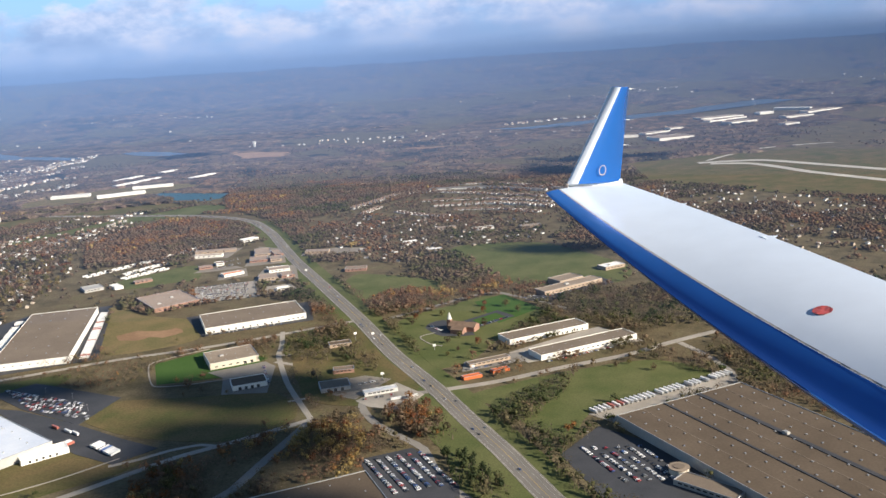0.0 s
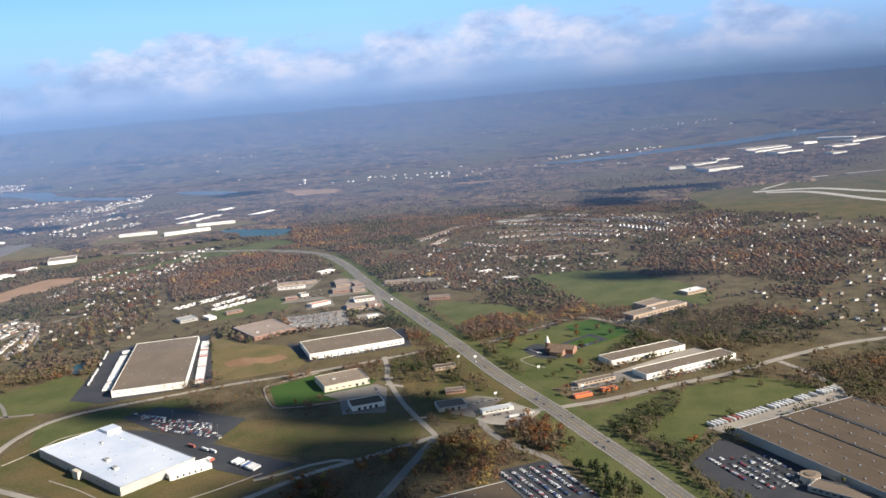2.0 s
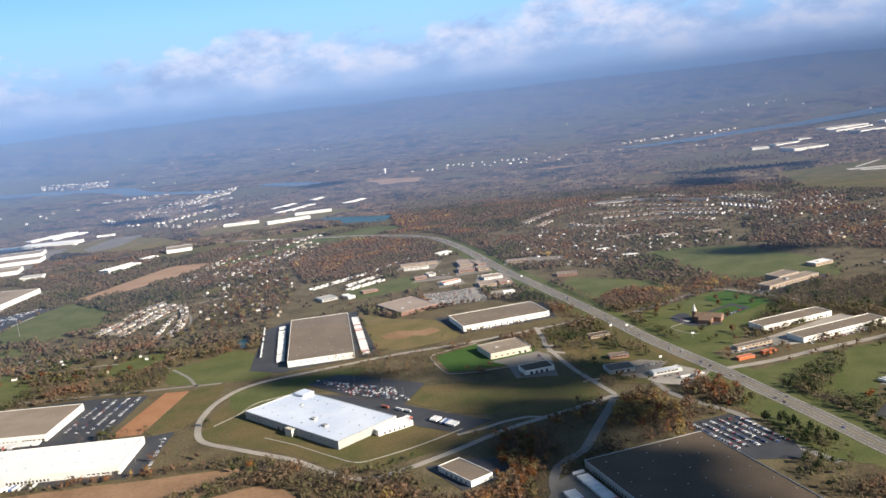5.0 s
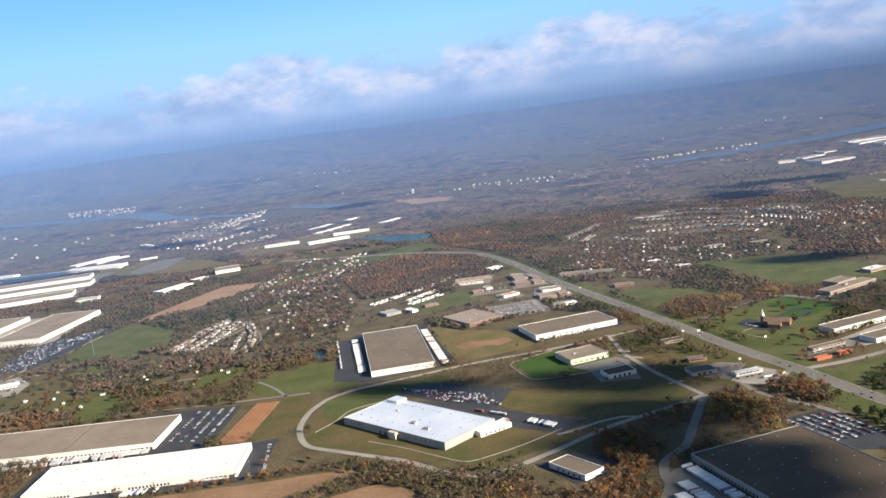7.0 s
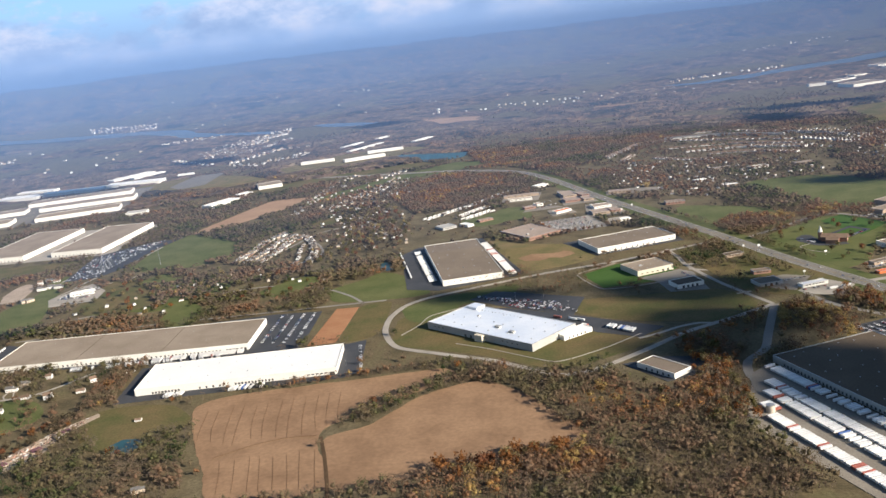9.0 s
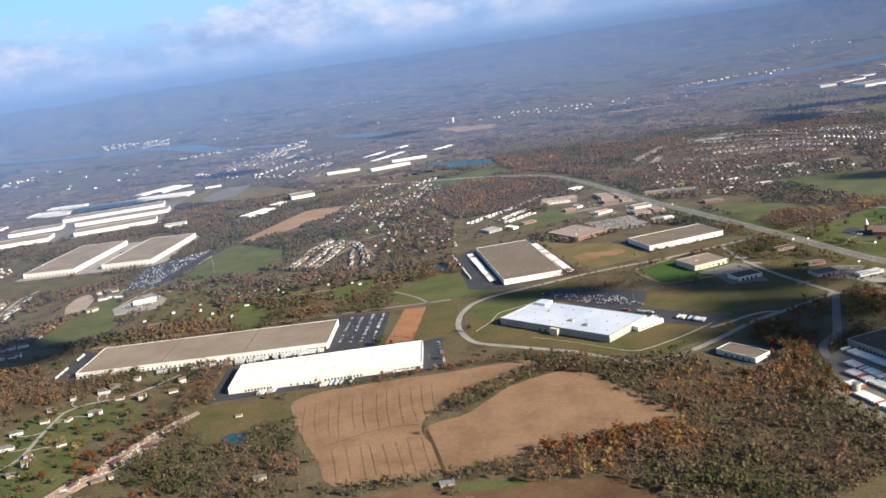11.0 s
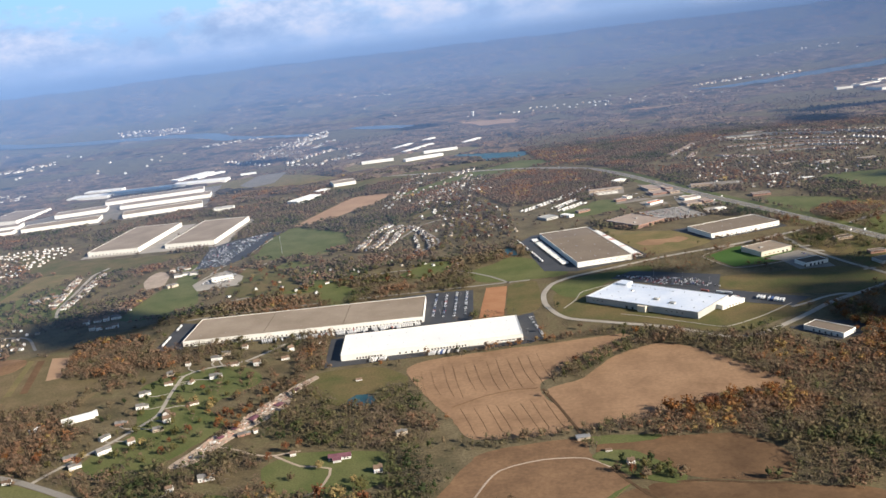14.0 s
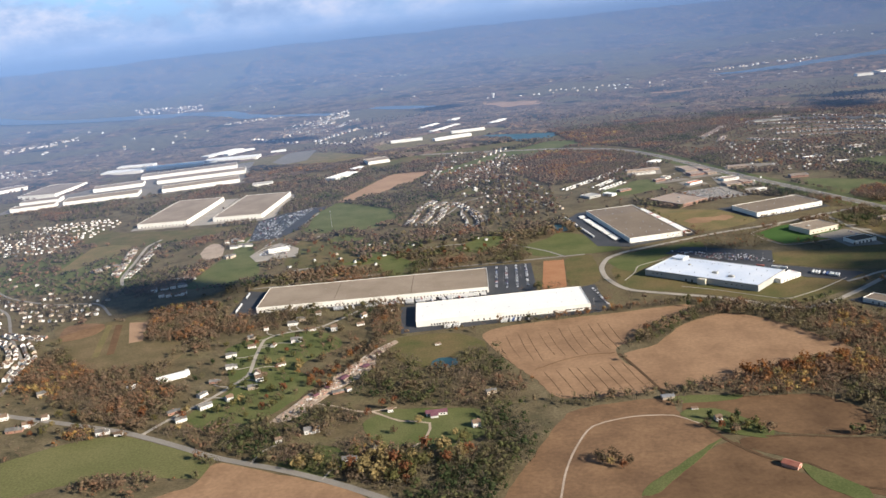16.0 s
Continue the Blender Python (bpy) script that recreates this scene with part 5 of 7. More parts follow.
for x, y in ((-505, 600), (-505, 570), (-505, 545), (-488, 595), (-488, 560), (-420, 500), (-426, 470), (-40, 462), (-28, 440), (-22, 470), (70, 480), (84, 460), (100, 430), (-300, 608), (-275, 594), (-255, 570)):
    lamp_post(x, y)


# ---- houses ----
def house_kind(label, wall, roof, w=6.0, d=4.2, h=2.0, rise=1.3, wing=False, chimney=True, name="house"):
    ob = thing(name, label, "house", "houses")
    part("wall", gable_walls(0, 0, w, d, h, rise), M[wall], ob)
    part("roof", gable(0, 0, w, d, h, rise), M[roof], ob)
    part("door", box(w * 0.45, -0.06, 0, w * 0.45 + 0.5, 0.0, 1.05), M["barn_red"], ob)
    for x in (0.16, 0.75):
        part("window", box(w * x, -0.05, 0.6, w * x + 0.7, 0.0, 1.3), M["glass"], ob)
    if wing:
        part("garage_wall", box(w + 0.0, 0.3, 0, w + 2.8, d - 0.6, h * 0.9), M[wall], ob)
        part("garage_roof", gable(w, 0.3, w + 2.8, d - 0.6, h * 0.9, rise * 0.7), M[roof], ob)
    if chimney:
        part("chimney", box(w * 0.7, d * 0.6, h, w * 0.7 + 0.45, d * 0.6 + 0.45, h + rise + 0.5), M["brick"], ob)
    return ob


KINDS = [
    house_kind("white-sided house with a grey shingle roof", "siding", "shingle_grey", 6.2, 4.4, 2.6, 1.5, True),
    house_kind("white-sided bungalow with a brown shingle roof", "siding", "shingle_brown", 6.6, 4.0, 1.7, 1.2, False),
    house_kind("tan-sided house with a grey shingle roof", "siding_tan", "shingle_grey", 5.6, 4.4, 2.7, 1.5, True),
    house_kind("red brick house with a dark shingle roof", "brick", "shingle_grey", 7.0, 4.4, 1.8, 1.3, True),
    house_kind("white two-storey house with a brown roof", "siding", "shingle_brown", 5.2, 4.6, 3.0, 1.6, False),
]
MOBILE = house_kind("long white mobile home with a pale roof", "siding", "siding", 8.0, 2.6, 1.5, 0.45, False, False)
TAKEN = []


HOUSE_ROWS = []     # far houses, joined later


def put_house(x, y, turn, kind=None, size=1.0, joined=False):
    src = kind or rnd.choice(KINDS)
    if joined:
        HOUSE_ROWS.append((src, pose(x, y, 0, 0, 0, turn) @ Matrix.Scale(size, 4)))
        TAKEN.append((x, y))
        return None
    ob = copy_thing(src, pose(x, y, 0, 0, 0, turn) @ Matrix.Scale(size, 4))
    TAKEN.append((x, y))
    return ob


def lane_of_houses(points, gap, off, both=True, kind=None, size=1.0, start=0.0, joined=False):
    """Houses along a lane, facing it, with small differences in place and turn."""
    line = smooth_line(points, 2.0)
    run = start
    for a, b in zip(line[:-1], line[1:]):
        run += (b - a).length
        if run < gap:
            continue
        run = rnd.uniform(-0.1, 0.1) * gap
        d = (b - a).normalized()
        for side in ((1, -1) if both else (1,)):
            n = Vector((-d.y, d.x)) * side
            p = a + n * (off + rnd.uniform(-0.5, 0.8))
            ang = math.degrees(math.atan2(d.y, d.x)) + (180 if side > 0 else 0) + rnd.uniform(-6, 6)
            w = Vector((math.cos(radians(ang)), math.sin(radians(ang)))) * 3
            put_house(p.x - w.x, p.y - w.y, ang, kind, size, joined)


# a dense estate of new houses beside the wooded hill
for pts in (((-631, 835), (-625, 882), (-621, 940), (-602, 985)), ((-616, 830), (-606, 880), (-604, 930), (-588, 968)), ((-600, 826), (-590, 872), (-586, 925), (-574, 955)), ((-577, 962), (-552, 902), (-538, 846), (-534, 800))):
    lane_of_houses(pts, 8.4, 4.4, size=0.84)
lane_of_houses(((-566, 905), (-562, 871), (-554, 822), (-555, 800)), 9.6, 4.0, False, size=0.84)
# mobile homes on the ridge
for pts in (((-422, 980), (-383, 1028), (-350, 1073), (-310, 1135)), ((-378, 980), (-340, 1036)), ((-371, 960), (-330, 1008))):
    lane_of_houses(pts, 7.0, 4.6, True, MOBILE, 0.8)
# the estate beyond the woods: curved rows of new houses
for pts in (((2, 1547), (80, 1528), (151, 1464)), ((-37, 1497), (58, 1483), (150, 1414)), ((-92, 1463), (-46, 1481), (55, 1422), (152, 1354)), ((-48, 1382), (53, 1371), (154, 1305)), ((-30, 1327), (59, 1320), (149, 1261)), ((-84, 1301), (-49, 1261), (-1, 1235)), ((0, 1286), (65, 1272), (125, 1223)), ((-155, 1342), (-124, 1394), (-92, 1456)), ((-133, 1295), (-108, 1356)), ((160, 1440), (200, 1390), (230, 1330)), ((160, 1360), (200, 1300), (220, 1260))):
    lane_of_houses(pts, 7.8, 5.0, True, KINDS[(0, 4, 1)[int(pts[0][1]) % 3]], 0.95, joined=True)
    road(pts, 1.6, M["old_asphalt"], 0.16, "grey street of the new estate", False, 0.5)
# new estates beyond the dark hollow
for pts in (((-960, 687), (-976, 760), (-996, 840)), ((-941, 681), (-952, 760), (-967, 846)), ((-1000, 718), (-995, 742), (-978, 752)), ((-951, 474), (-924, 434), (-923, 408), (-915, 376)), ((-990, 506), (-967, 492), (-932, 484)), ((-990, 486), (-965, 470), (-945, 440), (-938, 412))):
    lane_of_houses(pts, 8.6, 4.6, size=0.85, joined=True)
# loose streets of houses in the woods, and the far town on the valley side
kept_state = rnd.getstate()
for pts in (((-631, 1097), (-621, 1222), (-619, 1379), (-583, 1444)), ((-581, 1125), (-538, 1224), (-481, 1323)), ((-634, 1322), (-554, 1353), (-497, 1451)), ((-560, 1190), (-520, 1290), (-508, 1370))):
    lane_of_houses(pts, 19.0, 6.5, size=0.82, joined=True)
for pts in (((-1090, 2008), (-1038, 2211), (-990, 2452)), ((-961, 1815), (-896, 1996), (-808, 2015)), ((-1169, 2004), (-1080, 1900), (-999, 1819)), ((-1010, 1930), (-960, 2080), (-930, 2260)), ((-1130, 2120), (-1060, 2060), (-980, 2040))):
    lane_of_houses(pts, 20.0, 9.0, size=1.25, joined=True)
rnd.setstate(kept_state)
# houses along the residential lane and the country road, one by one
for x, y, turn, size in ((-722, 418, 20, 1.0), (-694, 354, 100, 1.0), (-686, 424, 15, 1.1), (-699, 417, 80, 0.9), (-684, 371, 30, 1.0), (-694, 342, 25, 1.1), (-696, 327, 20, 0.9), (-706, 308, 40, 1.0), (-722, 295, 45, 1.1), (-730, 318, 60, 0.9), (-694, 481, 10, 0.9), (-677, 452, 12, 1.0), (-656, 448, 10, 1.1), (-633, 477, 30, 1.0), (-634, 456, 20, 1.0),
                         (-679, 493, 5, 0.9), (-727, 372, 15, 1.0), (-732, 345, 10, 0.9), (-735, 398, 25, 1.0), (-728, 440, 30, 0.9), (-700, 470, 8, 1.0), (-772, 262, 20, 0.9), (-786, 264, 15, 1.0), (-744, 290, 40, 1.0), (-733, 276, 35, 0.9), (-859, 277, 10, 1.2), (-850, 284, 20, 1.0), (-869, 341, 30, 1.0), (-842, 296, 12, 0.9), (-876, 300, 20, 1.0),
                         (-635, 246, 15, 1.1), (-602, 203, 10, 1.0), (-628, 308, 25, 0.9), (-583, 272, 12, 0.7), (-586, 219, 20, 0.6), (-524, 241, 15, 1.0), (-516, 290, 25, 0.9), (-618, 312, 30, 0.7), (-652, 236, 10, 0.8), (-610, 492, 15, 1.0), (-375, 229, 10, 0.8), (-386, 247, 0, 0.6), (-560, 394, 10, 0.7), (-720, 462, 12, 0.8)):
    put_house(x, y, turn, None, size)
    lanes = [np.array([(p.x, p.y) for p in smooth_line(pts, 2.0)]) for pts in (((-668, 462), (-699, 452), (-713, 438), (-710, 398), (-705, 359), (-715, 332), (-725, 311), (-741, 285)), ((-900, 318), (-813, 286), (-770, 269), (-726, 245), (-684, 220), (-639, 200), (-600, 179)))]
    spot = np.array((x + 2 * math.cos(radians(turn)), y + 2 * math.sin(radians(turn))))
    best = min((q for line_ in lanes for q in line_), key=lambda q: np.hypot(*(q - spot)))
    gap_ = float(np.hypot(*(best - spot)))
    if 6 < gap_ < 30:
        way_ = (spot - best) / gap_
        mid_ = (best + spot) / 2 + np.array((-way_[1], way_[0])) * gap_ * 0.12
        drive = smooth_line([tuple(best), tuple(mid_), tuple(spot - way_ * 2.0)], 2.0)
        tagged(new("driveway", ribbon_mesh("driveway", drive, 0.6, 0.28, M["concrete"])), "short pale concrete driveway to a house", "driveway", kind="structure")
for x, y, turn, n in ((-868, 590, 20, 4), (-885, 620, 15, 4), (-872, 650, 30, 3), (-868, 820, 20, 3), (-850, 790, 20, 3), (-842, 740, 60, 2)):
    for i in range(n):
        put_house(x + i * 8 + rnd.uniform(-2, 2), y + i * 3 + rnd.uniform(-4, 4), turn + rnd.uniform(-8, 8), None, 1.1, True)
# the plum-roofed house
plum = thing("house", "long ranch house with a plum-coloured metal roof and white walls", "house", "houses", -556, 262, 0.1, 6)
part("wall", gable_walls(0, 0, 14, 5, 2.0, 1.4), M["siding"], plum)
part("roof", gable(0, 0, 14, 5, 2.0, 1.4, 0.4), M["shingle_plum"], plum)
part("porch_wall", box(3, -3.4, 0, 8, 0, 1.8), M["siding"], plum)
part("porch_roof", gable(3, -3.6, 8, 0.6, 1.8, 1.0, 0.3), M["shingle_plum"], plum)
for x in (1, 9.5, 11.5):
    part("window", box(x, -0.05, 0.6, x + 1.0, 0.0, 1.4), M["glass"], plum)
# farm buildings
barn = thing("barn", "weathered red barn standing in brown fields", "barn", "", -353, 171, 0.1, -42)
part("wall", gable_walls(0, 0, 9, 5.4, 2.0, 1.2), M["barn_wall"], barn)
part("roof", gable(0, 0, 9, 5.4, 2.0, 1.2, 0.3), M["barn_red"], barn)
part("barn_door", box(9.0, 1.8, 0, 9.06, 3.6, 1.7), M["barn_red"], barn)
shed = thing("shed", "open farm shed with a pale metal roof", "shed", "", -401, 264, 0.1, 12)
part("wall", gable_walls(0, 0, 8, 4.6, 1.7, 0.8), M["siding_tan"], shed)
part("roof", gable(0, 0, 8, 4.6, 1.7, 0.8, 0.4), M["metal"], shed)
hall = thing("hall", "long white metal hall beside the woods", "building", "", -776, 352, 0.1, 30)
part("wall", gable_walls(0, 0, 23, 8, 2.8, 1.0), M["siding"], hall)
part("roof", gable(0, 0, 23, 8, 2.8, 1.0, 0.2), M["white_roof"], hall)
part("lean_to", box(23, 3, 0, 26, 8, 3.6), M["siding"], hall)
small_hall = thing("hall", "small white shed beside the long hall", "building", "", -797, 343, 0.1, 28)
part("wall", gable_walls(0, 0, 8, 5, 2.0, 0.8), M["siding"], small_hall)
part("roof", gable(0, 0, 8, 5, 2.0, 0.8, 0.2), M["siding"], small_hall)
# demolished sheds along the rubble strip
for x, y, w, d, turn in ((-626, 330, 13, 6, 62), (-612, 352, 10, 6, 60), (-641, 304, 7, 4, 55), (-606, 380, 9, 4, 66), (-630, 322, 6, 4, 150)):
    ruin = thing("ruined_shed", "half-dismantled long shed with a reddish roof", "shed", "", x, y, 0.1, turn)
    part("wall", box(0, 0, 0, w, d, 0.9), M["gravel"], ruin)
    part("roof", gable(w * 0.2, 0, w * 0.85, d, 1.0, 0.7, 0.3), M["shingle_plum"], ruin)
    part("beam", box(-3, d * 0.4, 0, 0, d * 0.6, 0.5), M["siding"], ruin)
STRIP = [(-662, 270), (-647, 313), (-631, 348), (-611, 391), (-594, 412), (-605, 378), (-604, 357), (-612, 338), (-625, 319), (-645, 277)]
heap = bmesh.new()
rh = random.Random(33)
slots = []
for i in range(900):
    k = rh.random()
    x, y = -658 + 62 * k + rh.uniform(-9, 9), 274 + 136 * k + rh.uniform(-9, 9)
    if not inside(np.array([(x, y)]), STRIP)[0]:
        continue
    w, d, h, a_ = rh.uniform(0.4, 3.2), rh.uniform(0.2, 0.9), rh.uniform(0.1, 0.5), rh.uniform(0.8, 1.5)
    before = len(heap.verts)
    box(-w / 2, -d / 2, 0, w / 2, d / 2, h, heap)
    heap.verts.ensure_lookup_table()
    turn_ = Matrix.Translation((x, y, 0.25)) @ Matrix.Rotation(a_, 4, "Z") @ Matrix.Rotation(rh.uniform(-0.2, 0.2), 4, "X")
    for v in heap.verts[before:]:
        v.co = turn_ @ v.co
    slots += [rh.choice((0, 1, 1, 1, 1, 2, 3))] * 6
me = bpy.data.meshes.new("rubble")
heap.to_mesh(me)
heap.free()
for key in ("siding", "gravel", "barn_wall", "shingle_brown"):
    me.materials.append(M[key])
me.polygons.foreach_set("material_index", slots)
tagged(new("rubble", me), "strewn white and pinkish demolition rubble", "rubble", kind="stuff")


def join_rows(name, label, category, placed):
    """One mesh of many like things that nobody could count."""
    verts, faces, slots, mats = [], [], [], []
    for src, m in placed:
        for o in src.children_recursive:
            me = o.data
            base = len(verts)
            verts.extend(m @ v.co for v in me.vertices)
            mat = me.materials[0]
            if mat not in mats:
                mats.append(mat)
            faces.extend(tuple(base + i for i in p.vertices) for p in me.polygons)
            slots.extend([mats.index(mat)] * len(me.polygons))
    me = mesh_of(name, verts, faces, *mats)
    me.polygons.foreach_set("material_index", slots)
    return tagged(new(name, me), label, category, kind="stuff")


def house_stuff(name, label, pts, seed, size=1.0):
    """Many small houses far off, too many to count, joined into one mesh."""
    r = np.random.RandomState(seed)
    verts, faces, slots = [], [], []
    for x, y in pts:
        w, d, h, k = r.uniform(4.5, 7) * size, r.uniform(3.6, 4.6) * size, r.uniform(2.0, 3.2) * size, r.uniform(1.1, 1.7) * size
        a = r.uniform(0, math.pi) if r.rand() < 0.3 else r.choice((0.3, 0.4, 1.9, 2.0)) + r.uniform(-0.15, 0.15)
        c, s, z = math.cos(a), math.sin(a), float(land(x, y))
        base = len(verts)
        for u, v, q in ((0, 0, 0), (w, 0, 0), (w, d, 0), (0, d, 0), (0, 0, h), (w, 0, h), (w, d, h), (0, d, h), (0, d / 2, h + k), (w, d / 2, h + k)):
            verts.append((x + u * c - v * s, y + u * s + v * c, z + q))
        faces += [tuple(base + i for i in f) for f in ((0, 1, 5, 4), (2, 3, 7, 6), (1, 2, 6, 9, 5), (3, 0, 4, 8, 7), (4, 5, 9, 8), (6, 7, 8, 9))]
        k0, k1 = r.choice((0, 0, 2)), r.choice((1, 1, 3))
        slots += [k0, k0, k0, k0, k1, k1]
    me = mesh_of(name, verts, faces, M["siding"], M["shingle_grey"], M["siding_tan"], M["shingle_brown"])
    me.polygons.foreach_set("material_index", slots)
    return tagged(new(name, me), label, "houses", kind="stuff")


def sow(poly, gap, seed, keep=1.0, jitter=0.35, rows=False):
    """Places strewn over an outline about gap apart."""
    r = np.random.RandomState(seed)
    p = np.array(poly, float)
    xs, ys = np.arange(p[:, 0].min(), p[:, 0].max(), gap * (0.72 if rows else 1)), np.arange(p[:, 1].min(), p[:, 1].max(), gap * (1.45 if rows else 1))
    q = np.array([(x, y + (7.0 if rows else 0.0) * math.sin(x / 60.0)) for y in ys for x in xs]) + r.uniform(-jitter, jitter, (len(xs) * len(ys), 2)) * gap
    q = q[inside(q, list(map(tuple, poly)))]
    return q[r.rand(len(q)) < keep]


def off_roads(p, extra=2.0):
    bad = np.zeros(len(p), bool)
    for line, half in ROADS:
        lo, hi = line.min(0) - half - 10, line.max(0) + half + 10
        near = ((p > lo) & (p < hi)).all(1)
        if near.any():
            bad[near] |= near_line(p[near], line, half + extra)
    for poly in FOOT:
        c = np.mean(poly, 0)
        grown = [tuple(c + (np.array(v) - c) * (1 + 4.0 / max(np.hypot(*(np.array(v) - c)), 1))) for v in poly]
        bad |= inside(p, grown)
    return p[~bad]


ESTATES = [
    ([(160, 1480), (240, 1420), (330, 1330), (300, 1240), (230, 1290)], 10.5, 0.70, 21),
    ([(-173, 1104), (-133, 1294), (118, 1164), (103, 1030), (-3, 1030), (-66, 951)], 15, 0.42, 22),
    ([(-500, 930), (-643, 1241), (-483, 1365), (-420, 1250), (-510, 1150), (-440, 1010), (-428, 872)], 16, 0.50, 23),
    ([(-545, 885), (-618, 1225), (-500, 1260), (-480, 1000), (-401, 836), (-441, 809)], 17, 0.46, 24),
    ([(-1277, 997), (-1206, 1054), (-1134, 1062), (-1085, 1021), (-1106, 922), (-1110, 846), (-1187, 840), (-1300, 900)], 10.5, 0.78, 25),
    ([(-1240, 740), (-1065, 636), (-964, 627), (-926, 598), (-905, 553), (-948, 526), (-1005, 522), (-1200, 590)], 10.5, 0.80, 26),
    ([(-770, 650), (-640, 790), (-500, 800), (-480, 690), (-640, 650)], 24, 0.6, 27),
    ([(150, 1280), (330, 1400), (600, 1130), (560, 900), (300, 860), (220, 1000)], 18, 0.55, 28),
    ([(-1128, 2065), (-1102, 2365), (-1015, 2608), (-972, 2407), (-998, 2031), (-1075, 1974)], 17, 0.5, 29),
    ([(-2048, 2339), (-1981, 2416), (-1882, 2519), (-1836, 2423), (-1888, 2242), (-1936, 2142)], 20, 0.5, 30),
    ([(-1746, 1813), (-1550, 1713), (-1514, 1643), (-1628, 1607)], 15, 0.6, 31),
    ([(-900, 2560), (900, 2350), (900, 2250), (-500, 2480)], 34, 0.35, 32),
    ([(-1988, 3230), (-1696, 3200), (-1638, 3040), (-1922, 3110)], 17, 0.7, 33),
    ([(-3000, 4000), (2600, 3500), (2400, 2700), (-1500, 2800)], 62, 0.06, 34),
    ([(200, 880), (380, 800), (420, 700), (300, 690), (180, 760)], 18, 0.6, 35),
    ([(-1394, 2500), (-1221, 2575), (-1202, 2500), (-1359, 2415)], 14, 0.6, 36),
    ([(-961, 1798), (-893, 1782), (-845, 1818), (-787, 1902), (-777, 1822), (-881, 1720)], 12, 0.6, 37),
    ([(-3100, 3300), (-1300, 2300), (-1300, 1900), (-2300, 1700), (-2700, 2300)], 55, 0.16, 38),
    ([(-1230, 640), (-1100, 800), (-1000, 690), (-920, 560)], 26, 0.4, 39),
    ([(300, 3300), (900, 3500), (900, 3570), (300, 3370)], 26, 0.5, 41),
    ([(-700, 3000), (-100, 2900), (-100, 2950), (-700, 3060)], 26, 0.4, 42),
    ([(-400, 2560), (200, 2500), (200, 2535), (-400, 2600)], 18, 0.45, 43),
    ([(-1500, 3500), (-900, 3560), (-900, 3620), (-1500, 3560)], 26, 0.4, 44),
    ([(140, 2790), (560, 2890), (560, 2860), (200, 2740)], 22, 0.6, 40),
]
for poly, gap, keep, seed in ESTATES:
    spots = off_roads(sow(poly, gap, seed, keep, 0.14 if seed in (21, 25, 26) else 0.35, seed in (21, 25, 26)))
    TAKEN.extend(map(tuple, spots))
    house_stuff("far_houses", "scattered small houses with white walls and grey roofs", spots, seed, 0.68 if seed in (21, 25, 26) else 0.70 if seed < 29 or seed in (35, 39) else 1.35 if seed in (33, 34, 38, 40) else 1.15)
join_rows("far_houses", "rows of new white and tan houses along curved streets", "houses", HOUSE_ROWS)
for ob in (*KINDS, MOBILE):
    for o in (*ob.children_recursive, ob):
        bpy.data.objects.remove(o)


# ---- woods ----
def ico():
    bm = bmesh.new()
    bmesh.ops.create_icosphere(bm, subdivisions=1, radius=1.0)
    v = np.array([x.co for x in bm.verts])
    f = np.array([[x.index for x in p.verts] for p in bm.faces])
    bm.free()
    return v, f


ICO_V, ICO_F = ico()


def foliage_mesh(name, x, y, z, height, radius, tint, leaves, cores, seed, leaf=0.42, trunk=True, material="foliage"):
    """Crowns built of rough inner clumps and many loose leaf sprays, on tapered trunks, as plain arrays."""
    r = np.random.RandomState(seed)
    n = len(x)
    place = np.stack([x, y, z], 1)
    verts, faces, tints, base = [], [], [], 0
    for k in range(cores):
        jit = r.uniform(0.7, 1.2, (n, 12, 1)) if cores > 1 else r.uniform(0.42, 1.3, (n, 12, 1))
        size = np.stack([radius, radius, height * 0.36], 1) * (0.80 if cores == 1 else r.uniform(0.36, 0.54, (n, 1)))
        mid = np.zeros((n, 3))
        mid[:, 2] = height * 0.60
        if cores > 1:
            ang = r.uniform(0, 6.28, n)
            mid[:, 0], mid[:, 1] = np.cos(ang) * radius * 0.4, np.sin(ang) * radius * 0.4
            mid[:, 2] += r.uniform(-0.14, 0.14, n) * height
        v = ICO_V[None] * jit * size[:, None] + mid[:, None] + place[:, None]
        verts.append(v.reshape(-1, 3))
        faces.append((ICO_F[None] + np.arange(n)[:, None, None] * 12 + base).reshape(-1, 3))
        tints.append(np.repeat(tint, 12))
        base += n * 12
    if leaves:
        d = r.normal(size=(n, leaves, 3))
        d /= np.linalg.norm(d, axis=2, keepdims=True)
        d *= r.uniform(0.72, 1.12, (n, leaves, 1))
        lump = 1 + 0.22 * np.sin(d[..., :1] * 4 + r.uniform(0, 6, (n, 1, 1))) * np.cos(d[..., 1:2] * 4 + r.uniform(0, 6, (n, 1, 1)))
        c = d * lump * np.stack([radius, radius, height * 0.40], 1)[:, None]
        c[..., 2] += (height * 0.60)[:, None]
        tri = r.normal(size=(n, leaves, 3, 3))
        tri /= np.linalg.norm(tri, axis=3, keepdims=True)
        v = c[:, :, None] + tri * (radius * leaf)[:, None, None, None] * r.uniform(0.6, 1.2, (n, leaves, 1, 1)) + place[:, None, None]
        verts.append(v.reshape(-1, 3))
        faces.append(np.arange(n * leaves * 3).reshape(-1, 3) + base)
        tints.append(np.repeat(np.clip(tint, 0, 1), leaves * 3))
        base += n * leaves * 3
    if trunk:
        a = np.arange(3) * 2.094
        ring = np.stack([np.cos(a), np.sin(a), 0 * a], 1)
        w = (radius * 0.10)[:, None, None]
        low = place[:, None] + ring[None] * w
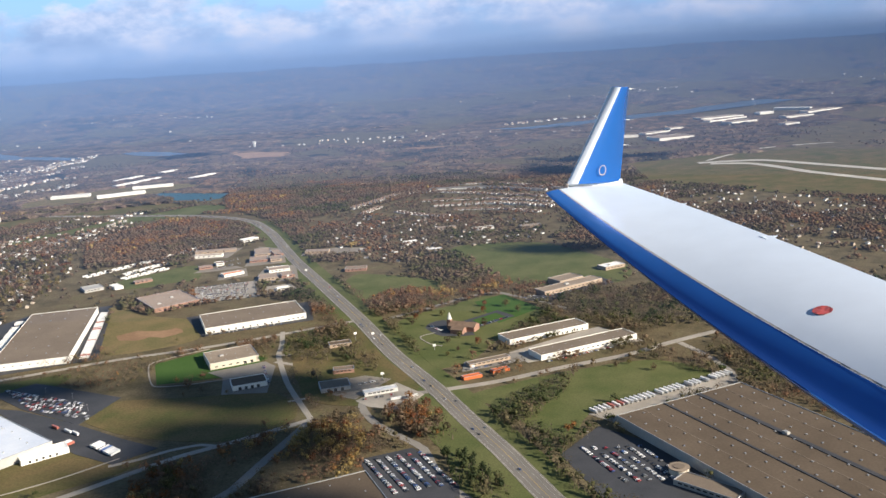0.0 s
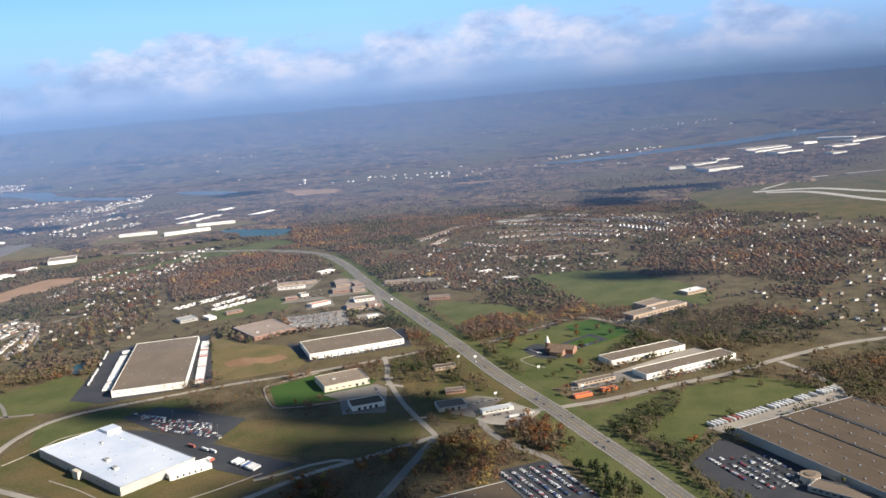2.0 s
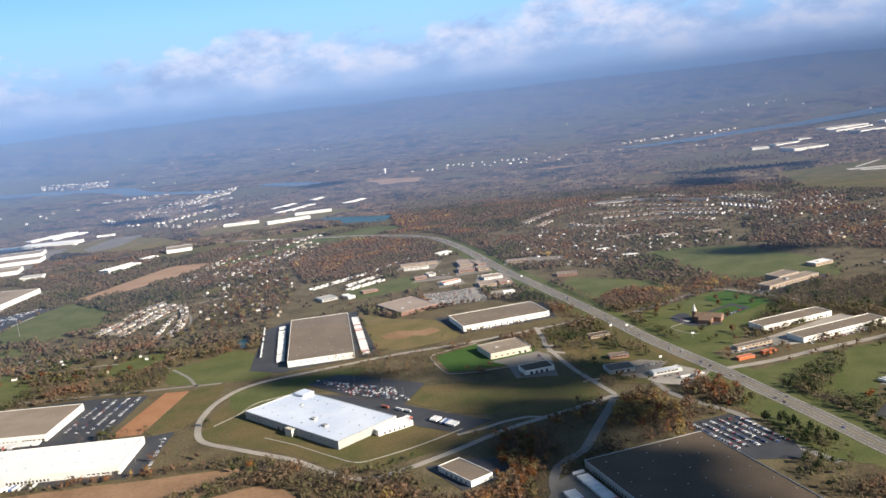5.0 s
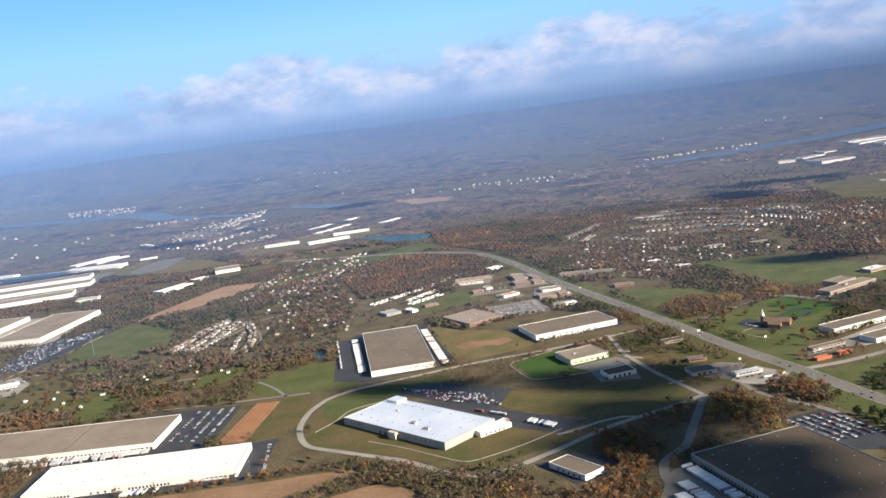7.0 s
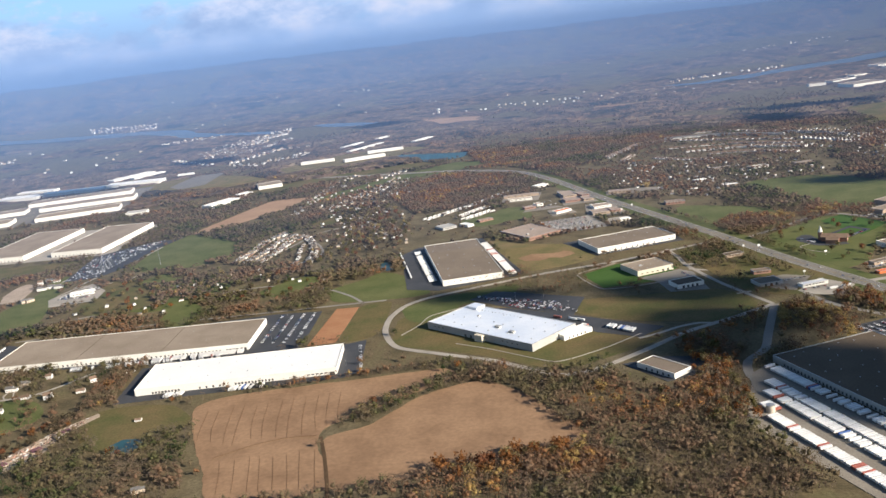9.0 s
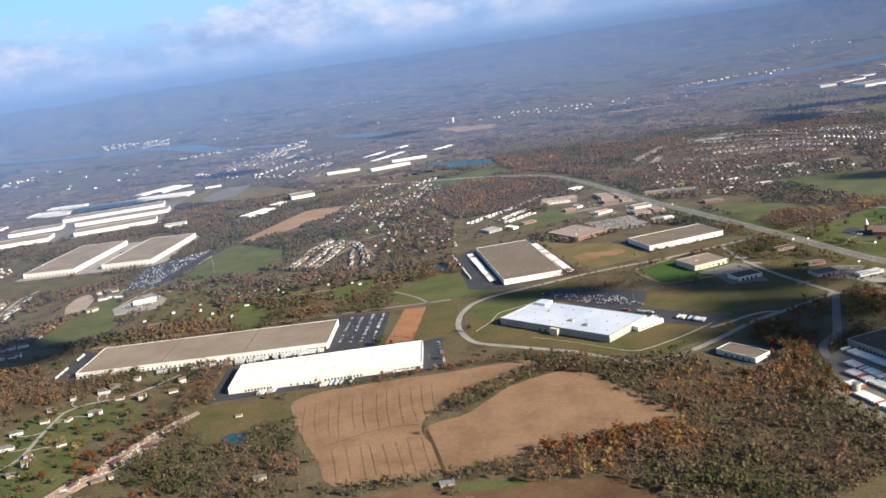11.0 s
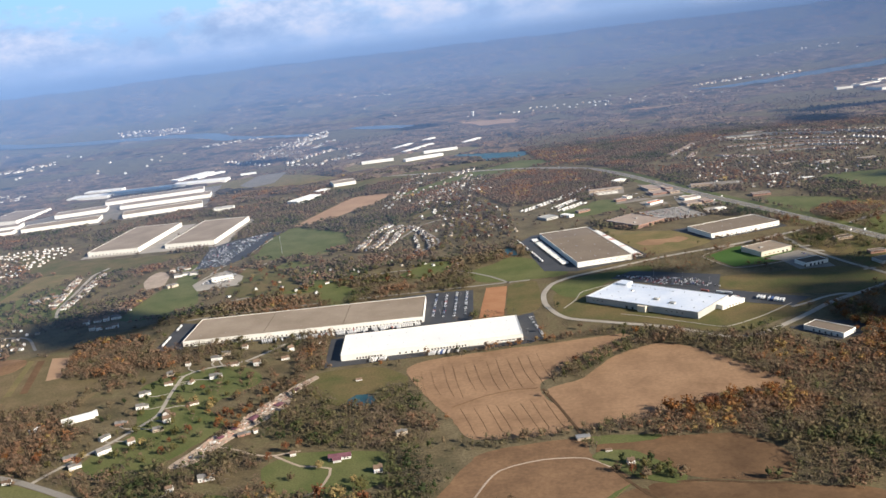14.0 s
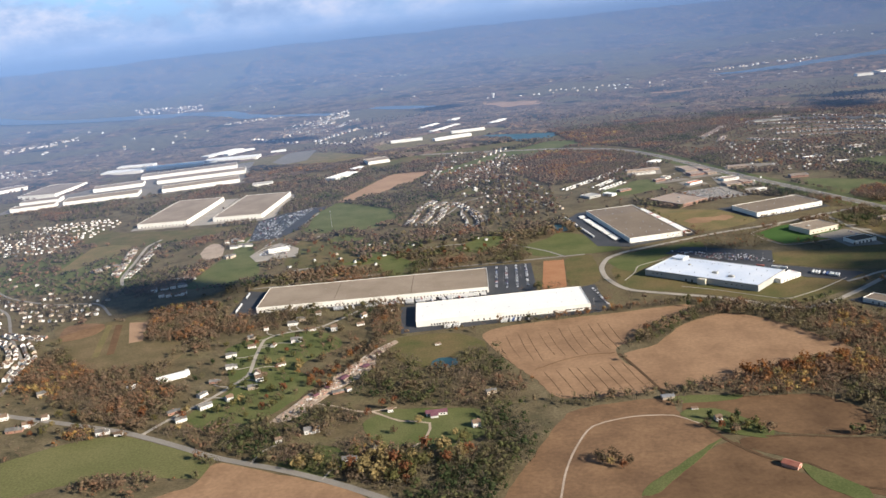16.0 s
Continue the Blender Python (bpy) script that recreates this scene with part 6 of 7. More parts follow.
        high = place[:, None] + ring[None] * w * 0.4
        high[..., 2] += (height * 0.5)[:, None]
        verts.append(np.concatenate([low, high], 1).reshape(-1, 3))
        q = np.array([[0, 1, 4], [0, 4, 3], [1, 2, 5], [1, 5, 4], [2, 0, 3], [2, 3, 5]])
        faces.append((q[None] + np.arange(n)[:, None, None] * 6 + base).reshape(-1, 3))
        tints.append(np.full(n * 6, 0.45))
    v, f, t = np.concatenate(verts), np.concatenate(faces), np.concatenate(tints)
    me = bpy.data.meshes.new(name)
    me.vertices.add(len(v))
    me.vertices.foreach_set("co", v.astype(np.float32).ravel())
    me.loops.add(f.size)
    me.loops.foreach_set("vertex_index", f.astype(np.int32).ravel())
    me.polygons.add(len(f))
    me.polygons.foreach_set("loop_start", np.arange(0, f.size, 3, dtype=np.int32))
    me.update(calc_edges=True)
    me.attributes.new("tint", "FLOAT", "POINT").data.foreach_set("value", t.astype(np.float32))
    if material:
        me.materials.append(M[material])
    return me


# woods that stand dense, and thin ones among houses and lawns
DENSE = [
    [(-285, 300), (-230, 300), (-165, 330), (-150, 200), (-200, 100), (-250, 120), (-262, 200), (-285, 270)],
    [(-287, 415), (-230, 425), (-146, 485), (-150, 388), (-166, 330), (-190, 220), (-285, 280), (-257, 326)],
    [(-130, 512), (-95, 525), (-66, 545), (-60, 480), (-88, 466), (-115, 470)],
    [(-54, 535), (-34, 559), (-20, 541), (-12, 500), (-28, 490)],
    [(18, 534), (54, 571), (78, 588), (66, 549), (36, 503), (70, 430), (90, 385), (50, 420), (14, 500)],
    [(-434, 1019), (-506, 1201), (-433, 1349), (-297, 1280), (-285, 1155), (-345, 1054)],
    [(-533, 2131), (-258, 1713), (106, 1626), (-138, 1345), (-244, 1263), (-365, 1427)],
    [(-865, 556), (-795, 562), (-755, 440), (-780, 446), (-825, 460), (-845, 518)],
    [(-880, 348), (-883, 415), (-815, 352), (-786, 360), (-747, 340), (-748, 292), (-807, 295)],
    [(-513, 271), (-491, 251), (-486, 220), (-512, 130), (-565, 150), (-519, 208)],
    [(-415, 362), (-395, 396), (-345, 436), (-320, 432), (-362, 408), (-392, 366)],
    [(-478, 275), (-440, 275), (-402, 279), (-402, 269), (-440, 267), (-466, 262)],
    [(-346, 293), (-285, 305), (-250, 320), (-235, 285), (-300, 262), (-380, 272), (-388, 277)],
    [(-345, 436), (-300, 428), (-240, 418), (-262, 326), (-292, 400), (-325, 424)],
    [(-520, 418), (-450, 446), (-352, 464), (-300, 445), (-350, 452), (-450, 440)],
    [(-740, 586), (-523, 622), (-480, 622), (-480, 640), (-600, 650), (-760, 640)],
    [(-600, 524), (-590, 505), (-592, 428), (-612, 420), (-625, 470)],
    [(-89, 798), (-60, 842), (-5, 819), (-16, 790), (-66, 775)],
    [(-700, 215), (-640, 235), (-600, 210), (-560, 190), (-520, 150), (-560, 150), (-600, 185), (-640, 205)],
    [(180, 560), (260, 640), (330, 560), (260, 450), (235, 470)],
]
THIN = [
    [(-760, 450), (-620, 480), (-600, 415), (-640, 330), (-668, 270), (-740, 260)],
    [(-480, 690), (-640, 650), (-770, 650), (-740, 860), (-600, 800), (-500, 800)],
    [(-173, 1104), (-133, 1294), (118, 1164), (103, 1030), (-3, 1030), (-66, 951)],
    [(-500, 930), (-643, 1241), (-483, 1365), (-420, 1250), (-510, 1150), (-428, 872)],
    [(-60, 740), (32, 803), (76, 736), (10, 632)],
    [(-3, 1021), (103, 1023), (175, 889), (151, 825), (51, 849)],
    [(-640, 790), (-640, 985), (-520, 1000), (-510, 780)],
    [(-1200, 600), (-1200, 1030), (-940, 880), (-900, 350), (-1000, 420)],
    [(-136, 1319), (-37, 1560), (240, 1300), (118, 1164)],
    [(8, 566), (135, 609), (168, 570), (60, 484)],
]
SCRUB = [
    [(-626, 345), (-560, 340), (-523, 380), (-485, 310), (-490, 283), (-516, 268), (-580, 285), (-610, 300)],
    [(-610, 420), (-625, 345), (-600, 340), (-560, 345), (-600, 400)],
    [(-700, 215), (-640, 240), (-600, 260), (-610, 290), (-660, 270), (-700, 250)],
    [(-318, 638), (-290, 652), (-230, 672), (-240, 640), (-262, 612), (-300, 632)],
    [(-700, 640), (-480, 640), (-500, 800), (-700, 860), (-780, 760)],
]
CLEAR = [
    [(-226, 466), (-230, 420), (-212, 388), (-192, 384), (-176, 405), (-174, 432), (-188, 458)],
    [(-310, 262), (-284, 232), (-286, 214), (-345, 208), (-345, 245)],
]
TAKEN_AT = np.array(TAKEN)


def wooded(p, seed):
    """Chance that a tree stands at each place."""
    r = np.random.RandomState(seed)
    field = value_noise(p[:, 0], p[:, 1], 95, 11) * 0.6 + value_noise(p[:, 0], p[:, 1], 33, 12) * 0.4
    far = np.clip((p[:, 1] - 900) / 900, 0, 1)
    broad = value_noise(p[:, 0], p[:, 1], 330, 13) * 0.55 + value_noise(p[:, 0], p[:, 1], 110, 14) * 0.45
    field = np.where(p[:, 1] > 1700, (broad - 0.5) * 1.5 + 0.54, field)
    chance = np.clip((field - 0.43 + far * 0.05) * 5.0, 0.05, 0.92)
    for k, poly in enumerate(THIN):
        chance[inside(p, poly)] = {0: 0.09, 2: 0.5, 3: 0.55, 7: 0.36, 8: 0.20, 9: 0.3}.get(k, 0.22)
    for poly in OPEN:
        chance[inside(p, poly)] = 0.0
    for poly in DENSE:
        chance[inside(p, poly)] = 0.97
    for poly in SCRUB:
        hit = inside(p, poly)
        chance[hit] = np.clip((field[hit] - 0.10) * 3.6, 0.62, 0.97) if poly is not SCRUB[-1] else np.clip((value_noise(p[hit, 0], p[hit, 1], 30, 23) - 0.34) * 6, 0.10, 0.95)
    for poly in (*LOTS, *CLEAR, *OPEN[-7:]):
        chance[inside(p, poly)] = 0.0
    return p[r.rand(len(p)) < chance]


def clear_of_houses(p, reach=4.5):
    cell = {}
    for x, y in TAKEN_AT:
        cell.setdefault((int(x // 10), int(y // 10)), []).append((x, y))
    keep = np.ones(len(p), bool)
    for n, (x, y) in enumerate(p):
        i, j = int(x // 10), int(y // 10)
        for a in (i - 1, i, i + 1):
            for b in (j - 1, j, j + 1):
                for u, v in cell.get((a, b), ()):
                    if (u - x) ** 2 + (v - y) ** 2 < reach * reach:
                        keep[n] = False
    return p[keep]


LOTS = [[(p.co.x, p.co.y) for p in ob.data.vertices[:len(ob.data.vertices) // 2]] for ob in scene.objects if ob.type == "MESH" and ob.name.split(".")[0] in ("parking_lot", "pond", "river")]


TINTED = [      # rust-brown ridges and olive hollows
    ([(-626, 345), (-560, 340), (-523, 380), (-485, 310), (-486, 220), (-512, 130), (-565, 150), (-516, 268), (-580, 285), (-610, 300)], -0.16),
    ([(-434, 1019), (-506, 1201), (-433, 1349), (-297, 1300), (-285, 1155), (-345, 1054)], 0.15),
    ([(-533, 2131), (-258, 1713), (106, 1626), (-138, 1345), (-244, 1263), (-365, 1427)], 0.07),
    ([(-173, 1104), (-133, 1294), (118, 1164), (103, 1030), (-3, 1030), (-66, 951)], 0.10),
    ([(150, 1280), (330, 1400), (600, 1130), (560, 900), (300, 860), (220, 1000)], 0.12),
    ([(-545, 885), (-640, 1240), (-480, 1365), (-420, 1250), (-480, 1000), (-401, 836)], 0.06),
    ([(-346, 300), (-285, 312), (-250, 322), (-240, 290), (-300, 262), (-380, 272)], 0.16),
    ([(-190, 470), (-146, 485), (-150, 330), (-190, 330)], 0.20),
    ([(-880, 348), (-883, 415), (-815, 352), (-786, 360), (-747, 340), (-748, 292), (-807, 295)], 0.14),
    ([(-865, 556), (-795, 562), (-755, 440), (-780, 446), (-825, 460), (-845, 518)], 0.14),
    ([(-130, 512), (-95, 525), (-66, 545), (-60, 480), (-88, 466), (-115, 470)], 0.20),
    ([(-54, 535), (-34, 559), (-20, 541), (-12, 500), (-28, 490)], 0.24),
    ([(-95, 798), (-60, 850), (0, 825), (-10, 780), (-66, 770)], 0.14),
    ([(-600, 530), (-585, 500), (-590, 420), (-625, 415), (-630, 480)], 0.22),
    ([(-287, 415), (-230, 425), (-146, 485), (-150, 388), (-166, 330), (-190, 220), (-285, 280)], 0.06),
]


def tree_tints(p, seed):
    r = np.random.RandomState(seed)
    zone = value_noise(p[:, 0], p[:, 1], 60, 15) * 0.5 + value_noise(p[:, 0], p[:, 1], 22, 16) * 0.5
    for poly, shift in TINTED:
        zone[inside(p, poly)] += shift
    calm = np.where(p[:, 1] > 900, 0.85, 1.0)
    return np.clip(0.44 + (zone - 0.5) * 1.45 * calm + r.normal(0, 0.08, len(p)) * calm, 0, 1)


def seen(p, near, far):
    """Between two distances from the line of flight, and inside the wedge that the flight looks into."""
    along = np.clip(((p - np.array((0, 0))) @ np.array((-484.0, -275.0))) / (484.0 ** 2 + 275.0 ** 2), 0, 1)
    d = np.hypot(p[:, 0] + 484 * along, p[:, 1] + 275 * along)
    wedge = (p[:, 0] < 0.56 * p[:, 1] + 120) & (p[:, 0] > -484 - 0.72 * (p[:, 1] + 275) - 150)
    return p[(d >= near) & (d < far) & wedge]


NEAR = [(-1100, 60), (400, 60), (700, 1050), (-1500, 1050)]
MIDDLE = [(-1900, 500), (900, 500), (1200, 1900), (-2000, 1900)]
near = clear_of_houses(off_roads(wooded(seen(sow(NEAR, 4.4, 41, 1.0, 0.5), 290, 860), 42), 0.5), 4.0)
middle = clear_of_houses(off_roads(wooded(seen(sow(MIDDLE, 5.2, 43, 1.0, 0.5), 860, 1700), 44), 0.5), 3.2)
FAR = [(-3000, 1300), (1900, 1300), (2600, 3000), (-3300, 3000)]
far = off_roads(wooded(seen(sow(FAR, 15, 45, 1.0, 0.5), 1600, 2400), 46), 1.0)
# more bare stands at middle range: their grey stands in for haze
pick_mid = np.random.RandomState(50).rand(len(middle)) < 0.30 + 0.5 * value_noise(middle[:, 0], middle[:, 1], 60, 20)
pick = np.random.RandomState(49).rand(len(near)) < 0.22 + 0.45 * value_noise(near[:, 0], near[:, 1], 26, 19)
BRUSH = [(-330, 660), (-225, 684), (-222, 600), (-262, 600), (-330, 630)]
for name, p, lo, hi, leaves, cores, seed, leaf, key, label in (
        ("woods", near[~pick], 2.8, 9.4, 84, 2, 51, 0.19, "foliage", "autumn woods of rust, olive and brown crowns"),
        ("bare_woods", near[pick], 3.2, 9.0, 54, 0, 55, 0.21, "bare", "half-bare grey-brown autumn woods"),
        ("woods", middle[~pick_mid], 2.6, 6.6, 14, 1, 52, 0.42, "foliage", "autumn woods of rust, olive and brown crowns"),
        ("bare_woods", middle[pick_mid], 2.6, 6.2, 14, 1, 56, 0.42, "bare", "half-bare grey-brown autumn woods"),
        ("far_woods", far, 3.4, 7.0, 4, 1, 53, 0.6, "hazed_foliage", "hazy brown autumn woods on far hills")):
    r = np.random.RandomState(seed)
    h = lo + (hi - lo) * np.clip(0.62 * r.beta(2.0, 1.8, len(p)) + 0.50 * value_noise(p[:, 0], p[:, 1], 19, 18) - 0.08, 0, 1)
    h = np.where(inside(p, BRUSH), h * 0.5, h)
    tint = tree_tints(p, seed)
    rad = h * r.uniform(0.36, 0.54, len(p)) * (1.4 if name == "far_woods" else 1.35 if leaves == 14 else 1.0)
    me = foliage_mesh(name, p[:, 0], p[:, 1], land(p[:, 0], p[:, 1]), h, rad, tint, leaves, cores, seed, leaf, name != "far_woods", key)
    tagged(new(name, me), label, "woods", kind="stuff")


def canopy(x0, x1, y0, y1, step, near_d, far_d, tall, seed):
    """The merged tops of far woods: one rough sheet that dips into the ground at clearings."""
    r = np.random.RandomState(seed)
    xs, ys = np.arange(x0, x1, step), np.arange(y0, y1, step)
    w = len(xs)
    p = np.stack(np.meshgrid(xs, ys), 2).reshape(-1, 2) + r.uniform(-0.3, 0.3, (w * len(ys), 2)) * step
    broad = value_noise(p[:, 0], p[:, 1], 300, 13) * 0.5 + value_noise(p[:, 0], p[:, 1], 110, 14) * 0.3 + value_noise(p[:, 0], p[:, 1], 45, 17) * 0.2
    grow = np.clip((broad - 0.42) * 9, 0, 1)
    for poly in (*OPEN, *LOTS, *FOOT):
        grow[inside(p, list(map(tuple, poly)))] = 0
    cell = set()
    for x, y in TAKEN_AT:
        cell.add((int(x // 12), int(y // 12)))
    grow[np.array([(int(x // 12), int(y // 12)) in cell for x, y in p])] = 0
    z = land(p[:, 0], p[:, 1]) - 0.8 + grow * (1.2 + tall * (0.35 + 0.65 * r.rand(len(p))))
    keep = np.zeros(len(p), bool)
    along = np.clip((p @ np.array((-484.0, -275.0))) / (484.0 ** 2 + 275.0 ** 2), 0, 1)
    d = np.hypot(p[:, 0] + 484 * along, p[:, 1] + 275 * along)
    keep = (d >= near_d) & (d < far_d) & (p[:, 0] < 0.6 * p[:, 1] + 150) & (p[:, 0] > -484 - 0.8 * (p[:, 1] + 275) - 150)
    q = (np.arange(len(ys) - 1)[:, None] * w + np.arange(w - 1)[None]).ravel()
    quads = np.stack([q, q + 1, q + w + 1, q + w], 1)
    quads = quads[keep[quads].all(1) & (grow[quads].max(1) > 0)]
    used, flat = np.unique(quads, return_inverse=True)
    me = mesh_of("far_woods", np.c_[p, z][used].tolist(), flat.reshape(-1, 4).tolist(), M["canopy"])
    return tagged(new("far_woods", me), "hazy brown autumn woods on far hills", "woods", kind="stuff")


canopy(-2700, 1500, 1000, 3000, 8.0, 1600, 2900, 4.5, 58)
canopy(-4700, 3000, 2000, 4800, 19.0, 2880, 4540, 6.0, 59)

# ---- single trees on lawns, in gardens and along the lanes ----
PROTO = []
for n, (colour, wide, tall) in enumerate((("tan", 0.46, 1.0), ("rust", 0.40, 1.0), ("orange", 0.42, 1.0), ("olive", 0.44, 1.0), ("brown", 0.42, 1.0), ("green", 0.30, 1.1), ("tan", 0.40, 0.9), ("olive", 0.5, 0.9))):
    h = np.array([5.0 * tall])
    me = foliage_mesh("crown", np.zeros(1), np.zeros(1), np.zeros(1), h, h * wide, np.array([0.5]), 130, 4, 70 + n, 0.26, False, None)
    me.materials.append(SINGLE[colour])
    names = {"tan": "tan autumn", "rust": "rust-red autumn", "orange": "bright orange autumn", "olive": "olive green", "brown": "brown half-bare", "green": "dark evergreen"}
    ob = thing("tree", names[colour] + " tree with a rounded uneven crown", "tree", "single trees")
    part("crown", me, None, ob)
    part("trunk", tube(0, 0, 0, 2.6, 0.2, 6, 0.1), M["bark"], ob)
    PROTO.append(ob)
rt = random.Random(9)


GROVE = []      # garden trees too many to count


def put_tree(x, y, pick, size, joined=False):
    if joined:
        GROVE.append((PROTO[pick], pose(x, y, 0, 0, 0, rt.uniform(0, 360)) @ Matrix.Scale(size, 4)))
        return None
    return copy_thing(PROTO[pick], pose(x, y, 0, 0, 0, rt.uniform(0, 360)) @ Matrix.Scale(size, 4))


for x, y, pick, size in ((-560, 252, 0, 1.2), (-535, 232, 0, 1.0), (-575, 240, 4, 1.1), (-583, 230, 3, 1.0), (-596, 268, 1, 1.3), (-588, 280, 1, 1.4), (-580, 286, 1, 1.2), (-366, 224, 7, 1.3), (-360, 217, 7, 1.4), (-354, 221, 7, 1.3), (-374, 219, 1, 1.1), (-369, 212, 2, 0.8), (-378, 233, 5, 1.2), (-362, 230, 5, 1.3),
                         (-353, 212, 3, 1.2), (-382, 222, 4, 1.2), (132, 585, 4, 1.0), (108, 596, 4, 0.9), (118, 600, 3, 0.8), (60, 492, 2, 1.0), (64, 497, 2, 0.9), (-2, 650, 4, 0.8), (-10, 640, 3, 0.8), (-545, 425, 2, 0.9), (-556, 346, 2, 1.0), (-548, 342, 1, 1.0), (-340, 448, 2, 1.2), (-336, 442, 7, 1.3), (-350, 444, 5, 1.1), (-448, 186, 4, 1.5), (-442, 191, 4, 1.4), (-444, 183, 0, 1.0), (-439, 186, 4, 1.3), (-437, 178, 1, 1.1), (-450, 192, 4, 1.1), (-433, 183, 4, 1.2), (-176, 448, 2, 1.2), (-170, 436, 0, 1.3), (-206, 380, 7, 1.0)):
    put_tree(x, y, pick, size)
for poly, gap, picks, seed in (
        ([(-643, 205), (-560, 200), (-556, 168), (-600, 188)], 8.5, (0, 0, 6, 0, 1, 3), 81),
        ([(-600, 222), (-560, 212), (-530, 222), (-520, 205), (-560, 178), (-590, 195)], 7.0, (0, 0, 6, 6, 3, 1), 82),
        ([(-745, 440), (-640, 455), (-640, 330), (-690, 262), (-745, 262)], 16, (0, 1, 4, 3, 4, 5, 7, 3), 83),
        ([(-880, 290), (-760, 320), (-745, 260), (-850, 262)], 13, (1, 2, 4, 3, 0), 84),
        ([(-640, 292), (-600, 420), (-614, 425), (-650, 330)], 8, (1, 1, 4, 4, 2), 85),
        ([(-15, 478), (2, 470), (20, 420), (-8, 436)], 6.0, (5, 5, 5), 86),
        ([(-60, 735), (30, 800), (70, 740), (10, 640)], 26, (4, 1, 3), 87),
        ([(-180, 470), (-153, 470), (-156, 330), (-185, 330)], 6.5, (2, 0, 3, 2, 2), 88),
        ([(-345, 298), (-270, 318), (-262, 308), (-330, 282)], 6.0, (2, 2, 0, 2, 1), 89),
        ([(-480, 690), (-640, 655), (-760, 655), (-735, 800), (-600, 790), (-500, 760)], 19, (1, 7, 2, 4, 0, 3), 90),
        ([(-56, 537), (-34, 559), (-18, 541), (-10, 500), (-28, 488)], 7.5, (2, 1, 2, 4, 1), 92),
        ([(-105, 520), (-66, 542), (-60, 484), (-88, 470)], 8.5, (2, 1, 4, 4, 0), 93),
        ([(-415, 362), (-392, 398), (-352, 430), (-376, 404), (-398, 370)], 8, (0, 1, 7, 3), 91),
        ([(-535, 790), (-432, 850), (-436, 975), (-490, 1120), (-570, 1100), (-522, 960)], 10, (4, 0, 3, 4, 1, 7, 6), 94)):
    for x, y in clear_of_houses(off_roads(sow(poly, gap, seed, 0.85), 0.5), 4.0):
        put_tree(float(x), float(y), rt.choice(picks), rt.uniform(0.8, 1.45) * (1.45 if seed in (81, 82) else 1.35 if seed == 89 else 1.08 if seed == 88 else 1.0), seed in (84, 85, 87, 88, 89, 90, 94))
join_rows("garden_trees", "scattered autumn trees in gardens and along lanes", "trees", GROVE)
for ob in PROTO:
    for o in (*ob.children_recursive, ob):
        bpy.data.objects.remove(o)


# ---- vehicles ----
def car_kind(colour, label, van=False):
    ob = thing("car", label, "car", "parked cars")
    bm = bmesh.new()
    prof = [(0, 0.16), (2.3, 0.16), (2.3, 0.42), (1.75, 0.48), (0.1, 0.5), (0, 0.4)] if not van else [(0, 0.16), (2.4, 0.16), (2.4, 0.5), (2.1, 0.6), (0.0, 0.6)]
    a, b = [bm.verts.new((x, 0, z)) for x, z in prof], [bm.verts.new((x, 0.92, z)) for x, z in prof]
    for i in range(len(prof)):
        bm.faces.new((a[i], b[i], b[(i + 1) % len(prof)], a[(i + 1) % len(prof)]))
    bm.faces.new(a)
    bm.faces.new(b[::-1])
    bmesh.ops.recalc_face_normals(bm, faces=bm.faces)
    part("body", bm, M["car_" + colour], ob)
    top = bmesh.new()
    z0, z1 = (0.5, 0.76) if not van else (0.6, 0.95)
    lo = [top.verts.new(p) for p in ((0.25, 0.06, z0), (1.75, 0.06, z0), (1.75, 0.86, z0), (0.25, 0.86, z0))]
    hi = [top.verts.new(p) for p in ((0.5, 0.14, z1), (1.35, 0.14, z1), (1.35, 0.78, z1), (0.5, 0.78, z1))]
    for i in range(4):
        top.faces.new((lo[i], lo[(i + 1) % 4], hi[(i + 1) % 4], hi[i]))
    part("window_band", top, M["glass"], ob)
    part("roof_panel", box(0.48, 0.13, z1 - 0.01, 1.37, 0.79, z1 + 0.03), M["car_" + colour], ob)
    for x in (0.45, 1.85):
        for y in (0.0, 0.80):
            w = bmesh.new()
            bmesh.ops.create_cone(w, cap_ends=True, segments=8, radius1=0.17, radius2=0.17, depth=0.14, matrix=Matrix.Translation((x, y + 0.06, 0.17)) @ Matrix.Rotation(radians(90), 4, "X"))
            part("wheel", w, M["rubber"], ob)
    return ob


CARS = [car_kind(c, c + " car parked on the asphalt", v) for c, v in (("white", False), ("silver", False), ("black", False), ("red", False), ("blue", False), ("grey", False), ("white", True))]


def trailer_kind(mat, label):
    ob = thing("semi_trailer", label, "trailer", "parked trailers")
    part("cargo_box", box(0, 0, 0.55, 7.2, 1.3, 2.0), M[mat], ob)
    part("rear_door", box(7.2, 0.06, 0.6, 7.25, 1.24, 1.95), M["metal"], ob)
    part("landing_gear", box(1.2, 0.2, 0, 1.35, 1.1, 0.55), M["rubber"], ob)
    w = bmesh.new()
    for x in (5.7, 6.4):
        bmesh.ops.create_cone(w, cap_ends=True, segments=10, radius1=0.27, radius2=0.27, depth=1.25, matrix=Matrix.Translation((x, 0.65, 0.27)) @ Matrix.Rotation(radians(90), 4, "X"))
    part("wheel_set", w, M["rubber"], ob)
    return ob


TRAILERS = [trailer_kind("trailer", "white semi-trailer parked in a row"), trailer_kind("trailer", "white semi-trailer parked in a row"), trailer_kind("trailer", "white semi-trailer parked in a row"), trailer_kind("trailer_red", "reddish semi-trailer parked among white ones"), trailer_kind("trailer_blue", "blue semi-trailer parked among white ones")]
rc = random.Random(17)


JOINED = {}


